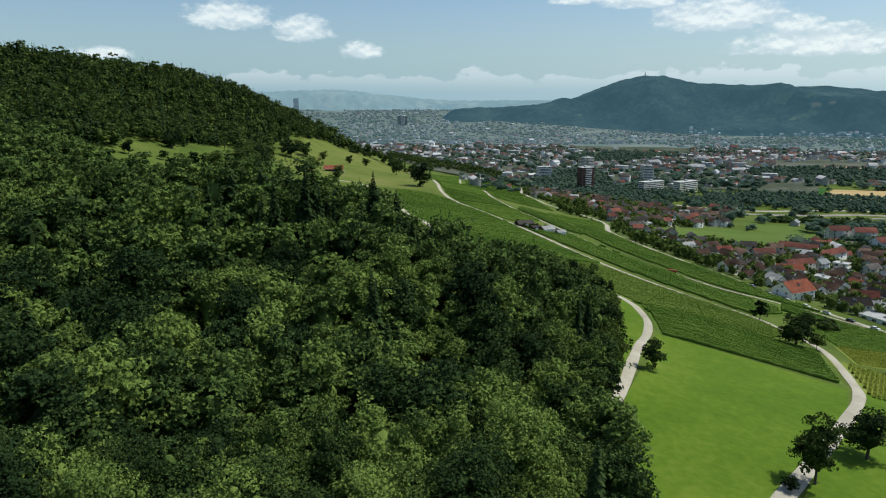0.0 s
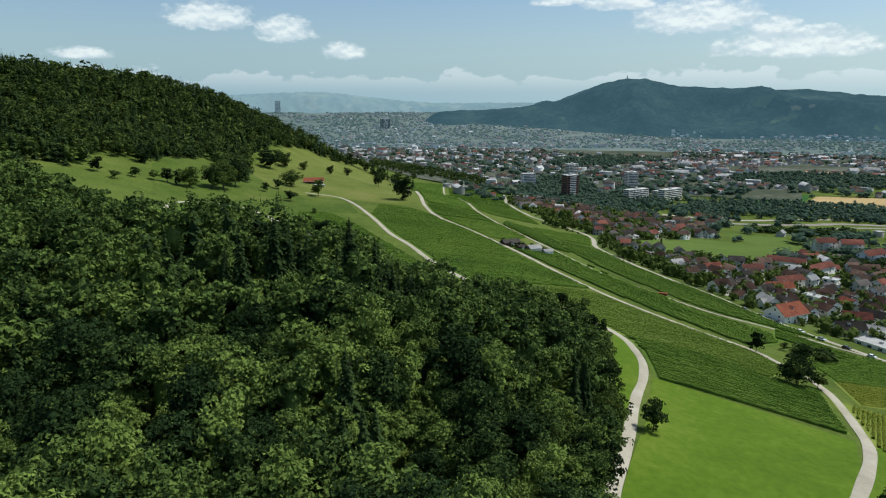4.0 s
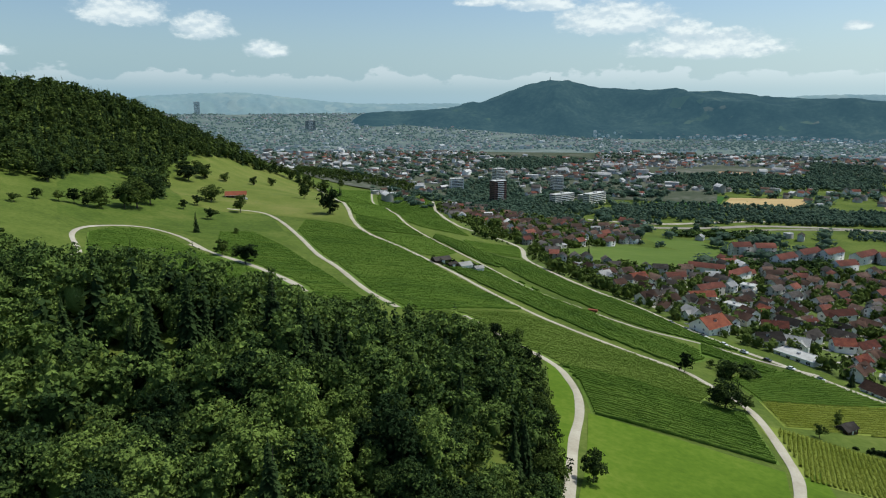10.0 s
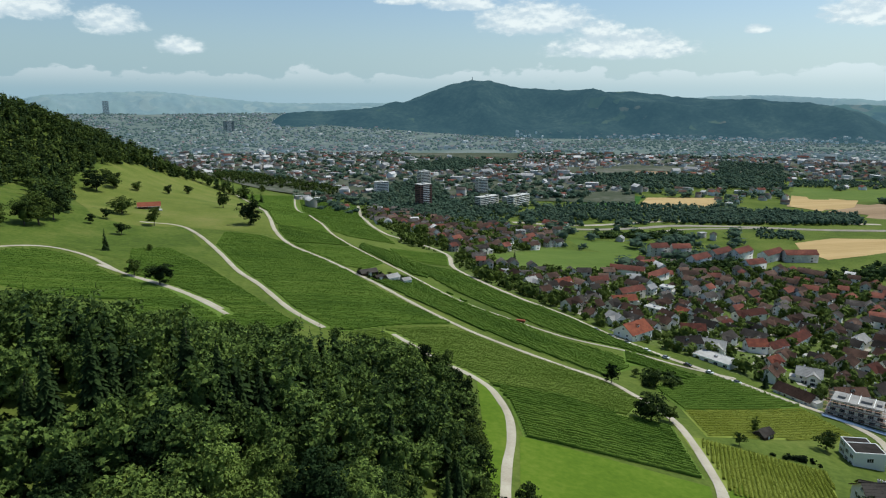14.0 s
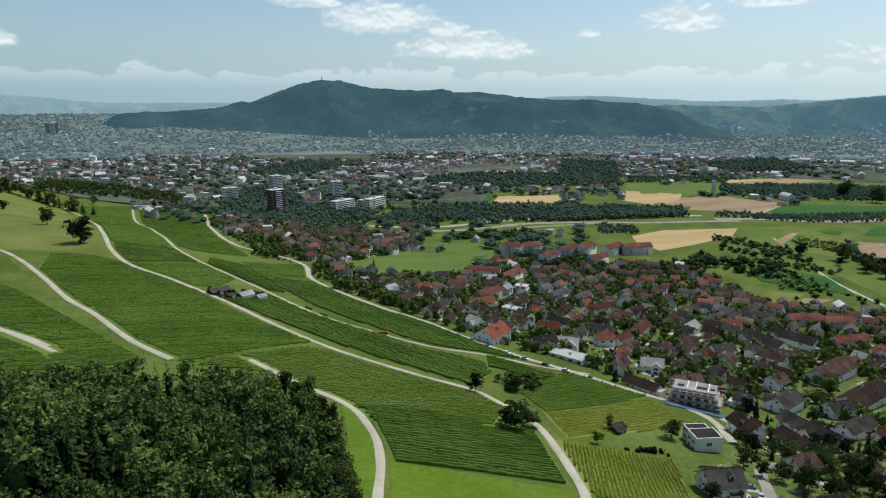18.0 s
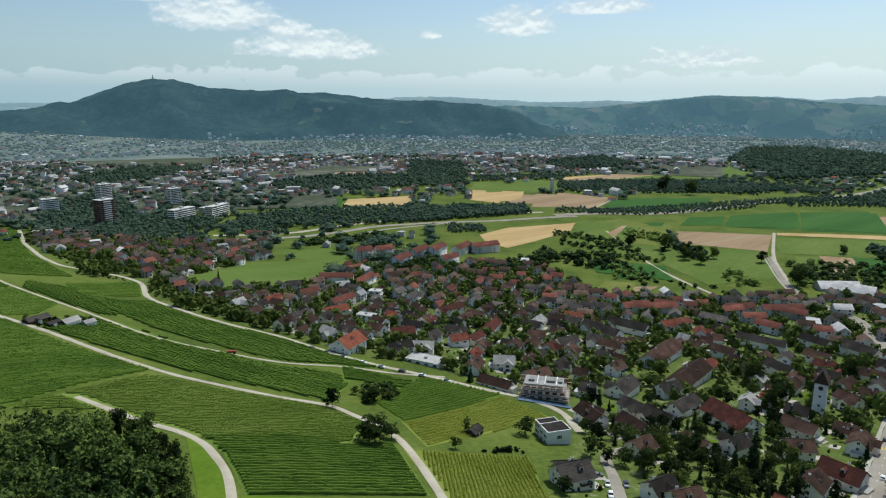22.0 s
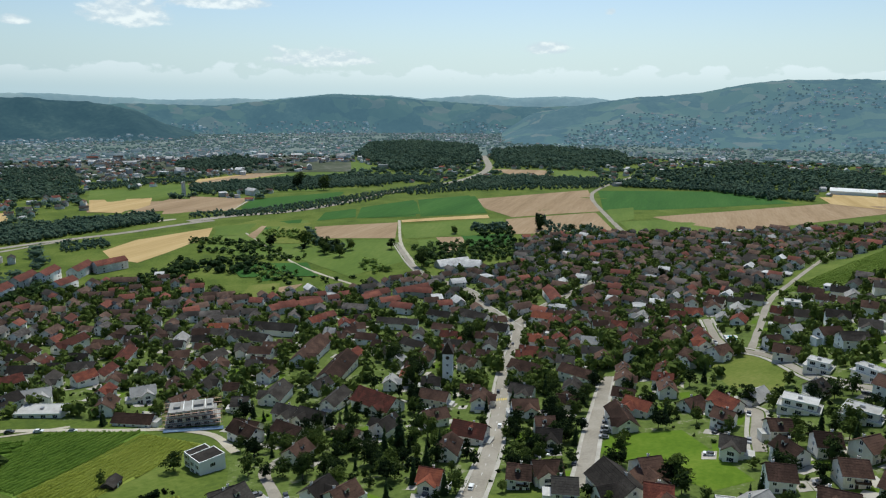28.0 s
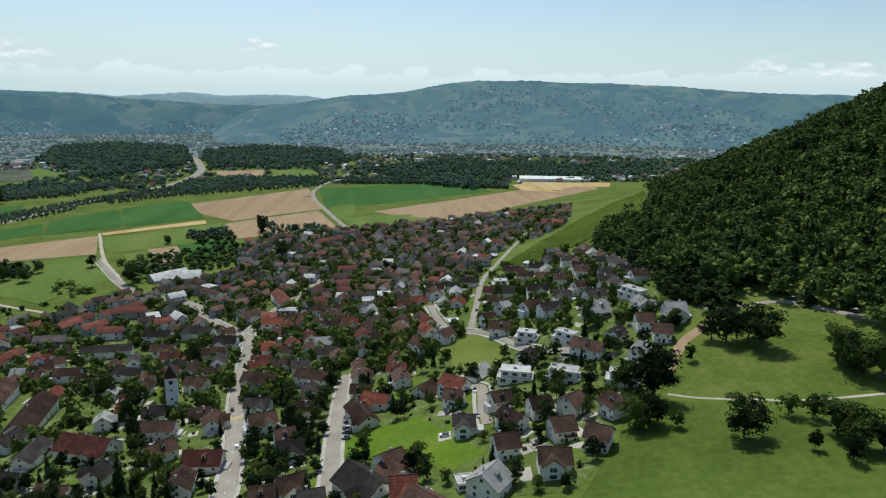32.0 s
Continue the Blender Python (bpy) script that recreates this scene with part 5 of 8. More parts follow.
vineyard("green vines in a narrow strip", [(73, 599), (91, 580), (94, 527), (103, 484), (98, 490), (86, 532), (71, 576)], -75, 2.2, M_VINE, False, 6.0)
vineyard("green vines beside a bend in the road", [(99, 594), (146, 609), (134, 557), (119, 553), (102, 566)], 17, 2.2, M_VINE, False, 6.0)
vineyard("green vines above the houses", [(96, 563), (113, 529), (133, 529), (143, 474), (159, 440), (179, 420), (186, 384), (200, 355), (209, 340), (183, 357), (159, 378), (144, 402), (132, 424), (119, 456), (109, 503)], -66, 2.0, M_VINE, False, 6.0)
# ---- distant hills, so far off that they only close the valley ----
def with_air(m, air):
    """Paints distance haze onto a far surface as even emission in the colour air."""
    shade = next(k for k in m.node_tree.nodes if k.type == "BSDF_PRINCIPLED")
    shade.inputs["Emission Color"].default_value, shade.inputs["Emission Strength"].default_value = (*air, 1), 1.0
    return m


def hill_material(name, woods, open_land, share, air):
    """Woods with mottled crowns, and an irregular patchwork of fields over a share of the slope; haze is emitted on
    top.
    """
    m = material(name, woods, 0.005, 0.045, 1.0, bump=1.0, bump_scale=0.05)
    n, l = m.node_tree.nodes, m.node_tree.links
    shade = next(k for k in n if k.type == "BSDF_PRINCIPLED")
    geo = next(k for k in n if k.type == "NEW_GEOMETRY")
    wooded = shade.inputs["Base Color"].links[0].from_socket
    warp = n.new("ShaderNodeTexNoise")
    warp.inputs["Scale"].default_value, warp.inputs["Detail"].default_value = 0.0034, 6
    l.new(geo.outputs["Position"], warp.inputs["Vector"])
    cells = n.new("ShaderNodeTexVoronoi")
    cells.inputs["Scale"].default_value = 0.013
    bend = n.new("ShaderNodeVectorMath")
    bend.operation = "MULTIPLY_ADD"
    bend.inputs[1].default_value = (160, 160, 160)
    l.new(warp.outputs["Color"], bend.inputs[0]), l.new(geo.outputs["Position"], bend.inputs[2])
    l.new(bend.outputs[0], cells.inputs["Vector"])
    tone = n.new("ShaderNodeSeparateColor")
    l.new(cells.outputs["Color"], tone.inputs[0])
    fields = n.new("ShaderNodeValToRGB")
    stops = fields.color_ramp.elements
    while len(stops) < len(open_land):
        stops.new(0.5)
    for i, c in enumerate(open_land):
        stops[i].position, stops[i].color = i / len(open_land), (*c, 1)
    fields.color_ramp.interpolation = "CONSTANT"
    l.new(tone.outputs[0], fields.inputs[0])
    add = n.new("ShaderNodeMath")
    add.operation = "MULTIPLY_ADD"
    l.new(tone.outputs[1], add.inputs[0])
    add.inputs[1].default_value = 0.22
    l.new(warp.outputs["Fac"], add.inputs[2])
    edge = n.new("ShaderNodeMapRange")
    edge.inputs["From Min"].default_value, edge.inputs["From Max"].default_value = 1.0 - share, 1.02 - share
    l.new(add.outputs[0], edge.inputs["Value"])
    mix = n.new("ShaderNodeMix")
    mix.data_type = "RGBA"
    l.new(edge.outputs[0], mix.inputs[0]), l.new(wooded, mix.inputs[6]), l.new(fields.outputs[0], mix.inputs[7])
    l.new(mix.outputs[2], shade.inputs["Base Color"])
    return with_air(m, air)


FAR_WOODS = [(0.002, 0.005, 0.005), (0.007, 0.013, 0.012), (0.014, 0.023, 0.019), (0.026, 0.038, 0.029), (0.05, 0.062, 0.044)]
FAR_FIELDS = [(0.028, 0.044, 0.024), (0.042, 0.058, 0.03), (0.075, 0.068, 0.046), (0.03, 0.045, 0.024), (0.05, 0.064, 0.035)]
# last colour is haze the slopes emit; M_HILL_FAR is blued in its base too
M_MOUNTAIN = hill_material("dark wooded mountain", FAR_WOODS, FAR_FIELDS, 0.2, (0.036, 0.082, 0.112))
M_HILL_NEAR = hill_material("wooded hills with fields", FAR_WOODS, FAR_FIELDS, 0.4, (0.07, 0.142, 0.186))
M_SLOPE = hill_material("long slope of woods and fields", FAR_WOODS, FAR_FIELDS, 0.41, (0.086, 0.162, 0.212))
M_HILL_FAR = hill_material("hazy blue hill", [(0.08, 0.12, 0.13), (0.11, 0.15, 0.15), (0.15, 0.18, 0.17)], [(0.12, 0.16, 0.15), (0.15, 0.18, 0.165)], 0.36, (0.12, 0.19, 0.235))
FAR_EYE = (12.0, 42.0, 171.0)


def far_hill(name, label, crest, mat, near, depth, relief=30.0):
    """A long hill: crest is (degrees clockwise from north, degrees above eye level); near and depth give its distance and breadth.
    Returns a function that gives the spot at an azimuth and a fraction of the breadth."""
    crest = np.array(crest, float)

    def surface(a_, s):
        e_ = sum(np.interp(a_ + o, crest[:, 0], crest[:, 1]) for o in (-0.3, 0, 0.3)) / 3
        d = near + depth * s
        top = max(1.0, FAR_EYE[2] + math.tan(radians(e_)) * (near + depth * 0.7))
        q = min(1.0, s / 0.7)
        up = 0.45 * math.sin(q * math.pi / 2) + 0.55 * q * q * (3 - 2 * q) if s <= 0.7 else 1 - (s - 0.7) * 1.5
        x, y = FAR_EYE[0] + math.sin(radians(a_)) * d, FAR_EYE[1] + math.cos(radians(a_)) * d
        ridges = 1.0 - 2.2 * abs(noise.noise((x * 0.0016, y * 0.0016, 5.0)))
        spur = relief * (1.4 * ridges - 0.6) + relief * 0.6 * noise.noise((x * 0.005, y * 0.005, 2.0)) + 9 * noise.noise((x * 0.02, y * 0.02, 8.0))
        return x, y, top * up + spur * (math.sin(math.pi * q) * min(1.0, top / 160) if s < 0.7 else 0.0) + 5 * noise.noise((x * 0.03, y * 0.03, 3.0)) * q - 1.5 * (s == 0)
    az, rows = np.arange(crest[0, 0], crest[-1, 0] + 0.01, 0.16), 36
    v = [surface(a_, k / (rows - 1)) for a_ in az for k in range(rows)]
    i = np.arange(len(az) - 1)[:, None] * rows + np.arange(rows - 1)[None]
    i = i.ravel()
    f = np.concatenate([np.stack([i, i + 1, i + rows + 1], 1), np.stack([i, i + rows + 1, i + rows], 1)])
    tagged(new(name, big_mesh(name, v, f, [mat], True)), label, "hill", kind="structure")
    return surface


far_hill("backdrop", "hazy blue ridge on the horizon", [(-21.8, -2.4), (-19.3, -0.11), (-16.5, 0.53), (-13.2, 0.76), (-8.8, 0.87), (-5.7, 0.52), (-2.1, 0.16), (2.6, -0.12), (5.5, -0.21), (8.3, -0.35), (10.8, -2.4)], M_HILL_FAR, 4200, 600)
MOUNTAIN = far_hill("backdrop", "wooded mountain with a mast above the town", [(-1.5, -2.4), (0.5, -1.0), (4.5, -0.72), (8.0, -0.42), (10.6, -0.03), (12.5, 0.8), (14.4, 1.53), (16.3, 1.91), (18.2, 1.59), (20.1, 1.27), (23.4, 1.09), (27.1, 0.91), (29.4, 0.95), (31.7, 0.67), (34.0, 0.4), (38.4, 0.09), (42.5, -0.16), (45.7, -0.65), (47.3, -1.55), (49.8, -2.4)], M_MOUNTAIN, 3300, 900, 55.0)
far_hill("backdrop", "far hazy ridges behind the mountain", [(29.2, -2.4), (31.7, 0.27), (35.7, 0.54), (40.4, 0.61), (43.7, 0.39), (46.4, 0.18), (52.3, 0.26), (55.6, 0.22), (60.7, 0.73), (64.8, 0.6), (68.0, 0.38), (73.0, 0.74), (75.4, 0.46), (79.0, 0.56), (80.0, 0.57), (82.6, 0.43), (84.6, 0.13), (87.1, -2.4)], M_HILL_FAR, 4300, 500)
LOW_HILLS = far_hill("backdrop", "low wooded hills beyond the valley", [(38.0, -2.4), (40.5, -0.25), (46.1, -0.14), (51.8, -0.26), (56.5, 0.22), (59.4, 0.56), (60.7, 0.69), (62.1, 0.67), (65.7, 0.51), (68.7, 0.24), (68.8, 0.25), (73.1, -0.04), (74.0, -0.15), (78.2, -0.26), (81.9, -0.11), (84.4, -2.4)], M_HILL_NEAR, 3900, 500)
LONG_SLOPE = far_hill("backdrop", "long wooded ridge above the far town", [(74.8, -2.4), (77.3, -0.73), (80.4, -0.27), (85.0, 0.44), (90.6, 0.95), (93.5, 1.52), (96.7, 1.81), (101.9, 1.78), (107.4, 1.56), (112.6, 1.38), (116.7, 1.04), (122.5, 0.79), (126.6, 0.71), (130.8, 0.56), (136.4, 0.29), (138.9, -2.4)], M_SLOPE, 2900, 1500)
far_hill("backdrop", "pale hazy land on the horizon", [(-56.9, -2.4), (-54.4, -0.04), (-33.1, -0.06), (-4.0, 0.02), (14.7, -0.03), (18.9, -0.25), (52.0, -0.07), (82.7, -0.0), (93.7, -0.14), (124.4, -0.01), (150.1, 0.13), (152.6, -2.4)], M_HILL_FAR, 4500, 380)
# ---- plan of the village ----
LANDMARK_SPOTS = [(-113, 690, 10), (214, 222, 9), (259, 266, 19), (364, 170, 9), (64, 462, 14), (184, 239, 6), (230, 1074, 14), (274, 1270, 12), (334, 1065, 20), (390, 1068, 20), (190, 1256, 14), (377, 1233, 12), (-204, 3400, 10), (-930, 4307, 10), (1034, 946, 4), (1545, -315, 10), (439, 12, 7), (137, 386, 3)]
LANDMARK = {"hut": (-113, 690), "white_house": (214, 222), "site": (259, 266), "church": (364, 170), "farm": (64, 462), "shed": (184, 239), "red_tower": (230, 1074), "white_tower": (274, 1270), "block_a": (334, 1065), "block_b": (390, 1068), "block_c": (190, 1256), "block_d": (377, 1233), "dark_tower": (-204, 3400), "tower_left": (-930, 4307), "mast": (1034, 946), "greenhouse": (1545, -315), "pool": (439, 12), "wagon": (137, 386)}
# ridge middle, ridge length, breadth, turn of the ridge, roof, storeys
MARKED = [
    (308, 189, 25, 14, -107, "red", 2),
    (305, 249, 23, 12, -168, "dark", 2),
    (279, 225, 14, 11, -95, "dark", 2),
    (277, 209, 15, 11, -98, "dark", 2),
    (306, 213, 22, 10, 1, "dark", 2),
    (283, 256, 9, 11, -67, "dark", 2),
    (259, 234, 14, 11, -88, "brown", 1),
    (390, 165, 13, 11, -106, "brown", 2),
    (276, 128, 16, 14, -92, "red", 2),
    (324, 163, 16, 10, -91, "brown", 2),
    (294, 152, 13, 10, -46, "brown", 2),
    (220, 125, 8, 10, -86, "red", 2),
    (374, 125, 19, 13, -103, "brown", 3),
    (338, 119, 13, 11, -94, "dark", 2),
    (313, 112, 13, 11, -66, "brown", 2),
    (287, 97, 8, 10, -68, "brown", 2),
    (271, 92, 11, 11, -81, "dark", 2),
    (236, 86, 10, 11, -65, "brown", 2),
    (231, 95, 9, 11, -80, "brown", 2),
    (221, 77, 8, 10, -77, "dark", 2),
    (374, 96, 22, 11, -111, "brown", 2),
    (333, 67, 10, 9, -94, "brown", 2),
    (314, 59, 12, 9, -112, "red", 2),
    (297, 65, 21, 11, -157, "brown", 2),
    (229, 60, 19, 17, -142, "dark", 1),
    (242, 51, 8, 15, -57, "brown", 1),
    (216, 47, 8, 12, -85, "red", 2),
    (205, 40, 14, 16, -136, "brown", 1),
    (210, 20, 11, 12, -37, "grey", 2),
    (295, 24, 8, 9, -114, "brown", 2),
    (262, 23, 9, 9, -94, "dark", 2),
    (281, 6, 8, 9, -74, "brown", 2),
    (256, 5, 10, 9, -143, "brown", 2),
    (235, 11, 8, 10, -81, "brown", 2),
    (264, -7, 8, 10, -79, "brown", 2),
    (240, -10, 8, 11, -80, "brown", 2),
    (260, -19, 8, 11, -49, "brown", 2),
    (217, -2, 10, 11, -95, "brown", 2),
    (228, -20, 8, 11, -121, "brown", 2),
    (251, -33, 8, 10, -156, "brown", 2),
    (426, -18, 9, 11, -49, "grey", 2),
    (387, -10, 13, 11, -102, "brown", 2),
    (368, -60, 11, 17, -72, "grey", 2),
    (334, -74, 8, 10, -94, "brown", 2),
    (315, -76, 8, 11, -109, "brown", 2),
    (336, -90, 10, 12, -94, "grey", 2),
    (299, -62, 9, 9, -150, "grey", 2),
    (446, -43, 12, 10, -91, "dark", 2),
    (413, -52, 10, 10, -99, "dark", 2),
    (575, 148, 40, 12, -157, "red", 2),
    (550, 118, 20, 12, -46, "red", 2),
    (531, 166, 19, 11, -37, "brown", 2),
    (506, 143, 15, 10, -90, "red", 2),
    (471, 169, 15, 13, -92, "dark", 2),
    (501, 197, 24, 12, -108, "dark", 2),
    (673, 100, 19, 10, -86, "red", 2),
    (691, 263, 29, 20, -84, "grey", 1),
    (846, 137, 40, 11, -47, "red", 2),
    (604, 246, 15, 11, -47, "grey", 2),
    (466, 310, 13, 10, -21, "red", 2),
    (453, 314, 12, 10, -18, "red", 2),
    (481, 356, 17, 12, -62, "red", 2),
    (502, 348, 17, 11, -59, "red", 2),
    (484, 390, 12, 10, -76, "red", 2),
    (534, 305, 20, 10, -26, "red", 2),
    (527, 283, 19, 10, -42, "red", 2),
    (563, 270, 27, 11, -82, "red", 2),
    (425, 331, 35, 13, -81, "dark", 2),
    (399, 335, 34, 12, -93, "dark", 2),
    (471, 250, 33, 11, -80, "dark", 2),
    (512, 264, 20, 11, -91, "red", 2),
    (386, 277, 38, 14, 11, "brown", 2),
    (358, 241, 40, 14, 9, "brown", 2),
    (499, 225, 20, 10, -99, "dark", 2),
    (465, 210, 17, 10, -92, "brown", 2),
    (427, 255, 16, 11, -86, "brown", 2),
    (496, 300, 22, 11, -83, "dark", 2),
    (421, 215, 21, 11, -108, "dark", 2),
    (245, 289, 22, 9, -75, "brown", 1),
    (179, 182, 12, 12, -19, "dark", 2),
    (248, 227, 16, 11, -105, "brown", 2),
    (275, 287, 16, 9, -15, "brown", 2),
    (276, 314, 12, 11, -44, "grey", 2),
    (285, 367, 14, 10, -15, "red", 2),
    (260, 396, 15, 10, -23, "red", 2),
    (299, 366, 17, 9, 15, "red", 2),
    (330, 383, 24, 10, 28, "red", 2),
    (337, 438, 25, 10, 5, "red", 2),
    (208, 381, 19, 15, 23, "red", 2),
    (251, 470, 21, 10, -2, "red", 2),
    (263, 534, 17, 10, -1, "red", 2),
    (275, 501, 26, 10, 15, "red", 2),
    (319, 584, 33, 11, -38, "red", 2),
    (334, 562, 40, 11, 30, "red", 2),
    (233, 362, 17, 11, -4, "dark", 2),
    (248, 359, 16, 11, -44, "grey", 2),
    (353, 330, 16, 10, -16, "dark", 2),
    (345, 351, 14, 10, -54, "brown", 2),
    (400, 663, 21, 13, -1, "red", 4),
    (424, 658, 21, 13, -10, "red", 4),
    (412, 608, 29, 13, 23, "red", 4),
    (453, 630, 32, 13, 22, "red", 4),
    (478, 629, 33, 13, 26, "red", 4),
    (462, 589, 24, 13, 8, "red", 3),
    (542, 617, 36, 14, -13, "red", 3),
    (514, 627, 38, 13, 24, "red", 3),
    (498, 552, 26, 11, -65, "brown", 2),
    (372, 873, 40, 13, -57, "red", 1),
    (477, 360, 26, 11, -23, "red", 2),
    (495, 344, 22, 11, -33, "red", 2),
    (544, 304, 27, 11, -31, "red", 2),
    (568, 279, 37, 11, -36, "red", 2),
    (692, 282, 40, 18, -42, "grey", 1),
    (187, 189, 12, 11, -37, "dark", 1),
    (197, 158, 10, 10, -11, "dark", 2),
    (196, 148, 11, 10, -22, "brown", 2),
    (232, 189, 11, 10, -5, "brown", 2),
]
FLATS = [
    (312, -6, 24, 13, -105, 3),
    (297, -25, 22, 13, -113, 3),
    (278, -45, 20, 11, -111, 2),
    (363, -21, 18, 11, -113, 2),
    (345, -38, 20, 10, -133, 2),
    (380, -85, 26, 11, -153, 2),
    (500, -27, 18, 12, -92, 2),
    (237, 340, 34, 15, -67, 1),
    (264, 447, 24, 13, -62, 2),
    (318, 516, 20, 14, -50, 3),
    (217, 27, 8, 7, -81, 1),
]
VILLAGE = [[(181, 595), (214, 581), (251, 568), (323, 600), (370, 643), (486, 593), (543, 528), (499, 416), (575, 336), (642, 289), (724, 219), (874, 100), (641, 33), (257, 52), (195, 137), (161, 172), (221, 215), (246, 242), (247, 294), (229, 339), (199, 392), (185, 445), (150, 502)], [(119, 984), (155, 1062), (233, 886), (347, 810), (312, 716), (202, 647), (169, 569), (222, 564), (186, 428), (178, 447), (135, 529), (153, 614), (112, 643)], [(869, 248), (938, 132), (999, -30), (1048, -221), (753, -138), (656, -48), (578, -26), (578, -75), (530, -101), (391, -102), (341, -106), (318, -85), (287, -65), (246, -36), (202, -6), (212, 49), (235, 109), (490, 166)]]
CLEARINGS = [[(196, 640), (296, 717), (368, 688), (325, 602), (256, 578), (211, 583), (180, 591)], [(338, 766), (404, 750), (401, 688), (366, 640), (330, 708)], [(399, 27), (406, 6), (368, -10), (345, -4), (331, 11), (366, 22)], [(265, 74), (287, 69), (294, 40), (240, 16), (230, 30)], [(267, 279), (274, 260), (227, 209), (183, 178), (181, 204)]]
STREETS = [
    [(127, 1095), (110, 900), (103, 708), (132, 662), (151, 615), (140, 549), (149, 498), (163, 457), (181, 422), (193, 382), (206, 346), (221, 318), (235, 288), (245, 270), (248, 246), (233, 221)],
    [(207, 107), (264, 115), (308, 124), (387, 141), (462, 152), (506, 161)],
    [(506, 161), (550, 152), (591, 140), (665, 120)],
    [(491, 159), (535, 192), (558, 212), (594, 231), (657, 309), (785, 393)],
    [(230, 73), (254, 74), (286, 76), (337, 78), (381, 80)],
    [(321, 16), (314, 10), (287, 12), (266, 13)],
    [(496, 26), (430, 18), (396, -4), (354, -19), (331, -40)],
    [(414, 4), (464, -5), (542, -19), (613, -44), (832, -122), (1055, -223)],
    [(288, -164), (308, -153), (328, -140), (334, -112), (345, -108)],
    [(254, 191), (238, 195), (219, 196), (199, 178), (176, 157)],
]
VALLEY_LINES = [smooth_line(p, 10.0) for p in (
    [(907, 108), (1136, 172), (1307, 214), (1449, 218), (1754, 168)],
    [(813, 745), (882, 714), (980, 644), (1202, 608), (1368, 559), (1570, 536), (1810, 567), (2117, 669), (2406, 771)],
    [(278, 884), (328, 861), (401, 835), (475, 832), (538, 838), (616, 814), (692, 776), (781, 742), (834, 717)],
    [(422, 782), (519, 810), (589, 804), (660, 790)],
)]
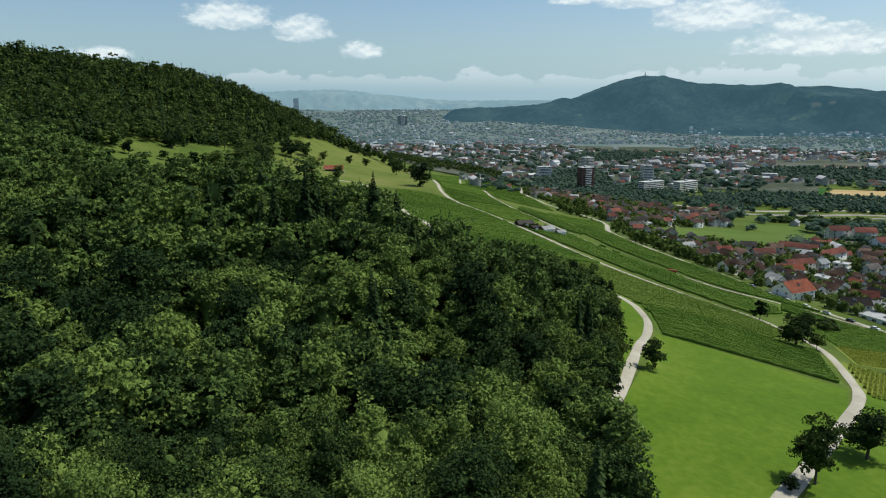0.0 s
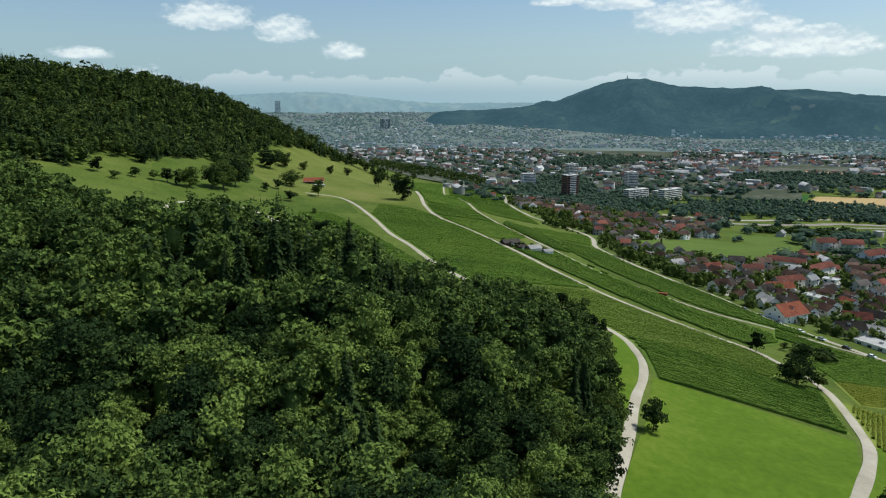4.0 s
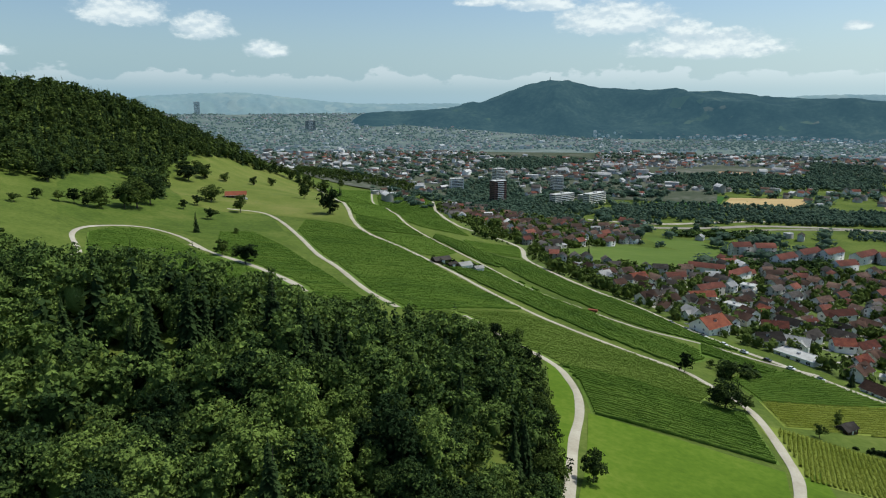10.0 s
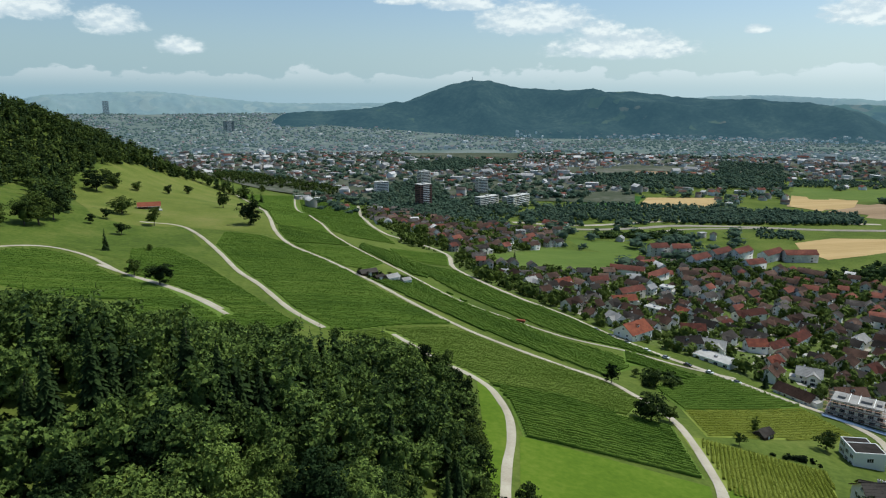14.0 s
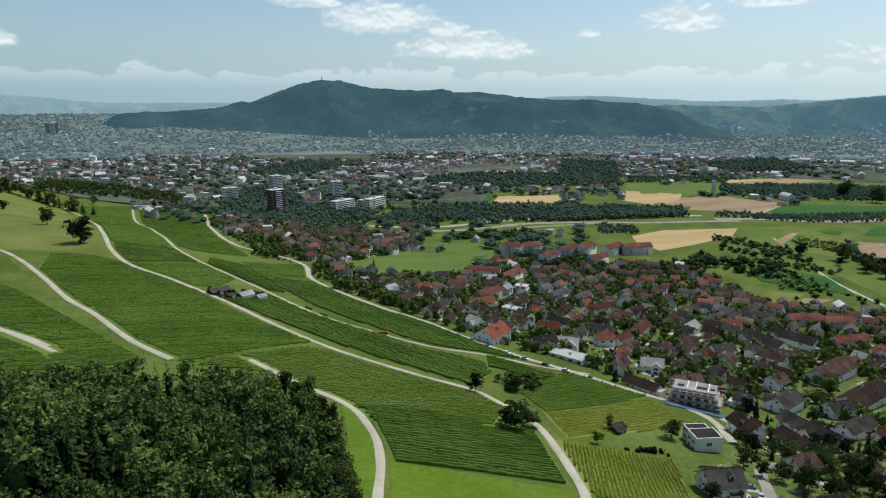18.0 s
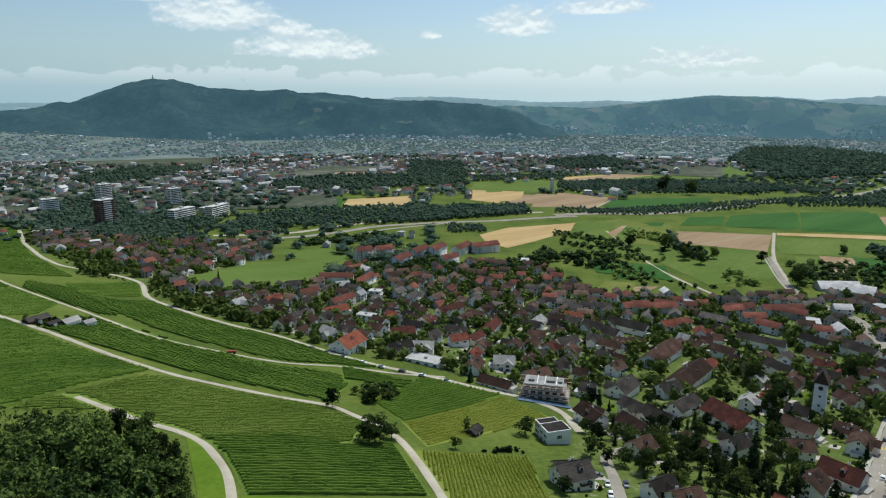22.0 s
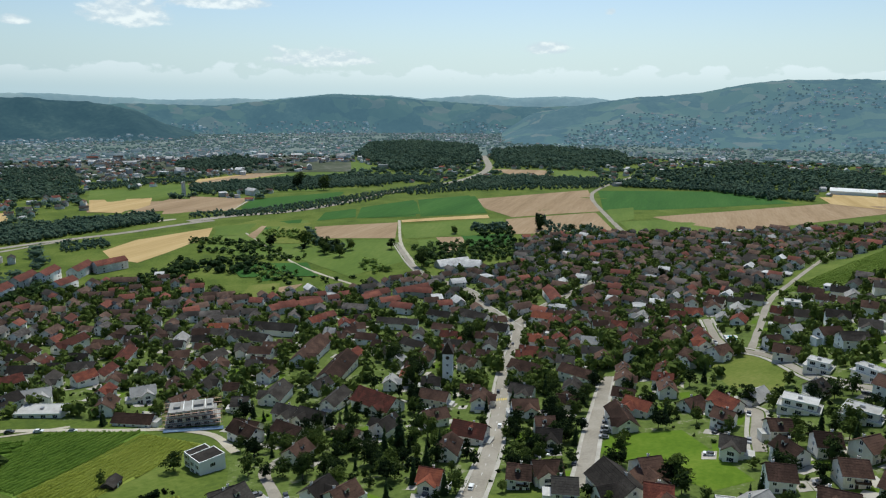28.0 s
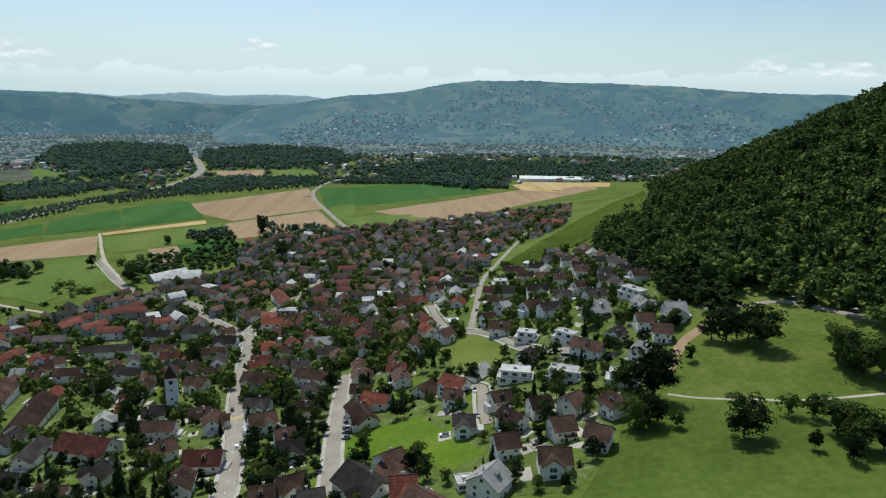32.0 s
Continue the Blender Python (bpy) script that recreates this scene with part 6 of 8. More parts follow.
OPEN_LAND = [
    [(489, 1047), (595, 1210), (651, 1121), (559, 989)],
    [(566, 997), (652, 1108), (771, 1073), (712, 986), (629, 971)],
    [(196, 640), (291, 706), (358, 682), (327, 607), (258, 582), (213, 587)],
    [(340, 764), (399, 741), (396, 685), (368, 645), (333, 713)],
    [(610, 700), (680, 716), (786, 680), (727, 640), (640, 625), (580, 617), (585, 662)],
    [(845, 548), (925, 451), (812, 405), (774, 500)],
    [(905, 438), (1018, 312), (904, 277), (814, 392)],
    [(1036, 569), (1153, 519), (985, 446), (933, 525)],
    [(1158, 513), (1250, 443), (1059, 349), (984, 438)],
    [(1196, 425), (1421, 238), (1144, 178), (1034, 301), (1096, 360)],
    [(1011, 306), (1126, 183), (970, 137), (892, 269)],
    [(1421, 217), (1512, -74), (1360, -139), (1198, 78), (1156, 174)],
    [(953, 1087), (1134, 1026), (1024, 931), (904, 1050)],
    [(898, 1043), (970, 927), (844, 908), (820, 956)],
    [(965, 920), (1055, 814), (927, 754), (853, 833)],
    [(1044, 800), (1208, 696), (1088, 654), (930, 741)],
    [(1259, 1117), (1534, 1048), (1437, 967), (1211, 1058)],
    [(1691, 1132), (1824, 978), (1691, 840), (1529, 922)],
    [(1770, 544), (1800, 405), (1622, 351), (1648, 464)],
    [(1814, 389), (1824, 282), (1637, 234), (1589, 333)],
    [(793, 672), (890, 586), (756, 494), (806, 401), (693, 339), (611, 368), (659, 454), (650, 539), (654, 589)],
    [(611, 477), (650, 441), (604, 405), (559, 440)],
    [(529, 424), (569, 396), (527, 389)],
    [(1113, 92), (1385, -212), (1456, -363), (1322, -348), (1140, -167), (999, -30), (1070, 55)],
    [(1535, -227), (1458, -414), (1363, -384), (1395, -214)],
    [(1048, 138), (1105, 55), (1000, -26), (936, 62), (971, 115)],
    [(717, 1574), (966, 1698), (1094, 1585), (908, 1460), (700, 1475)],
    [(440, 2394), (712, 2399), (801, 2220), (551, 2046), (422, 2111)],
    [(596, 2285), (800, 2162), (707, 1925), (589, 2053)],
    [(959, 1107), (1187, 1100), (1218, 951), (1138, 889), (1025, 989), (884, 1022)],
    [(879, 1023), (995, 986), (887, 892), (824, 953)],
    [(-195, 742), (-191, 903), (-172, 1017), (-129, 1084), (-66, 1116), (-6, 664), (2, 589), (-72, 606), (-114, 595), (-145, 621)],
    [(-222, 565), (-230, 698), (-205, 762), (-145, 621), (-114, 595), (-72, 606), (-45, 503), (-60, 444), (-89, 465), (-128, 489), (-163, 460), (-185, 471)],
    [(812, 373), (835, 345), (755, 316), (733, 334)],
    [(841, 344), (856, 323), (769, 295), (750, 312)],
    [(862, 321), (900, 271), (824, 242), (780, 282)],
    [(961, 597), (1018, 570), (941, 531), (889, 570)],
    [(792, 673), (848, 639), (779, 600), (742, 643)],
    [(846, 634), (893, 598), (836, 569), (781, 598)],
    [(1164, 170), (1206, 129), (1080, 118), (1038, 143)],
    [(1124, 1008), (1253, 749), (1203, 732), (1061, 955)],
    [(1034, 932), (1053, 816), (947, 799), (919, 835)],
    [(1031, 790), (1183, 710), (1157, 673), (980, 687), (955, 758)],
    [(785, 670), (865, 659), (861, 585), (764, 539), (776, 613)],
    [(978, 536), (1136, 508), (1007, 448), (943, 512)],
    [(1150, 505), (1242, 428), (1064, 352), (1003, 439)],
    [(944, 454), (1042, 344), (1010, 332), (926, 445)],
    [(1026, 1176), (1115, 1024), (1017, 936), (941, 1082)],
    [(925, 1066), (978, 996), (837, 900), (824, 953)],
    [(839, 895), (990, 941), (1043, 811), (937, 774), (879, 853)],
    [(1143, 1012), (1453, 1002), (1736, 961), (1657, 841), (1318, 884), (1191, 971)],
    [(1191, 1073), (1498, 1067), (1463, 1009), (1149, 1022)],
    [(1004, 777), (1197, 688), (1148, 674), (945, 723)],
    [(792, 681), (839, 642), (753, 604), (737, 635)],
    [(752, 596), (831, 626), (838, 622), (737, 574)],
    [(737, 573), (839, 620), (849, 607), (719, 544)],
    [(720, 543), (850, 605), (872, 570), (738, 502)],
    [(603, 512), (641, 453), (600, 396), (565, 468)],
    [(544, 441), (561, 418), (512, 389), (500, 422)],
    [(837, 356), (850, 332), (764, 292), (750, 311)],
    [(860, 329), (870, 296), (797, 260), (787, 290)],
    [(1018, 123), (1069, 53), (947, 9), (913, 64), (947, 109)],
    [(1470, -198), (1507, -318), (1292, -268), (1365, -200)],
]
MAST_AZ = 16.4
MAIN = 1
# ---- houses ----
M_PLASTER_FAR = material("plaster of distant houses", [(0.36, 0.34, 0.31), (0.56, 0.54, 0.5), (0.8, 0.79, 0.76)], 0.05, 0.5, 0.9, by_piece=1.2)
# greys held low so the far town loses contrast as in haze
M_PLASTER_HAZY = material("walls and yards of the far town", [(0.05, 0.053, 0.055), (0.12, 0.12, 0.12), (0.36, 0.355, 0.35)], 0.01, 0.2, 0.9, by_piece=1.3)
M_SOLAR = material("dark blue solar panel", [(0.012, 0.016, 0.03), (0.02, 0.026, 0.045)], 0.4, 1.0, 0.15)


def window_mesh(w=1.1, h=1.25, lights=2):
    """A window that faces -y: one casing with its glass set back between the bars."""
    s = Solid()
    bars = [(-w / 2 + w * k / lights - 0.03, -w / 2 + w * k / lights + 0.03) for k in range(1, lights)]
    xs = [-w / 2 - 0.1, -w / 2] + [v for b in bars for v in b] + [w / 2, w / 2 + 0.1]
    zs = [-h / 2 - 0.1, -h / 2, h / 2, h / 2 + 0.1]
    for i in range(len(xs) - 1):
        for k in range(3):
            a, b, c, d = xs[i], xs[i + 1], zs[k], zs[k + 1]
            if k == 1 and i % 2 == 1:
                s.face([(a, -0.01, c), (b, -0.01, c), (b, -0.01, d), (a, -0.01, d)], M_GLASS)
                for q in ([(a, c), (b, c)], [(b, c), (b, d)], [(b, d), (a, d)], [(a, d), (a, c)]):
                    s.face([(q[0][0], -0.07, q[0][1]), (q[1][0], -0.07, q[1][1]), (q[1][0], -0.01, q[1][1]), (q[0][0], -0.01, q[0][1])], M_FRAME)
            else:
                s.face([(a, -0.07, c), (b, -0.07, c), (b, -0.07, d), (a, -0.07, d)], M_FRAME)
    x0, x1, z0, z1 = xs[0], xs[-1], zs[0], zs[-1]
    for q in ([(x0, z0), (x1, z0)], [(x1, z0), (x1, z1)], [(x1, z1), (x0, z1)], [(x0, z1), (x0, z0)]):
        s.face([(q[0][0], -0.07, q[0][1]), (q[0][0], 0.05, q[0][1]), (q[1][0], 0.05, q[1][1]), (q[1][0], -0.07, q[1][1])], M_FRAME)
    return s.mesh("window", True)


WINDOW, WIDE_WINDOW = window_mesh(), window_mesh(2.2, 1.5, 3)
door = Solid()
door.box((-0.62, -0.06, 0), (0.62, 0.05, 2.2), M_FRAME)
door.box((-0.5, -0.1, 0), (0.5, -0.04, 2.08), M_DARK)
DOOR = door.mesh("door")
sky_window = Solid()
sky_window.box((-0.45, -0.6, 0.02), (0.45, 0.6, 0.14), M_METAL)
sky_window.box((-0.36, -0.5, 0.13), (0.36, 0.5, 0.17), M_GLASS)
SKYLIGHT = sky_window.mesh("skylight")


def chimney_mesh():
    s = Solid()
    s.box((-0.35, -0.3, -1.2), (0.35, 0.3, 1.0), M_PLASTER)
    s.box((-0.45, -0.4, 1.0), (0.45, 0.4, 1.14), M_CONCRETE)
    s.box((-0.2, -0.18, 1.14), (0.2, 0.18, 1.3), M_DARK)
    return s.mesh("chimney")


CHIMNEY = chimney_mesh()


def dormer_mesh(roof):
    s = Solid()
    s.box((-0.8, -0.2, -0.5), (0.8, 2.0, 0.95), M_PLASTER)
    s.box((-0.55, -0.25, -0.2), (0.55, -0.18, 0.75), M_GLASS)
    s.face([(-1.05, -0.45, 0.85), (0, -0.45, 1.6), (0, 2.9, 1.6), (-1.05, 2.2, 0.85)], roof)
    s.face([(1.05, -0.45, 0.85), (1.05, 2.2, 0.85), (0, 2.9, 1.6), (0, -0.45, 1.6)], roof)
    s.face([(-0.8, -0.2, 0.9), (0.8, -0.2, 0.9), (0, -0.2, 1.5)], M_PLASTER)
    return s.mesh("dormer")


def house_parts(length, width, storeys, roof, rich, seed):
    """A gabled house, ridge along x. Returns its parts as (name, mesh, pose)."""
    rng = random.Random(seed)
    eave = 2.6 * storeys
    rise = width * 0.5 * (0.7 if storeys < 3 else 0.6)
    top = eave + rise
    hl, hw = length / 2, width / 2
    out = []
    walls, tiles = Solid(), Solid()
    slope, over, ends, th = rise / hw, 0.8, 0.7, 0.2
    courses = 7 if rich else 1

    def gable(half, breadth, crest, foot, at):
        """One gabled body, ridge along its own x, set by the matrix at."""
        s, n = crest - foot, breadth
        section = [(-n, -3.0), (n, -3.0), (n, foot), (0, crest - 0.12), (-n, foot)]
        a = len(walls.v)
        for x in (-half, half):
            walls.v += [tuple(at @ Vector((x, y, z))) for y, z in section]
        k = walls.slot(M_PLASTER)
        walls.f += [tuple(a + i for i in reversed(range(5))), tuple(a + 5 + i for i in range(5))] + [(a + i, a + (i + 1) % 5, a + 5 + (i + 1) % 5, a + 5 + i) for i in range(5)]
        walls.w += [k] * 7

        def put(q, mat):
            tiles.face([at @ Vector(p) for p in q], mat)
        pitch, X = s / n, half + ends
        for side in (-1, 1):
            for c in range(courses):
                y0, y1 = (n + over) * (1 - c / courses), (n + over) * (1 - (c + 1) / courses)
                z0, z1 = crest - y0 * pitch, crest - y1 * pitch
                lift = 0.05 if rich else 0.0
                q = [(-X, side * y0, z0 + lift), (X, side * y0, z0 + lift), (X, side * y1, z1), (-X, side * y1, z1)]
                put(q if side < 0 else q[::-1], ROOFS[roof])
                if rich:
                    e = [(-X, side * y0, z0), (X, side * y0, z0), q[1], q[0]]
                    put(e if side < 0 else e[::-1], ROOFS[roof])
            y = n + over
            low = [(-X, side * y, crest - y * pitch - th), (X, side * y, crest - y * pitch - th), (X, 0, crest - th), (-X, 0, crest - th)]
            put(low[::-1] if side < 0 else low, M_DARK)
            put([low[0], low[1], (X, side * y, crest - y * pitch), (-X, side * y, crest - y * pitch)], M_FRAME)
            for x in (-X, X):
                put([(x, side * y, crest - y * pitch - th), (x, 0, crest - th), (x, 0, crest), (x, side * y, crest - y * pitch)], M_DARK)

    gable(hl, hw, top, eave, pose(0, 0, 0))
    wing = None
    if rng.random() < (0.5 if length > 9 else 0.25):
        wide, reach, wx = rng.uniform(0.28, 0.36) * width, rng.uniform(1.6, 3.4), rng.choice((-1, 1)) * (hl - 0.4 * width - 0.4)
        wing = (wide, reach, wx)
        gable((hw + reach) / 2, wide, eave + wide * slope, eave, pose(wx, -(hw + reach) / 2, 0, 0, 0, 90))
    if rng.random() < 0.4:
        # a low flat-roofed annex or garage at one end
        e, g = rng.choice((-1, 1)), rng.uniform(2.6, 3.6)
        x0, x1 = sorted((e * hl, e * (hl + g)))
        walls.box((x0, -hw * 0.7, -3.0), (x1, hw * 0.45, 2.5), M_PLASTER)
        tiles.box((x0 - 0.15, -hw * 0.7 - 0.15, 2.5), (x1 + 0.15, hw * 0.45 + 0.15, 2.68), ROOFS["flat"])
    if rich:
        walls.box((-hl - 0.06, -hw - 0.06, -3.0), (hl + 0.06, hw + 0.06, 0.35), M_CONCRETE)
    out.append(("wall", walls.mesh("wall"), pose(0, 0, 0)))
    out.append(("roof", tiles.mesh("roof", True), pose(0, 0, 0)))
    if rich:
        s = Solid()
        s.box((-hl - ends, -0.14, top - 0.06), (hl + ends, 0.14, top + 0.07), ROOFS[roof])
        out.append(("ridge_cap", s.mesh("ridge_cap"), pose(0, 0, 0)))
    cx = rng.uniform(-0.3, 0.3) * length
    out.append(("chimney", CHIMNEY, pose(cx, width * 0.1, top - width * 0.1 * slope + 0.1)))
    if rich:
        out.append(("door", DOOR, pose(rng.uniform(-0.2, 0.2) * length, -hw, 0)))
        for k in range(storeys):
            for x in ((-0.3, 0.3) if length < 13 else (-0.36, 0.02, 0.36)):
                if not wing or abs(x * length - wing[2]) > wing[0] + 1:
                    out.append(("window", WINDOW, pose(x * length + 0.9 * (k == 0), -hw, 1.3 + 2.3 * k)))
            for e in (-1, 1):
                for y in ((0.0,) if width < 10 else (-0.22, 0.22)):
                    out.append(("window", WINDOW, pose(e * hl, y * width, 1.3 + 2.3 * k, 0, 0, 90 * e)))
            if wing:
                out.append(("window", WIDE_WINDOW, pose(wing[2], -hw - wing[1], 1.3 + 2.3 * k)))
        for e in (-1, 1):
            out.append(("window", WINDOW, pose(e * hl, 0, eave + rise * 0.38, 0, 0, 90 * e)))
        if rng.random() < 0.16:
            panels, y = Solid(), hw * 0.52
            panels.box((-1.8, -1.5, 0.1), (1.8, 1.5, 0.2), M_SOLAR)
            for q in (-0.6, 0.6):
                panels.box((q - 0.02, -1.5, 0.2), (q + 0.02, 1.5, 0.215), M_METAL)
            out.append(("solar_panel", panels.mesh("solar_panel"), pose(0.1 * length, y, top - y * slope, -math.degrees(math.atan(slope)))))
        if rng.random() < 0.55 and not wing:
            out.append(("dormer", dormer_mesh(ROOFS[roof]), pose(rng.uniform(-0.15, 0.15) * length, -hw * 0.55, top - hw * 0.55 * slope + 0.1)))
        y = hw * 0.5
        for k in range(rng.choice((0, 1, 2))):
            out.append(("skylight", SKYLIGHT, pose(rng.uniform(-0.35, 0.35) * length, y, top - y * slope, -math.degrees(math.atan(slope)))))
        if rng.random() < 0.6 and storeys > 1 and not wing:
            s = Solid()
            s.box((-2.2, -1.3, -0.1), (2.2, 0, 0.06), M_CONCRETE)
            s.box((-2.2, -1.3, 0.06), (2.2, -1.22, 1.0), M_DARK)
            s.box((-2.2, -1.22, 0.06), (-2.12, 0, 1.0), M_DARK)
            s.box((2.12, -1.22, 0.06), (2.2, 0, 1.0), M_DARK)
            out.append(("balcony", s.mesh("balcony"), pose(length * 0.18, -hw, 2.7)))
    else:
        for e in (-1, 1):
            out.append(("window", WIDE_WINDOW, pose(e * hl, 0, eave - 1.1, 0, 0, 90 * e)))
            out.append(("window", WIDE_WINDOW, pose(e * 0.25 * length, -hw, 1.3 + 2.3 * (storeys - 1))))
    return out


WORDS = {"red": "bright red clay tile roof", "brown": "weathered brown tile roof", "dark": "dark grey-brown tile roof", "grey": "pale grey roof", "flat": "flat gravel roof"}
made_houses = {}


def house(x, y, length, width, turn, roof, storeys, rich, seed):
    length = min((8, 10, 12, 15, 19, 25, 32, 40), key=lambda v: abs(v - length))
    width = min((8, 9, 11, 14, 18), key=lambda v: abs(v - width))
    key = (length, width, storeys, roof, rich, seed % 5)
    z = float(on_ground(x, y))
    m = pose(x, y, z + 0.3, 0, 0, turn)
    if key in made_houses:
        return copy_thing(made_houses[key], m)
    ob = new("house")
    ob.matrix_basis = m
    for name, me, at in house_parts(length, width, storeys, roof, rich, sum(map(ord, str(key)))):
        part(name, me, ob, m=at)
    kind = "low barn" if storeys == 1 and length > 14 else "apartment house" if storeys > 2 else "village house"
    tagged(ob, "pale plastered " + kind + " with " + WORDS[roof], "house", "village houses")
    made_houses[key] = ob
    return ob


def flat_house(x, y, length, depth, turn, storeys):
    """A white modern block of stepped flat-roofed storeys."""
    ob = new("modern_house")
    ob.matrix_basis = pose(x, y, float(on_ground(x, y)) + 0.2, 0, 0, turn)
    for k in range(storeys):
        s, hl, hd, z = Solid(), length / 2 - 1.4 * k, depth / 2 - 0.9 * k, 3.0 * k
        s.box((-hl, -hd, z - 3.0 * (k == 0)), (hl, hd, z + 2.7), M_PLASTER)
        part("storey", s.mesh("storey"), ob)
        s = Solid()
        X, Y, t = hl + 0.4, hd + 0.45, 0.25
        ring = [(-X, -Y), (X, -Y), (X, Y), (-X, Y)]
        core = [(-X + t, -Y + t), (X - t, -Y + t), (X - t, Y - t), (-X + t, Y - t)]
        s.face([(*p, z + 2.7) for p in ring[::-1]], M_FRAME)
        s.face([(*p, z + 2.98) for p in core], ROOFS["flat"])
        for i in range(4):
            a, b, c, d = ring[i], ring[(i + 1) % 4], core[(i + 1) % 4], core[i]
            s.face([(*a, z + 2.7), (*b, z + 2.7), (*b, z + 3.2), (*a, z + 3.2)], M_FRAME)
            s.face([(*a, z + 3.2), (*b, z + 3.2), (*c, z + 3.2), (*d, z + 3.2)], M_CONCRETE)
            s.face([(*d, z + 3.2), (*c, z + 3.2), (*c, z + 2.98), (*d, z + 2.98)], M_CONCRETE)
        part("roof_slab", s.mesh("roof_slab", True), ob)
        n = max(2, int(length / 5))
        for i in range(n):
            part("window", WIDE_WINDOW, ob, m=pose(-hl + (i + 0.5) * 2 * hl / n, -hd, z + 1.4))
            part("window", WIDE_WINDOW, ob, m=pose(-hl + (i + 0.5) * 2 * hl / n, hd, z + 1.4, 0, 0, 180))
    s = Solid()
    s.box((-1.0, -0.8, 3.0 * storeys - 0.2), (0.6, 0.6, 3.0 * storeys + 1.0), M_METAL)
    part("roof_vent", s.mesh("roof_vent"), ob)
    return tagged(ob, "white modern house with stepped flat roofs", "house", "modern houses")


def far_houses(name, label, spots, windows=True, mats=None):
    """Many distant houses in one mesh: x, y, length, width, turn, roof, eave height."""
    v, f, w, n = [], [], [], 0
    mats = mats or FAR_HOUSE_MATS
    slot = {"red": 1, "brown": 2, "dark": 3, "grey": 4, "flat": 4}
    for x, y, length, width, turn, roof, eave, *level in spots:
        hl, hw = length / 2, width / 2
        rise = 0.35 if roof == "flat" else width * 0.34
        z = level[0] if level else float(on_ground(x, y))
        c, s = math.cos(radians(turn)), math.sin(radians(turn))
        pts = [(-hl, -hw, -2), (hl, -hw, -2), (hl, hw, -2), (-hl, hw, -2), (-hl, -hw, eave), (hl, -hw, eave), (hl, hw, eave), (-hl, hw, eave)]
        o = 0.6
        pts += [(-hl, 0, eave + rise), (hl, 0, eave + rise)]
        fs = [(0, 1, 5), (0, 5, 4), (1, 2, 6), (1, 6, 5), (2, 3, 7), (2, 7, 6), (3, 0, 4), (3, 4, 7), (4, 8, 7), (5, 6, 9)]
        ws = [0] * 10
        k = len(pts)
        drop = rise / hw * o
        pts += [(-hl - o, -hw - o, eave - drop + 0.15), (hl + o, -hw - o, eave - drop + 0.15), (hl + o, 0, eave + rise + 0.15), (-hl - o, 0, eave + rise + 0.15), (hl + o, hw + o, eave - drop + 0.15), (-hl - o, hw + o, eave - drop + 0.15)]
        fs += [(k, k + 1, k + 2), (k, k + 2, k + 3), (k + 3, k + 2, k + 4), (k + 3, k + 4, k + 5)]
        ws += [slot[roof]] * 4
        if windows:
            for q in range(int(max(1, eave // 2.9))):
                for e in (-1, 1):
                    for u in (-0.3, 0.3):
                        k = len(pts)
                        zz = 1.0 + 2.9 * q
                        pts += [(u * length - 0.8, e * (hw + 0.04), zz), (u * length + 0.8, e * (hw + 0.04), zz), (u * length + 0.8, e * (hw + 0.04), zz + 1.4), (u * length - 0.8, e * (hw + 0.04), zz + 1.4)]
                        fs += [(k, k + 1, k + 2), (k, k + 2, k + 3)]
                        k = len(pts)
                        pts += [(e * (hl + 0.04), u * width - 0.6, zz), (e * (hl + 0.04), u * width + 0.6, zz), (e * (hl + 0.04), u * width + 0.6, zz + 1.4), (e * (hl + 0.04), u * width - 0.6, zz + 1.4)]
                        fs += [(k, k + 1, k + 2), (k, k + 2, k + 3)]
                        ws += [5] * 4
        p = np.array(pts)
        v.append(np.stack([p[:, 0] * c - p[:, 1] * s + x, p[:, 0] * s + p[:, 1] * c + y, p[:, 2] + z], 1))
        f.append(np.array(fs) + n)
        w += ws
        n += len(pts)
    me = big_mesh(name, np.concatenate(v), np.concatenate(f), mats)
    me.polygons.foreach_set("material_index", np.array(w, np.int32))
    return tagged(new(name, me), label, "houses", kind="stuff")


ROOFS_FAR = {
    "red": material("distant red tiles", [(0.075, 0.034, 0.027), (0.12, 0.046, 0.035), (0.2, 0.078, 0.055)], 0.1, 0.8, 0.9, by_piece=0.7),
    "brown": material("distant brown tiles", [(0.034, 0.023, 0.018), (0.068, 0.043, 0.034), (0.14, 0.092, 0.07)], 0.1, 0.8, 0.9, by_piece=0.8),
    "dark": material("distant dark roofing", [(0.025, 0.022, 0.02), (0.052, 0.046, 0.042), (0.12, 0.107, 0.098)], 0.1, 0.8, 0.9, by_piece=0.8),
    "grey": material("distant pale roofing", [(0.22, 0.22, 0.22), (0.34, 0.335, 0.33), (0.52, 0.51, 0.5)], 0.1, 0.8, 0.9, by_piece=1.0),
}
FAR_HOUSE_MATS = [M_PLASTER_FAR, ROOFS_FAR["red"], ROOFS_FAR["brown"], ROOFS_FAR["dark"], ROOFS_FAR["grey"], M_GLASS]
ROAD_LINES = [smooth_line(p, 5.0) for p in STREETS]


def street_turn(x, y):
    """Houses line up with the nearest street."""
    best = min(ROAD_LINES, key=lambda r: float(np.hypot(r[:, 0] - x, r[:, 1] - y).min()))
    k = min(len(best) - 2, int(np.hypot(best[:, 0] - x, best[:, 1] - y).argmin()))
    d = best[k + 1] - best[k]
    return math.degrees(math.atan2(d[1], d[0]))


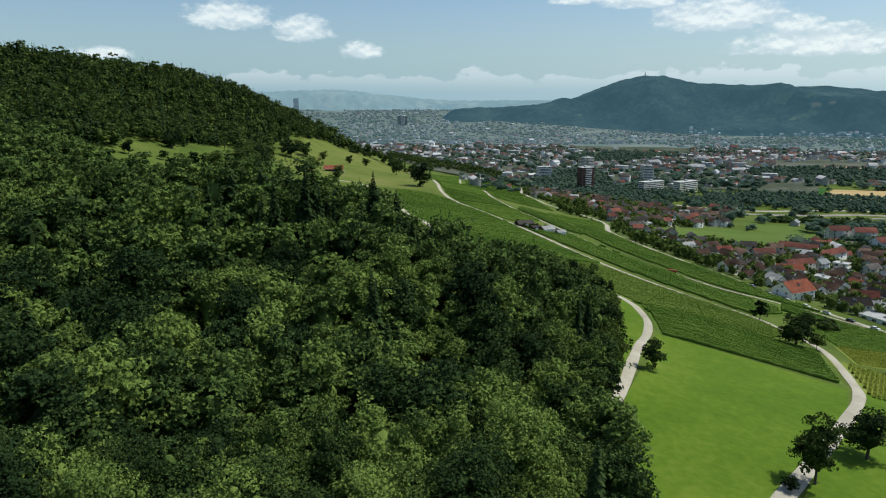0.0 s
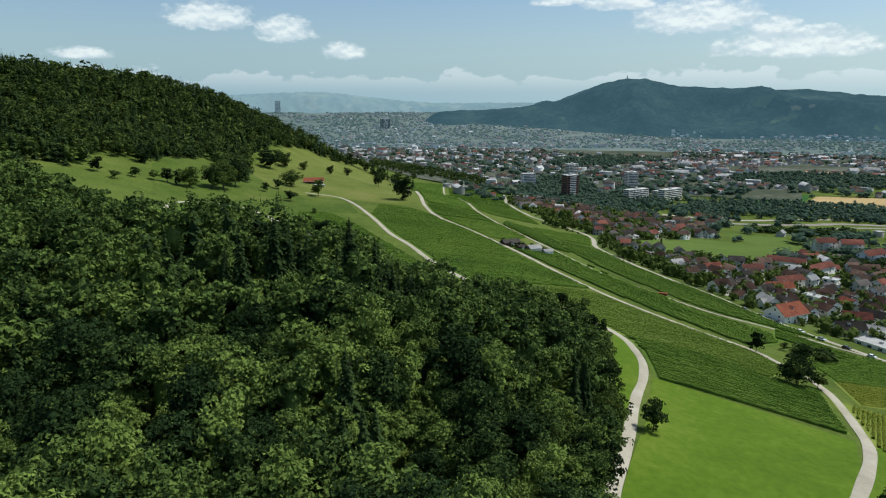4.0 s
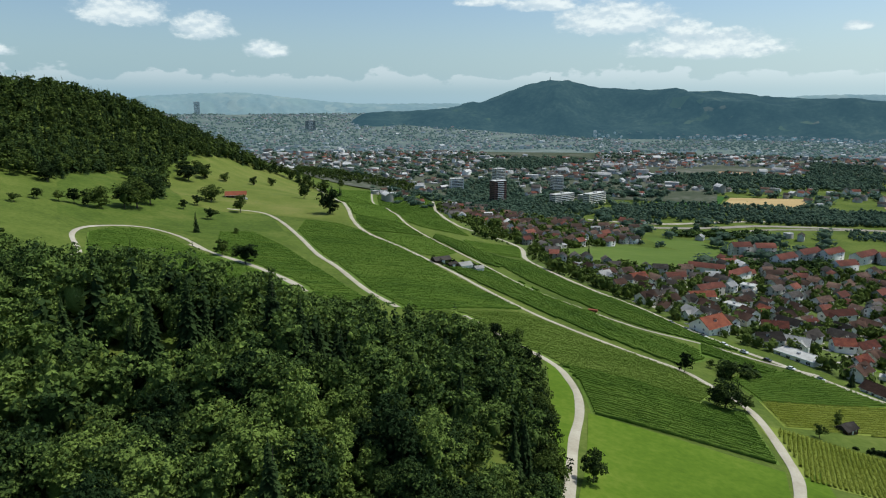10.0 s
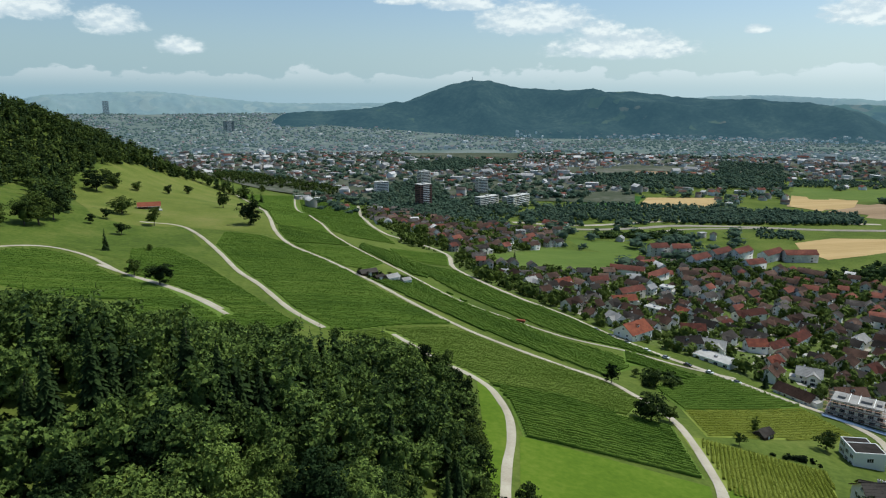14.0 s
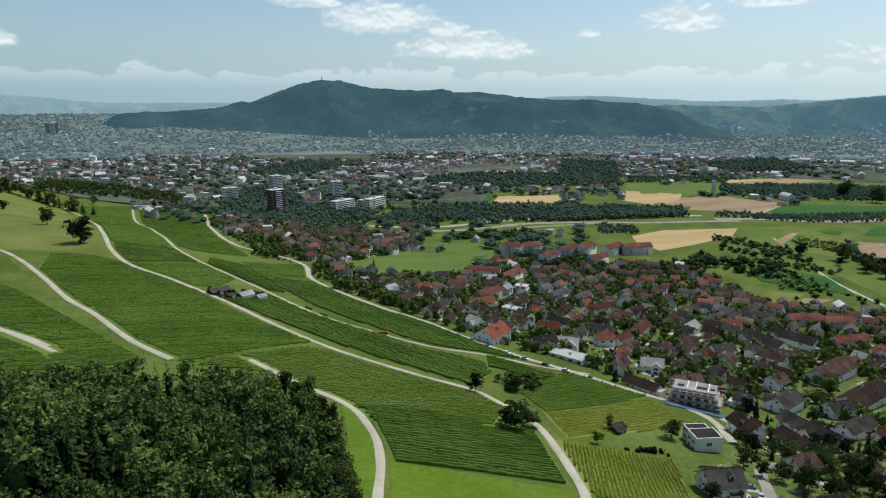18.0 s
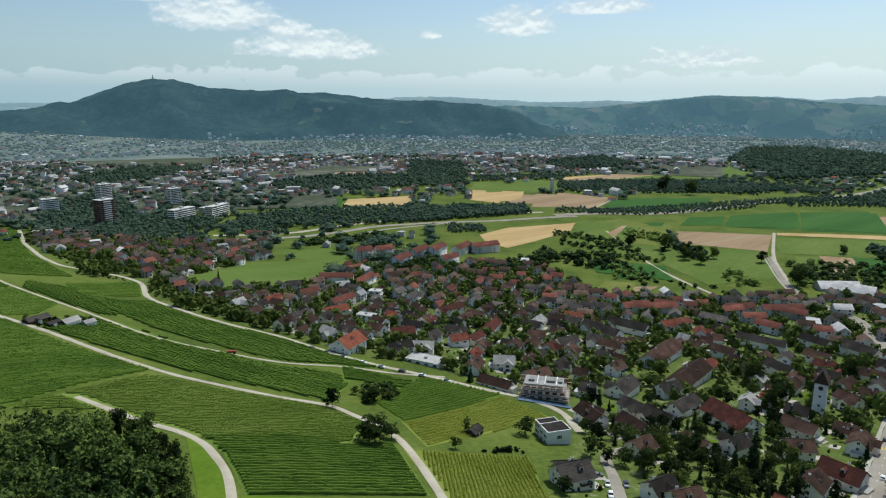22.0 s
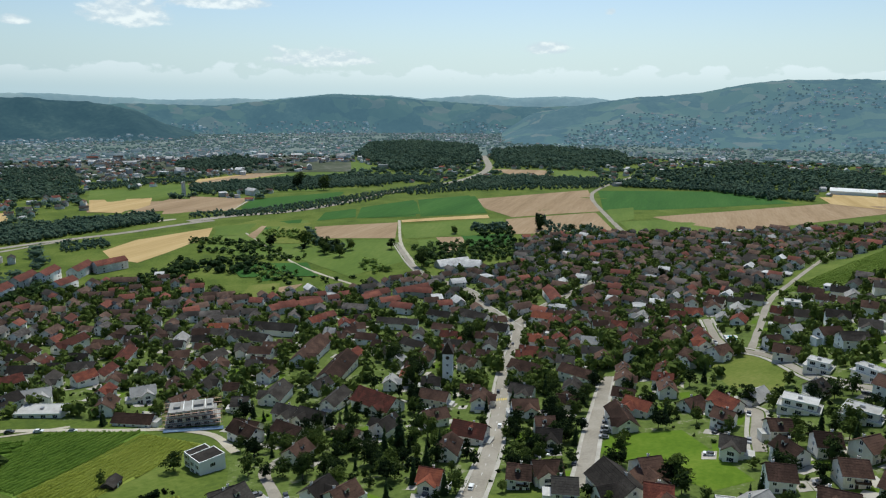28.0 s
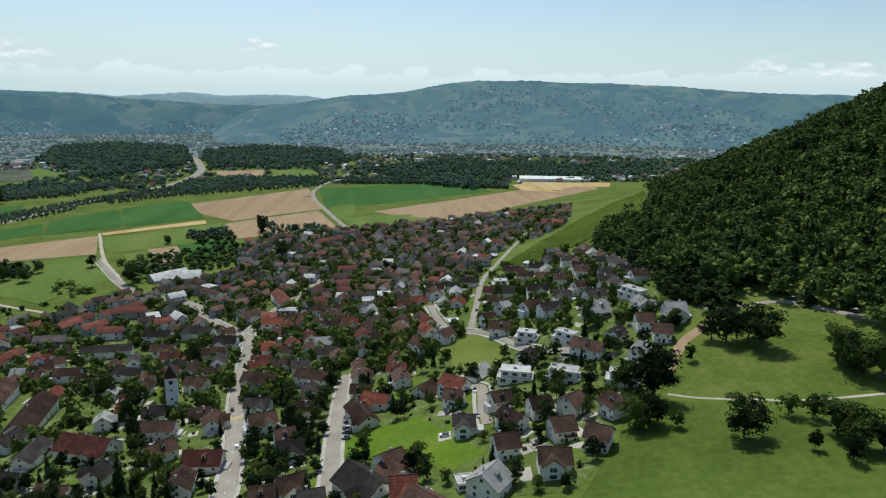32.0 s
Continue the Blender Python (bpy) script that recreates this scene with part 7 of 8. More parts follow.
rng = random.Random(21)
taken = []
placed = []
for x, y, length, width, turn, roof, storeys in MARKED:
    near = math.hypot(x, y - 35) < 380 and storeys == 2 and length < 18
    width *= 0.88 if near else 0.9
    length *= 0.92 if near else 0.95
    placed.append((math.hypot(x, y - 35), x, y, length, width, turn, roof, storeys))
    taken.append((x, y, max(length, width) * 0.5 + 5.5))
SPECIAL = [(x, y, r) for x, y, r in LANDMARK_SPOTS]
for x, y, length, depth, turn, storeys in FLATS:
    flat_house(x, y, length * 0.66, depth * 0.72, turn, min(2, storeys))
    taken.append((x, y, length * 0.37 + 4))
taken += SPECIAL
rest = []
for number, poly in enumerate(VILLAGE):
    p = scatter(poly, 14.6, 31 + number, 0.3)
    p = p[~inside_any(p, CLEARINGS) & (line_gap(p, ROAD_LINES) > 9)]
    p = p[((foot_distance(p[:, 0], p[:, 1]) < -12) | (p[:, 1] < 140)) & ~inside_any(p, VINE_PLOTS)]
    for x, y in p:
        if any(math.hypot(x - a, y - b) < r + (7.5 if math.hypot(x, y - 35) < 430 else 4.8) for a, b, r in taken):
            continue
        size = rng.choice(((8, 8), (10, 8), (10, 9), (12, 9), (12, 9), (15, 9)))
        # the old core by the junction and the rows at the field edge have the most clay roofs
        old = math.hypot(x - 500, y - 150) < 150 or math.hypot(x - 430, y - 560) < 110
        roof = rng.choices(("red", "brown", "dark", "grey", "flat"), (24, 52, 18, 4, 2) if old else (9, 45, 38, 5, 3))[0]
        turn = street_turn(x, y) + rng.choice((0, 90)) + rng.uniform(-8, 8)
        storeys = rng.choice((1, 2, 2, 2))
        taken.append((x, y, 7.5))
        placed.append((math.hypot(x, y - 35), x, y, *size, turn, roof, storeys))
placed.sort()
for k, (d, x, y, length, width, turn, roof, storeys) in enumerate(placed):
    if k < 300:
        house(x, y, length, width, turn, "grey" if roof == "flat" else roof, storeys, k < 100, k)
    else:
        rest.append((x, y, length, width, turn, roof, 2.9 * storeys))
far_houses("village_outskirts", "rows of small pale houses with tiled roofs", rest)
HOUSE_SPOTS = taken

# ---- drives and lawns round the nearer houses ----
rng = random.Random(77)
DRIVES = []
for k, (d, x, y, length, width, turn, roof, storeys) in enumerate(placed[:330]):
    for name, label, mat, chance, size in (("driveway", "pale paved drive beside a house", M_YARD, 0.9, (5, 10)), ("lawn", "mown garden lawn beside a house", M_GRASS, 0.55, (8, 12)), ("terrace", "pale paved terrace beside a house", M_YARD, 0.6, (4, 7))):
        if rng.random() > chance:
            continue
        side, off = rng.choice((0, 90, 180, 270)), rng.uniform(0.55, 0.7) * max(length, width) + size[0] * 0.5
        c, s = math.cos(radians(turn + side)), math.sin(radians(turn + side))
        px, py = x + c * off, y + s * off
        a, b = size[0] * rng.uniform(0.4, 0.6), size[1] * rng.uniform(0.4, 0.6)
        poly = [(px + u * c - v * s, py + u * s + v * c) for u, v in ((-a, -b), (a, -b * 0.8), (a * 0.9, b), (-a, b * 0.9))]
        if not inside_any(np.array(poly), VILLAGE).all() or inside_any(np.array(poly), VINE_PLOTS).any():
            continue
        if name == "driveway":
            DRIVES.append((px, py, turn + side))
        tagged(draped(name, poly, mat, {"lawn": 0.16, "driveway": 0.2, "terrace": 0.24}[name], 8.0), label, name, kind="structure")
# ---- buildings of their own kind ----
M_SCAFFOLD = material("galvanised scaffold tube", [(0.35, 0.34, 0.33), (0.5, 0.49, 0.47)], 0.4, 3.0, 0.5, metal=0.6)
M_PLANK = material("weathered scaffold planks", [(0.2, 0.12, 0.085), (0.3, 0.19, 0.14), (0.4, 0.28, 0.21)], 0.4, 3.0, 0.9)
M_BRICK = material("dull red facade", [(0.16, 0.085, 0.065), (0.21, 0.115, 0.09), (0.26, 0.15, 0.12)], 0.2, 1.5, 0.9)
M_POOL = material("pool water", [(0.10, 0.35, 0.42), (0.16, 0.45, 0.52)], 0.5, 1.5, 0.1)
M_BLUE = material("blue site tarpaulin", [(0.05, 0.075, 0.12), (0.08, 0.13, 0.2), (0.2, 0.24, 0.28)], 0.3, 1.2, 0.6)
M_YELLOW = material("yellow road paint", [(0.55, 0.42, 0.06), (0.65, 0.5, 0.1)], 0.5, 3.0, 0.8)
M_WHITE_PAINT = material("white road paint", [(0.55, 0.55, 0.53), (0.68, 0.68, 0.66)], 0.5, 3.0, 0.8)


def at(spot, turn, up=0.2):
    x, y = LANDMARK[spot]
    return pose(x, y, float(on_ground(x, y)) + up, 0, 0, turn)


def box_part(name, lo, hi, mat, parent, label="", m=None):
    s = Solid()
    s.box(lo, hi, mat)
    return part(name, s.mesh(name), parent, label, m)


def pasture_barn():
    ob = new("barn")
    ob.matrix_basis = at("hut", 8)
    box_part("wall", (-9, -5, -2), (9, 5, 3.4), M_DARK, ob, "dark timber wall")
    box_part("plinth", (-9.2, -5.2, -2), (9.2, 5.2, 0.6), M_CONCRETE, ob)
    s = Solid()
    for side in (-1, 1):
        s.face([(-10.2, side * 6.4, 2.9), (10.2, side * 6.4, 2.9), (10.2, 0, 6.4), (-10.2, 0, 6.4)][::-side], ROOFS["red"])
        s.face([(-10.2, side * 6.4, 2.65), (10.2, side * 6.4, 2.65), (10.2, 0, 6.15), (-10.2, 0, 6.15)][::side], M_DARK)
        s.face([(-10.2, side * 6.4, 2.65), (10.2, side * 6.4, 2.65), (10.2, side * 6.4, 2.9), (-10.2, side * 6.4, 2.9)], M_FRAME)
        for x in (-10.2, 10.2):
            s.face([(x, side * 6.4, 2.65), (x, 0, 6.15), (x, 0, 6.4), (x, side * 6.4, 2.9)], M_DARK)
    part("roof", s.mesh("roof", True), ob, "bright red tile roof")
    for x in (-5, 0, 5):
        box_part("barn_door", (x - 1.3, -5.12, 0), (x + 1.3, -4.98, 2.5), M_DARK, ob)
    box_part("terrace", (-11, -10, -2), (11, -5.3, 0.1), M_CONCRETE, ob, "pale terrace slab")
    tagged(ob, "red-roofed timber barn on the sunny pasture", "barn")


def white_villa():
    """Two white cubes with dark sloping roofs and a glazed joint."""
    ob = new("modern_house")
    ob.matrix_basis = at("white_house", 68)
    for name, x0, x1, y0, y1, h in (("main_wing", -7.5, 1.0, -5.5, 5.5, 6.8), ("side_wing", 1.6, 7.5, -5.0, 4.4, 5.6)):
        wing = box_part(name, (x0, y0, -3), (x1, y1, h), M_FRAME, ob, "smooth white rendered wing")
        s = Solid()
        s.box((x0 + 0.3, y0 + 0.3, h - 0.2), (x1 - 0.3, y1 - 0.3, h + 0.18), ROOFS["dark"])
        part("roof_deck", s.mesh("roof_deck"), wing, "dark grey roof deck")
        for y in (y0, y1 - 0.3):
            box_part("parapet", (x0 - 0.05, y, h - 0.1), (x1 + 0.05, y + 0.3, h + 0.35), M_FRAME, wing)
        for x in (x0 - 0.02, x1 - 0.28):
            box_part("parapet", (x, y0 + 0.3, h - 0.1), (x + 0.3, y1 - 0.3, h + 0.35), M_FRAME, wing)
        for k in (1.5, 4.4):
            for f in (0.28, 0.72):
                part("window", WIDE_WINDOW, wing, m=pose(x0 + (x1 - x0) * f, y0, k))
                part("window", WIDE_WINDOW, wing, m=pose(x0 + (x1 - x0) * f, y1, k, 0, 0, 180))
        part("window", WIDE_WINDOW, wing, m=pose(x1 if x0 > 0 else x0, 0, 4.2, 0, 0, 90 if x0 > 0 else -90))
    box_part("glazed_link", (0.95, -4.0, -3), (1.65, 3.6, 5.2), M_GLASS, ob, "dark glass joint")
    tagged(ob, "white cubic modern house with dark roofs beside the vines", "house")


def building_site():
    ob = new("building_site")
    ob.matrix_basis = at("site", -52)
    for k in range(3):
        x0, x1, z = -12.5 + k, 12.5 - k * 1.5, 3.0 * k
        box_part("storey", (x0, -5.5, z - 2 * (k == 0)), (x1, 5.5, z + 2.72), M_PLASTER, ob, "raw white storey with dark openings")
        box_part("slab", (x0 - 0.2, -5.9, z + 2.72), (x1 + 0.2, 5.9, z + 3.0), ROOFS["grey"], ob)
        for i in range(6):
            for y, turn in ((-5.5, 0), (5.5, 180)):
                part("window", WIDE_WINDOW, ob, m=pose(x0 + (i + 0.5) * (x1 - x0) / 6, y, z + 1.4, 0, 0, turn))
    for k in range(9):
        x = -13.6 + 3.4 * k
        for y in (-7.2, 7.0):
            box_part("scaffold_pole", (x - 0.05, y - 0.05, -2), (x + 0.05, y + 0.05, 10.4), M_SCAFFOLD, ob)
    for z in (1.9, 4.0, 6.1, 8.2):
        for y in (-7.2, 7.0):
            box_part("scaffold_board", (-13.7, y - 0.35, z), (13.7, y + 0.35, z + 0.07), M_PLANK, ob, "weathered reddish scaffold planks")
            box_part("guard_rail", (-13.7, y - 0.05, z + 0.95), (13.7, y + 0.05, z + 1.05), M_BRICK, ob)
    for x, wide in ((-7, 1.5), (3, 2.2), (8, 1.0)):
        box_part("roof_box", (x - wide, -2.2, 9.0), (x + wide, 2.2, 10.1), ROOFS["grey"], ob)
    for x in (-4, 0, 6):
        box_part("parapet", (x - 0.15, -5.6, 9.0), (x + 0.15, 5.6, 9.5), M_FRAME, ob)
    tagged(ob, "white apartment block under construction behind scaffolding", "building")
    x, y = LANDMARK["site"]
    c, s = math.cos(radians(-52)), math.sin(radians(-52))
    corners = [(-13, -14), (14, -14), (14, -9), (-13, -9)]
    tagged(draped("tarpaulin", [(x + a * c - b * s, y + a * s + b * c) for a, b in corners], M_BLUE, 0.5, 6.0), "blue ground sheet along the building site", "tarpaulin")


def church():
    ob = new("church_tower")
    ob.matrix_basis = at("church", 15)
    box_part("tower_shaft", (-3, -3, -3), (3, 3, 19), M_FRAME, ob, "white plastered tower shaft")
    s = Solid()
    for side in (-1, 1):
        s.face([(-3.7, side * 3.7, 18.4), (3.7, side * 3.7, 18.4), (3.7, 0, 26), (-3.7, 0, 26)][::-side], ROOFS["dark"])
        s.face([(side * 3.0, -3.0, 18.9), (side * 3.0, 3.0, 18.9), (side * 3.0, 0, 25.5)][::side], M_FRAME)
        s.face([(side * 3.7, -3.7, 18.4), (side * 3.7, 3.7, 18.4), (side * 3.7, 0, 26)][::side], M_DARK)
    s.face([(-3.7, -3.7, 18.4), (-3.7, 3.7, 18.4), (3.7, 3.7, 18.4), (3.7, -3.7, 18.4)], M_DARK)
    part("tower_roof", s.mesh("tower_roof", True), ob, "steep dark saddle roof")
    for k in range(4):
        turn = 90 * k
        face = part("clock_face", disc_mesh(1.35, 0.12, M_FRAME, M_DARK), ob, "round clock face", pose(0, 0, 16.0, 0, 0, turn) @ pose(0, -3.08, 0))
        for z in (11.5, 6.5):
            part("window", WINDOW, ob, m=pose(0, 0, z, 0, 0, turn) @ pose(0, -3.0, 0))
    tagged(ob, "white church tower with clock and dark saddle roof", "tower")


def disc_mesh(r, deep, rim, inner):
    s, n = Solid(), 20
    ring = [(math.cos(6.2832 * k / n), math.sin(6.2832 * k / n)) for k in range(n)]
    s.face([(c * r * 0.85, -deep, q * r * 0.85) for c, q in ring], inner)
    for k in range(n):
        (a, b), (c, d) = ring[k], ring[(k + 1) % n]
        s.face([(a * r, -deep, b * r), (c * r, -deep, d * r), (c * r * 0.85, -deep, d * r * 0.85), (a * r * 0.85, -deep, b * r * 0.85)], rim)
        s.face([(a * r, 0.02, b * r), (c * r, 0.02, d * r), (c * r, -deep, d * r), (a * r, -deep, b * r)], rim)
    return s.mesh("clock_face", True)


def tower_block(spot, name, label, length, depth, storeys, turn, mat, stride=2.9):
    """A tall slab of flats with its rows of windows and balconies."""
    ob = new(name)
    ob.matrix_basis = at(spot, turn)
    h = storeys * stride
    box_part("wall", (-length / 2, -depth / 2, -2), (length / 2, depth / 2, h), mat, ob)
    box_part("roof", (-length / 2 - 0.3, -depth / 2 - 0.3, h), (length / 2 + 0.3, depth / 2 + 0.3, h + 0.6), M_CONCRETE, ob)
    box_part("lift_house", (-2.5, -2, h + 0.6), (2.5, 2, h + 3), M_CONCRETE, ob)
    for k in range(storeys):
        for side in (-1, 1):
            box_part("window_band", (-length / 2 + 0.8, side * depth / 2 - 0.06, k * stride + 1.0), (length / 2 - 0.8, side * depth / 2 + 0.06, k * stride + 2.3), M_GLASS, ob)
            box_part("window_band", (side * length / 2 - 0.06, -depth / 2 + 0.8, k * stride + 1.0), (side * length / 2 + 0.06, depth / 2 - 0.8, k * stride + 2.3), M_GLASS, ob)
        if k and storeys < 16:
            box_part("balcony", (-length / 4, -depth / 2 - 1.3, k * stride), (length / 4, -depth / 2, k * stride + 0.95), M_FRAME, ob)
    tagged(ob, label, "building", "apartment blocks")


def farm_yard():
    x, y = LANDMARK["farm"]
    for dx, dy, ln, w, turn, roof, walls in ((-6, 4, 12, 7, 20, "dark", M_DARK), (9, -3, 9, 7, 25, "grey", M_PLASTER), (18, -6, 6, 5, 20, "grey", M_FRAME), (0, -7, 7, 4, 30, "dark", M_DARK)):
        ob = new("farm_shed")
        ob.matrix_basis = pose(x + dx, y + dy, float(on_ground(x + dx, y + dy)) + 0.1, 0, 0, turn)
        box_part("wall", (-ln / 2, -w / 2, -1.5), (ln / 2, w / 2, 2.6), walls, ob)
        s = Solid()
        s.prism([(-w / 2 - 0.4, 2.45), (w / 2 + 0.4, 2.45), (0, 2.6 + w * 0.27)], ln + 0.8, ROOFS[roof], -ln / 2 - 0.4)
        part("roof", s.mesh("roof", True), ob, m=pose(0, 0, 0, 0, 0, 90))
        box_part("barn_door", (-1.2, -w / 2 - 0.06, 0), (1.2, -w / 2 + 0.02, 2.2), M_FRAME, ob)
        tagged(ob, "small farm shed with a pitched roof among vines", "shed", "farm sheds")
    for k in range(14):
        bush = random.Random(k)
        GARDEN[k % 4].plant(x + bush.uniform(-16, 24), y + bush.uniform(-11, 11), bush.uniform(2.5, 4.5), bush, "low shrub between the farm sheds", squash=1.3)


def garden_shed():
    ob = new("garden_shed")
    ob.matrix_basis = at("shed", 20, 0.1) @ Matrix.Diagonal((0.75, 0.75, 0.8, 1))
    box_part("wall", (-4.5, -3.2, -1.5), (4.5, 3.2, 2.4), M_DARK, ob)
    s = Solid()
    s.prism([(-3.8, 2.2), (3.8, 2.2), (0, 4.4)], 10.2, ROOFS["dark"], -5.1)
    part("roof", s.mesh("roof", True), ob, m=pose(0, 0, 0, 0, 0, 90))
    box_part("door", (-0.6, -3.28, 0), (0.6, -3.16, 2.0), M_FRAME, ob)
    part("window", WINDOW, ob, m=pose(2.6, -3.2, 1.4))
    tagged(ob, "dark timber garden shed above the young vines", "shed")


def wagon():
    ob = new("trailer")
    ob.matrix_basis = at("wagon", -30, 0.3)
    box_part("bed", (-2.6, -1.1, 0.7), (2.6, 1.1, 1.9), ROOFS["red"], ob, "orange-red trailer bed")
    for x in (-1.6, 1.6):
        for y in (-1.05, 1.05):
            part("wheel", wheel_mesh(0.45, 0.25), ob, m=pose(x, y, 0.45))
    box_part("drawbar", (2.6, -0.1, 0.7), (4.2, 0.1, 0.85), M_METAL, ob)
    tagged(ob, "orange-red farm trailer parked by the lane", "trailer")


def wheel_mesh(r, w):
    s, n = Solid(), 12
    ring = [(math.cos(6.2832 * k / n) * r, math.sin(6.2832 * k / n) * r) for k in range(n)]
    s.prism(ring, w, M_TYRE, -w / 2)
    return s.mesh("wheel")


M_TYRE = material("black rubber", [(0.015, 0.015, 0.015), (0.03, 0.03, 0.03)], 0.5, 4.0, 0.85)
M_CAR = material("car paint", [(0.03, 0.03, 0.035), (0.25, 0.25, 0.26), (0.65, 0.65, 0.64), (0.72, 0.72, 0.71)], 0.02, 0.05, 0.3, by_object=2.4)
CAR_WHEEL = wheel_mesh(0.32, 0.22)


def car_proto():
    ob = new("car")
    s = Solid()
    s.prism([(-2.1, 0.3), (2.1, 0.3), (2.15, 0.7), (1.9, 0.92), (-2.0, 0.98), (-2.15, 0.7)], 1.76, M_CAR, -0.88)
    part("body", s.mesh("body"), ob)
    s = Solid()
    s.prism([(-1.75, 0.95), (1.05, 0.93), (0.45, 1.4), (-1.35, 1.42)], 1.56, M_GLASS, -0.78)
    part("cabin_glass", s.mesh("cabin_glass"), ob)
    s = Solid()
    s.prism([(-1.3, 1.41), (0.42, 1.39), (0.35, 1.47), (-1.2, 1.48)], 1.5, M_CAR, -0.75)
    part("roof_panel", s.mesh("roof_panel"), ob)
    for x in (-1.35, 1.35):
        for y in (-0.8, 0.8):
            part("wheel", CAR_WHEEL, ob, m=pose(x, y, 0.32))
    return tagged(ob, "parked passenger car on the village street", "car", "parked cars")


def slope_pose(x, y, turn, up=0.4):
    return pose(x, y, float(on_ground(x, y)) + up, 0, 0, turn)


pasture_barn(), white_villa(), building_site(), church(), farm_yard(), garden_shed(), wagon()
tower_block("red_tower", "tower_block", "dull red high-rise of flats among trees", 22, 16, 13, 20, M_BRICK)
tower_block("white_tower", "tower_block", "pale grey high-rise of flats", 20, 16, 14, 20, M_PLASTER)
tower_block("block_a", "apartment_block", "long pale block of flats", 44, 13, 6, 30, M_PLASTER)
tower_block("block_b", "apartment_block", "long pale block of flats", 46, 13, 6, 35, M_PLASTER)
tower_block("block_c", "apartment_block", "pale block of flats", 24, 15, 8, 10, M_PLASTER)
tower_block("block_d", "apartment_block", "grey block of flats", 20, 15, 10, 10, M_PLASTER)
# walls of the two far towers emit a haze colour as well
tower_block("dark_tower", "office_tower", "dark broad office tower in the far town", 46, 30, 14, 15, with_air(M_DARK.copy(), (0.06, 0.1, 0.125)), 3.4)
tower_block("tower_left", "office_tower", "tall blue-grey tower in the far town", 34, 28, 22, 15, with_air(M_METAL.copy(), (0.09, 0.15, 0.18)), 3.4)

mast = new("mast")
mast.matrix_basis = at("mast", 0)
s = Solid()
s.prism([(-3.0, -1), (3.0, -1), (2.6, 26), (-2.6, 26)], 5.0, M_CONCRETE, -2.5)
part("shaft", s.mesh("shaft"), mast)
box_part("cap", (-3, -3, 26), (3, 3, 27), M_CONCRETE, mast)
tagged(mast, "pale concrete silo standing in the fields", "silo")

hall = new("greenhouse")
hall.matrix_basis = at("greenhouse", 80)
box_part("wall", (-85, -25, -1), (85, 25, 6), M_FRAME, hall)
for k in range(5):
    s = Solid()
    s.prism([(-5.0, 6.0), (5.0, 6.0), (0, 8.2)], 172, M_FRAME, -86)
    part("roof_bay", s.mesh("roof_bay"), hall, m=pose(0, -20 + 10 * k, 0, 0, 0, 90))
tagged(hall, "very long white greenhouse roof in the valley", "greenhouse")

x, y = LANDMARK["pool"]
pool = new("swimming_pool")
pool.matrix_basis = slope_pose(x, y, 15, 0.5)
box_part("surround", (-6, -4, -1), (6, 4, 0.1), M_CONCRETE, pool)
box_part("water", (-4.2, -2.2, 0.1), (4.2, 2.2, 0.14), M_POOL, pool, "turquoise pool water")
tagged(pool, "turquoise swimming pool with pale paving in a garden", "pool")

# mast on the mountain top
top = new("transmitter_mast")
top.matrix_basis = pose(12 + math.sin(radians(MAST_AZ)) * 3960, 42 + math.cos(radians(MAST_AZ)) * 3960, 292) @ Matrix.Diagonal((0.7, 0.7, 0.38, 1))
s = Solid()
s.prism([(-3.5, -10), (3.5, -10), (1.2, 70), (-1.2, 70)], 5.0, M_METAL, -2.5)
part("lattice_shaft", s.mesh("lattice_shaft"), top)
box_part("platform", (-6, -6, 30), (6, 6, 34), M_METAL, top)
tagged(top, "slender transmitter mast on the wooded mountain", "mast")


# ---- cars, road paint ----
def along(line, s):
    """A spot and heading at the fraction s of a line."""
    k = min(len(line) - 2, int(s * (len(line) - 1)))
    d = line[k + 1] - line[k]
    return line[k], math.degrees(math.atan2(d[1], d[0]))


main = smooth_line(STREETS[MAIN], 2.0)
side = smooth_line(STREETS[MAIN + 3], 2.0)
edge = smooth_line(STREETS[0], 2.0)
proto = car_proto()
rng = random.Random(9)
spots = [(main, s, o) for s, o in ((0.06, 1.6), (0.3, -1.7), (0.48, 1.7), (0.62, -1.6), (0.8, 1.7))]
spots += [(side, 0.35 + 0.045 * k, -5.2) for k in range(7)] + [(side, 0.9, 4.6), (side, 0.15, 4.4), (side, 0.5, 5.0)]
spots += [(edge, 0.80 + 0.014 * k, -3.2) for k in range(8)]
for line in [smooth_line(p, 2.0) for p in STREETS[MAIN + 4:]]:
    spots += [(line, rng.uniform(0.05, 0.95), rng.choice((-3.4, 3.4))) for k in range(3)]
for k, (line, s, off) in enumerate(spots):
    (x, y), turn = along(line, s)
    x, y = x - math.sin(radians(turn)) * off, y + math.cos(radians(turn)) * off
    turn += 90 if abs(off) > 5 else 0
    if k == 0:
        proto.matrix_basis = slope_pose(x, y, turn)
    else:
        copy_thing(proto, slope_pose(x, y, turn))


def paint(name, label, x, y, turn, length, wide, mat):
    c, s = math.cos(radians(turn)), math.sin(radians(turn))
    poly = [(x + u * c - v * s, y + u * s + v * c) for u, v in ((-length / 2, -wide / 2), (length / 2, -wide / 2), (length / 2, wide / 2), (-length / 2, wide / 2))]
    tagged(draped(name, poly, mat, 0.44, 50.0), label, "road marking", kind="structure")


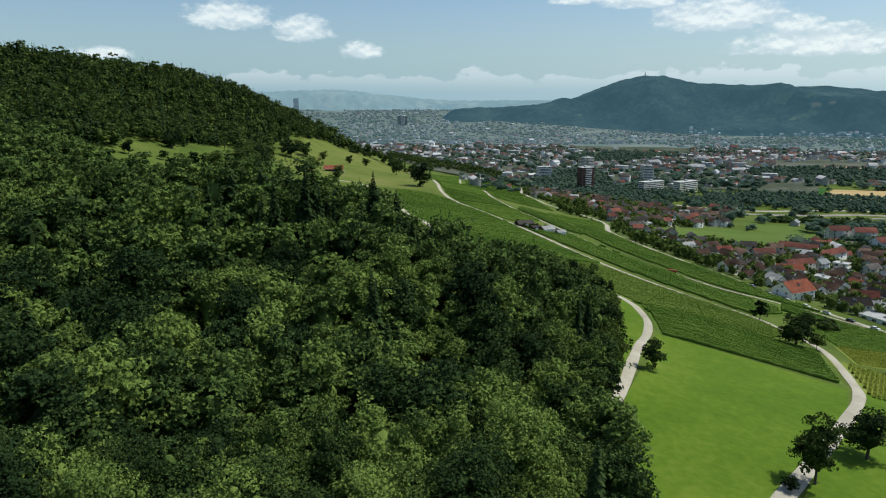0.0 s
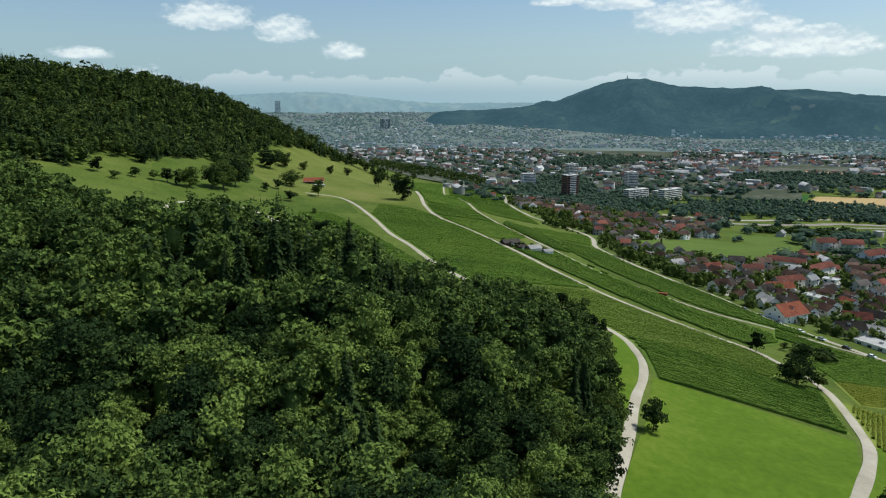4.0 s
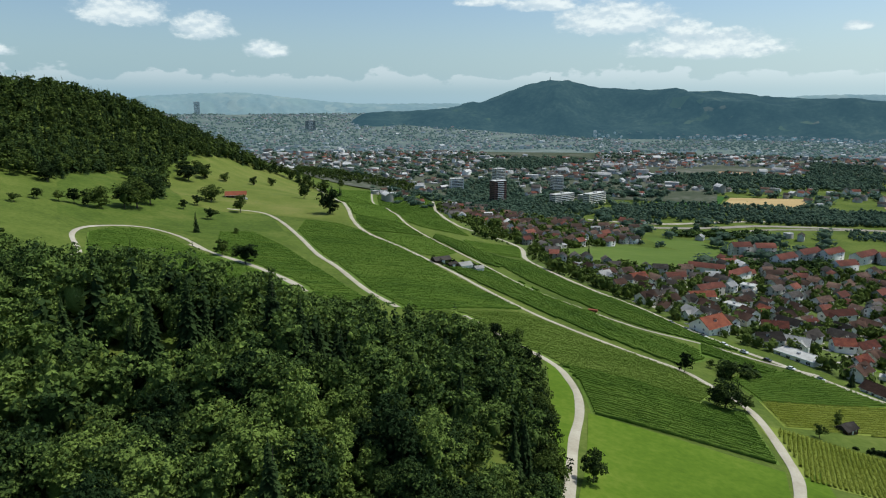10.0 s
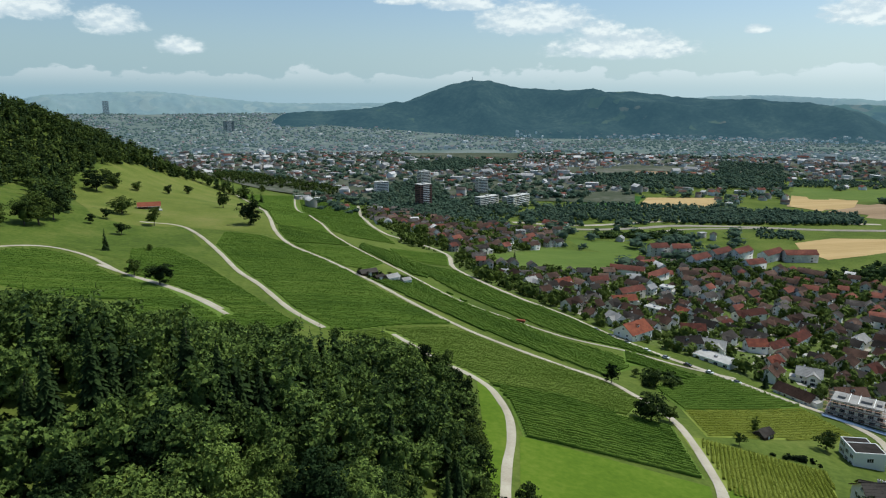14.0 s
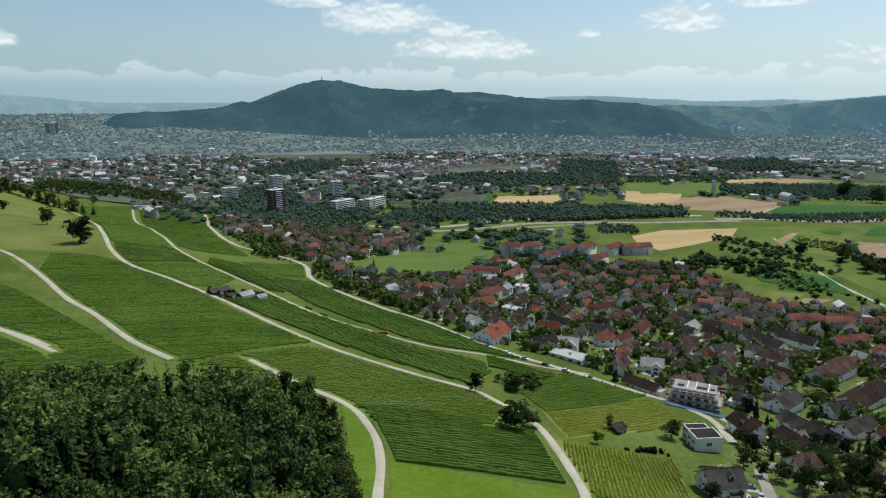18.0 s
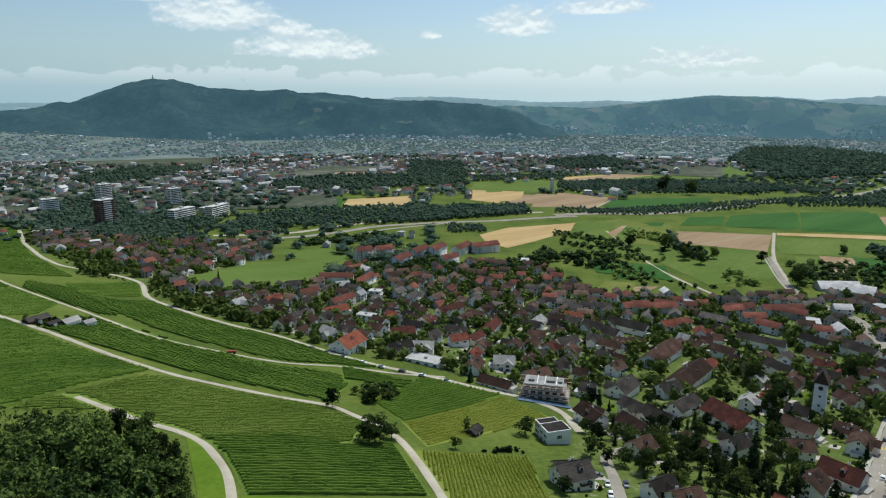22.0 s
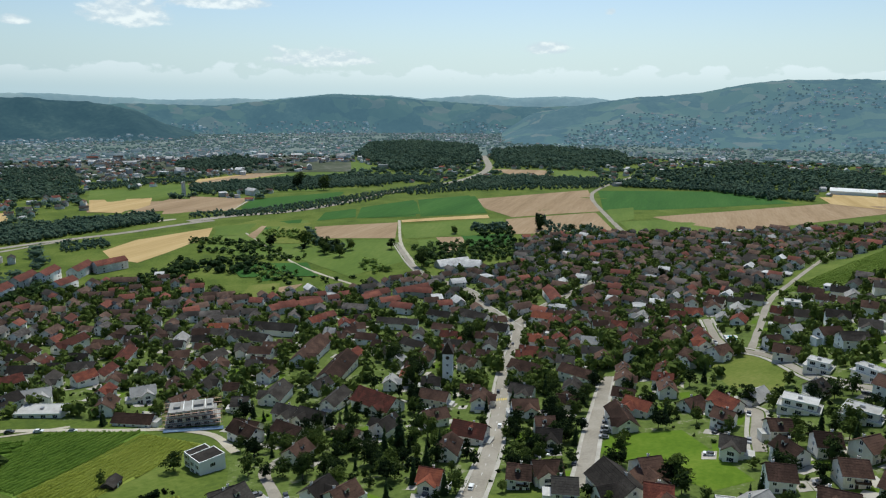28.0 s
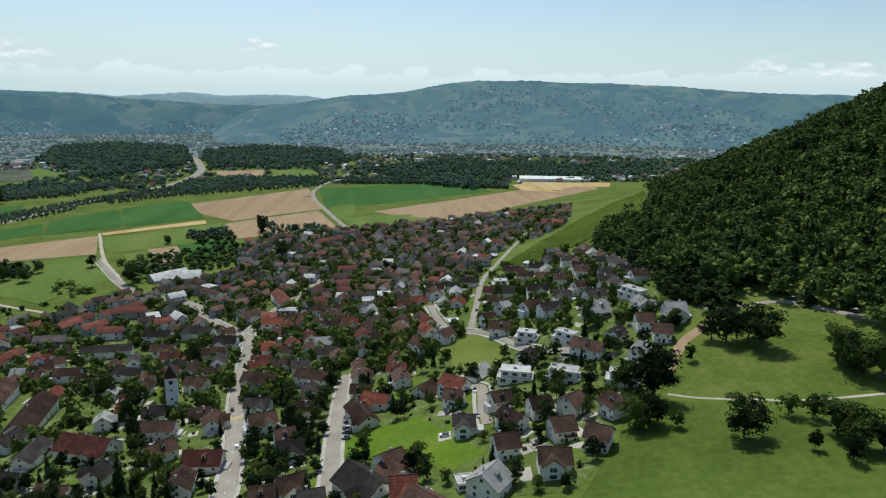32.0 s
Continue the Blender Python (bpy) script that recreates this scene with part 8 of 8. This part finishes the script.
for k in range(26):
    (x, y), turn = along(main, 0.03 + 0.036 * k)
    paint("lane_mark", "short white centre line on the street", x, y, turn, 2.6, 0.2, M_WHITE_PAINT)
(x, y), turn = along(main, 0.44)
for k in range(6):
    off = -2.9 + 1.15 * k
    paint("crossing_bar", "yellow bar of a pedestrian crossing", x - math.sin(radians(turn)) * off, y + math.cos(radians(turn)) * off, turn, 3.4, 0.55, M_YELLOW)

# ---- raised pavements along the village streets, and cars on the drives ----
for k, line in enumerate(ROAD_LINES):
    half = 3.8 if k == MAIN else 3.0
    d = np.gradient(line, axis=0)
    n = np.stack([-d[:, 1], d[:, 0]], 1) / np.hypot(d[:, 0], d[:, 1])[:, None]
    if 0 < k < 7:
        for side in (-1, 1):
            edge = line + n * side * (half + 0.9)
            tagged(ribbon("pavement", [tuple(map(float, p)) for p in edge], 1.7, M_YARD, 0.44), "pale raised pavement beside the street", "pavement", kind="structure")
for x, y, turn in DRIVES[:52:2]:
    copy_thing(proto, slope_pose(x, y, turn, 0.24))
# ---- garden ground of the village ----
for k, poly in enumerate(VILLAGE):
    tagged(draped("gardens", poly, M_GARDEN, 0.05 + 0.02 * k, 10.0), "dark garden ground and lawns between the houses", "garden", kind="structure")

# ---- gardens, hedges and orchards of the village ----
rng = random.Random(33)
near_trees, bushes = [], []
for number, poly in enumerate(VILLAGE):
    p = scatter(poly, 7.0, 51 + number, 0.45)
    h = np.array(HOUSE_SPOTS)
    p = p[~inside_any(p, CLEARINGS + VINE_PLOTS) & (line_gap(p, ROAD_LINES) > 5)]
    p = p[(np.hypot(p[:, None, 0] - h[None, :, 0], p[:, None, 1] - h[None, :, 1]) > h[None, :, 2] * 0.72).all(1)]
    for x, y in p:
        if rng.random() < (0.52 if math.hypot(x, y - 35) < 330 else 0.4):
            near_trees.append((math.hypot(x, y - 35), x, y))
        else:
            if rng.random() < 0.55:
                bushes.append((x, y, rng.uniform(1.2, 2.8), rng.uniform(0, 6.28), rng.randrange(9), rng.uniform(0.9, 1.5)))
near_trees.sort()
rest = []
for k, (d, x, y) in enumerate(near_trees):
    pointed = rng.random() < 0.16
    tall = rng.uniform(4.5, 10.0) * (1.25 if pointed else 1)
    if k < 300:
        (SPIRE[k % 2] if pointed else GARDEN[k % 4]).plant(x, y, tall, rng, group="garden trees", squash=rng.uniform(0.85, 1.2))
    else:
        rest.append((x, y, tall, rng.uniform(0, 6.28), rng.randrange(9), rng.uniform(0.9, 1.3)))
tagged(crown_pile("garden_trees", rest, BUSH, M_LEAF_DARK), "many green garden trees among the houses", "trees", kind="stuff")
tagged(crown_pile("garden_shrubs", bushes, BUSH, M_LEAF_DARK), "dense shrubs and hedges in the gardens", "shrubs", kind="stuff")

# ---- the wide valley: distant town and trees ----
def sector(a0, a1, r0, r1):
    return [(12 + math.sin(radians(a)) * r, 42 + math.cos(radians(a)) * r) for r, way in ((r0, 1), (r1, -1)) for a in np.linspace(a0, a1, 9)[::way]]


# painted haze: ground, roofs and trees beyond 2300 m emit this colour
HAZE_GLOW = (0.076, 0.115, 0.14)
M_TOWN_FAR = with_air(M_TOWN.copy(), HAZE_GLOW)
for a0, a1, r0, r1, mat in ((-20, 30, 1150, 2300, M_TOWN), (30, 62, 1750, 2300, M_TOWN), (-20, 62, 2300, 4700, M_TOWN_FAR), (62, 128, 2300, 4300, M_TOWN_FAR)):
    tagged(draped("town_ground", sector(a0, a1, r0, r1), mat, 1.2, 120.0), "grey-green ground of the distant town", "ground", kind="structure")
rng = random.Random(44)
town, trees, hazy_town, hazy_trees = [], [], [], []
far_rng = np.random.default_rng(44)
spots = np.stack([far_rng.uniform(-20, 150, 62000), np.sqrt(far_rng.uniform(620 ** 2, 4550 ** 2, 62000))], 1)
spots = spots[(spots[:, 1] < np.interp(spots[:, 0], (9, 10, 44, 50, 78, 84), (4550, 3350, 3350, 3950, 3950, 3000)))]
place = np.stack([10 + np.sin(np.radians(spots[:, 0])) * spots[:, 1], 35 + np.cos(np.radians(spots[:, 0])) * spots[:, 1]], 1)
ok = ~inside_any(place, OPEN_LAND + VILLAGE + WOODS) & ~((on_ground(place[:, 0], place[:, 1]) > 14) & (spots[:, 1] < 1400))
ok &= line_gap(place, VALLEY_LINES) > 14
for (az, d), (x, y) in zip(spots[ok], place[ok]):
    built = 0.55 + 0.9 * noise.noise((x * 0.0016, y * 0.0016, 7.0)) + 0.35 * noise.noise((x * 0.006, y * 0.006, 3.0))
    if az < 62 and d > 1700:
        built += 0.3
    if az > 55:
        built -= 0.25 if d < 2000 else -0.12
        if d < 1500:
            continue
    elif az > 38 and d < 1250:
        continue
    small = 0.72 if d > 2600 else 1.0
    # squares, parks and open tracts of the far town
    if d > 2300 and noise.noise((x * 0.0035, y * 0.0035, 31.0)) + 0.5 * noise.noise((x * 0.012, y * 0.012, 11.0)) < -0.34:
        continue
    if rng.random() < built * (0.66 if d < 2300 else 0.5):
        big = rng.random() < (0.1 if az < 62 and d > 1500 else 0.06)
        size = (rng.uniform(16, 36), rng.uniform(10, 15), rng.uniform(6, 13)) if big else (rng.uniform(8, 15), rng.uniform(7, 10), rng.uniform(3.5, 7))
        roof = rng.choices(("red", "brown", "dark", "grey", "flat"), (16, 26, 26, 12, 20) if not big else (4, 6, 14, 30, 46))[0]
        (town if d < 2300 else hazy_town).append((x, y, size[0] * small, size[1] * small, rng.uniform(0, 180), roof, size[2] * small))
    elif rng.random() < 0.9:
        (trees if d < 2300 else hazy_trees).append((x, y, rng.uniform(6, 14), rng.uniform(0, 6.28), rng.randrange(9), rng.uniform(1.0, 2.1)))
# hamlets and towns on the far slopes
slope_town, slope_trees = [], []
for surface, a0, a1, s0, s1, count in ((LONG_SLOPE, 80, 136, 0.0, 0.2, 2600), (LONG_SLOPE, 82, 128, 0.15, 0.36, 800), (LONG_SLOPE, 94, 108, 0.3, 0.5, 200), (LOW_HILLS, 44, 84, 0.0, 0.2, 800), (MOUNTAIN, 20, 48, 0.0, 0.08, 500)):
    for k in range(count):
        a_, q = rng.uniform(a0, a1), rng.uniform(s0, s1)
        x, y, z = surface(a_, q)
        if noise.noise((x * 0.0022, y * 0.0022, 17.0)) < 0.5 * rng.random() - 0.3:
            continue
        if rng.random() < 0.36:
            slope_town.append((x, y, rng.uniform(9, 18), rng.uniform(8, 11), rng.uniform(0, 180), rng.choice(("red", "brown", "brown", "dark", "grey", "flat")), rng.uniform(4, 8), z - 1))
        else:
            slope_trees.append((x, y, rng.uniform(8, 14), rng.uniform(0, 6.28), rng.randrange(9), rng.uniform(1.0, 2.0), z - 1))
# bluer haze colour, emitted by the houses and trees on the slopes
SLOPE_HAZE_GLOW = (0.088, 0.15, 0.192)
far_houses("backdrop", "hazy houses scattered on the far slopes", slope_town, False, [with_air(m.copy(), SLOPE_HAZE_GLOW) for m in [M_PLASTER_HAZY, *FAR_HOUSE_MATS[1:4], M_PLASTER_HAZY, M_GLASS]])
tagged(crown_pile("backdrop", slope_trees, FAR_TINY, with_air(M_LEAF_DARK.copy(), SLOPE_HAZE_GLOW)), "hazy trees scattered on the far slopes", "trees", kind="stuff")
far_houses("distant_town", "pale houses and halls of the town in the valley", town, False)
far_houses("backdrop", "hazy roofs of the town at the end of the valley", hazy_town, False, [with_air(m.copy(), HAZE_GLOW) for m in [M_PLASTER_HAZY, *FAR_HOUSE_MATS[1:4], M_PLASTER_HAZY, M_GLASS]])
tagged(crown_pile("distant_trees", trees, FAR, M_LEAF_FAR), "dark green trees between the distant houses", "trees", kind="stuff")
tagged(crown_pile("backdrop", hazy_trees, FAR_TINY, with_air(M_LEAF_FAR.copy(), HAZE_GLOW)), "hazy trees of the town at the end of the valley", "trees", kind="stuff")
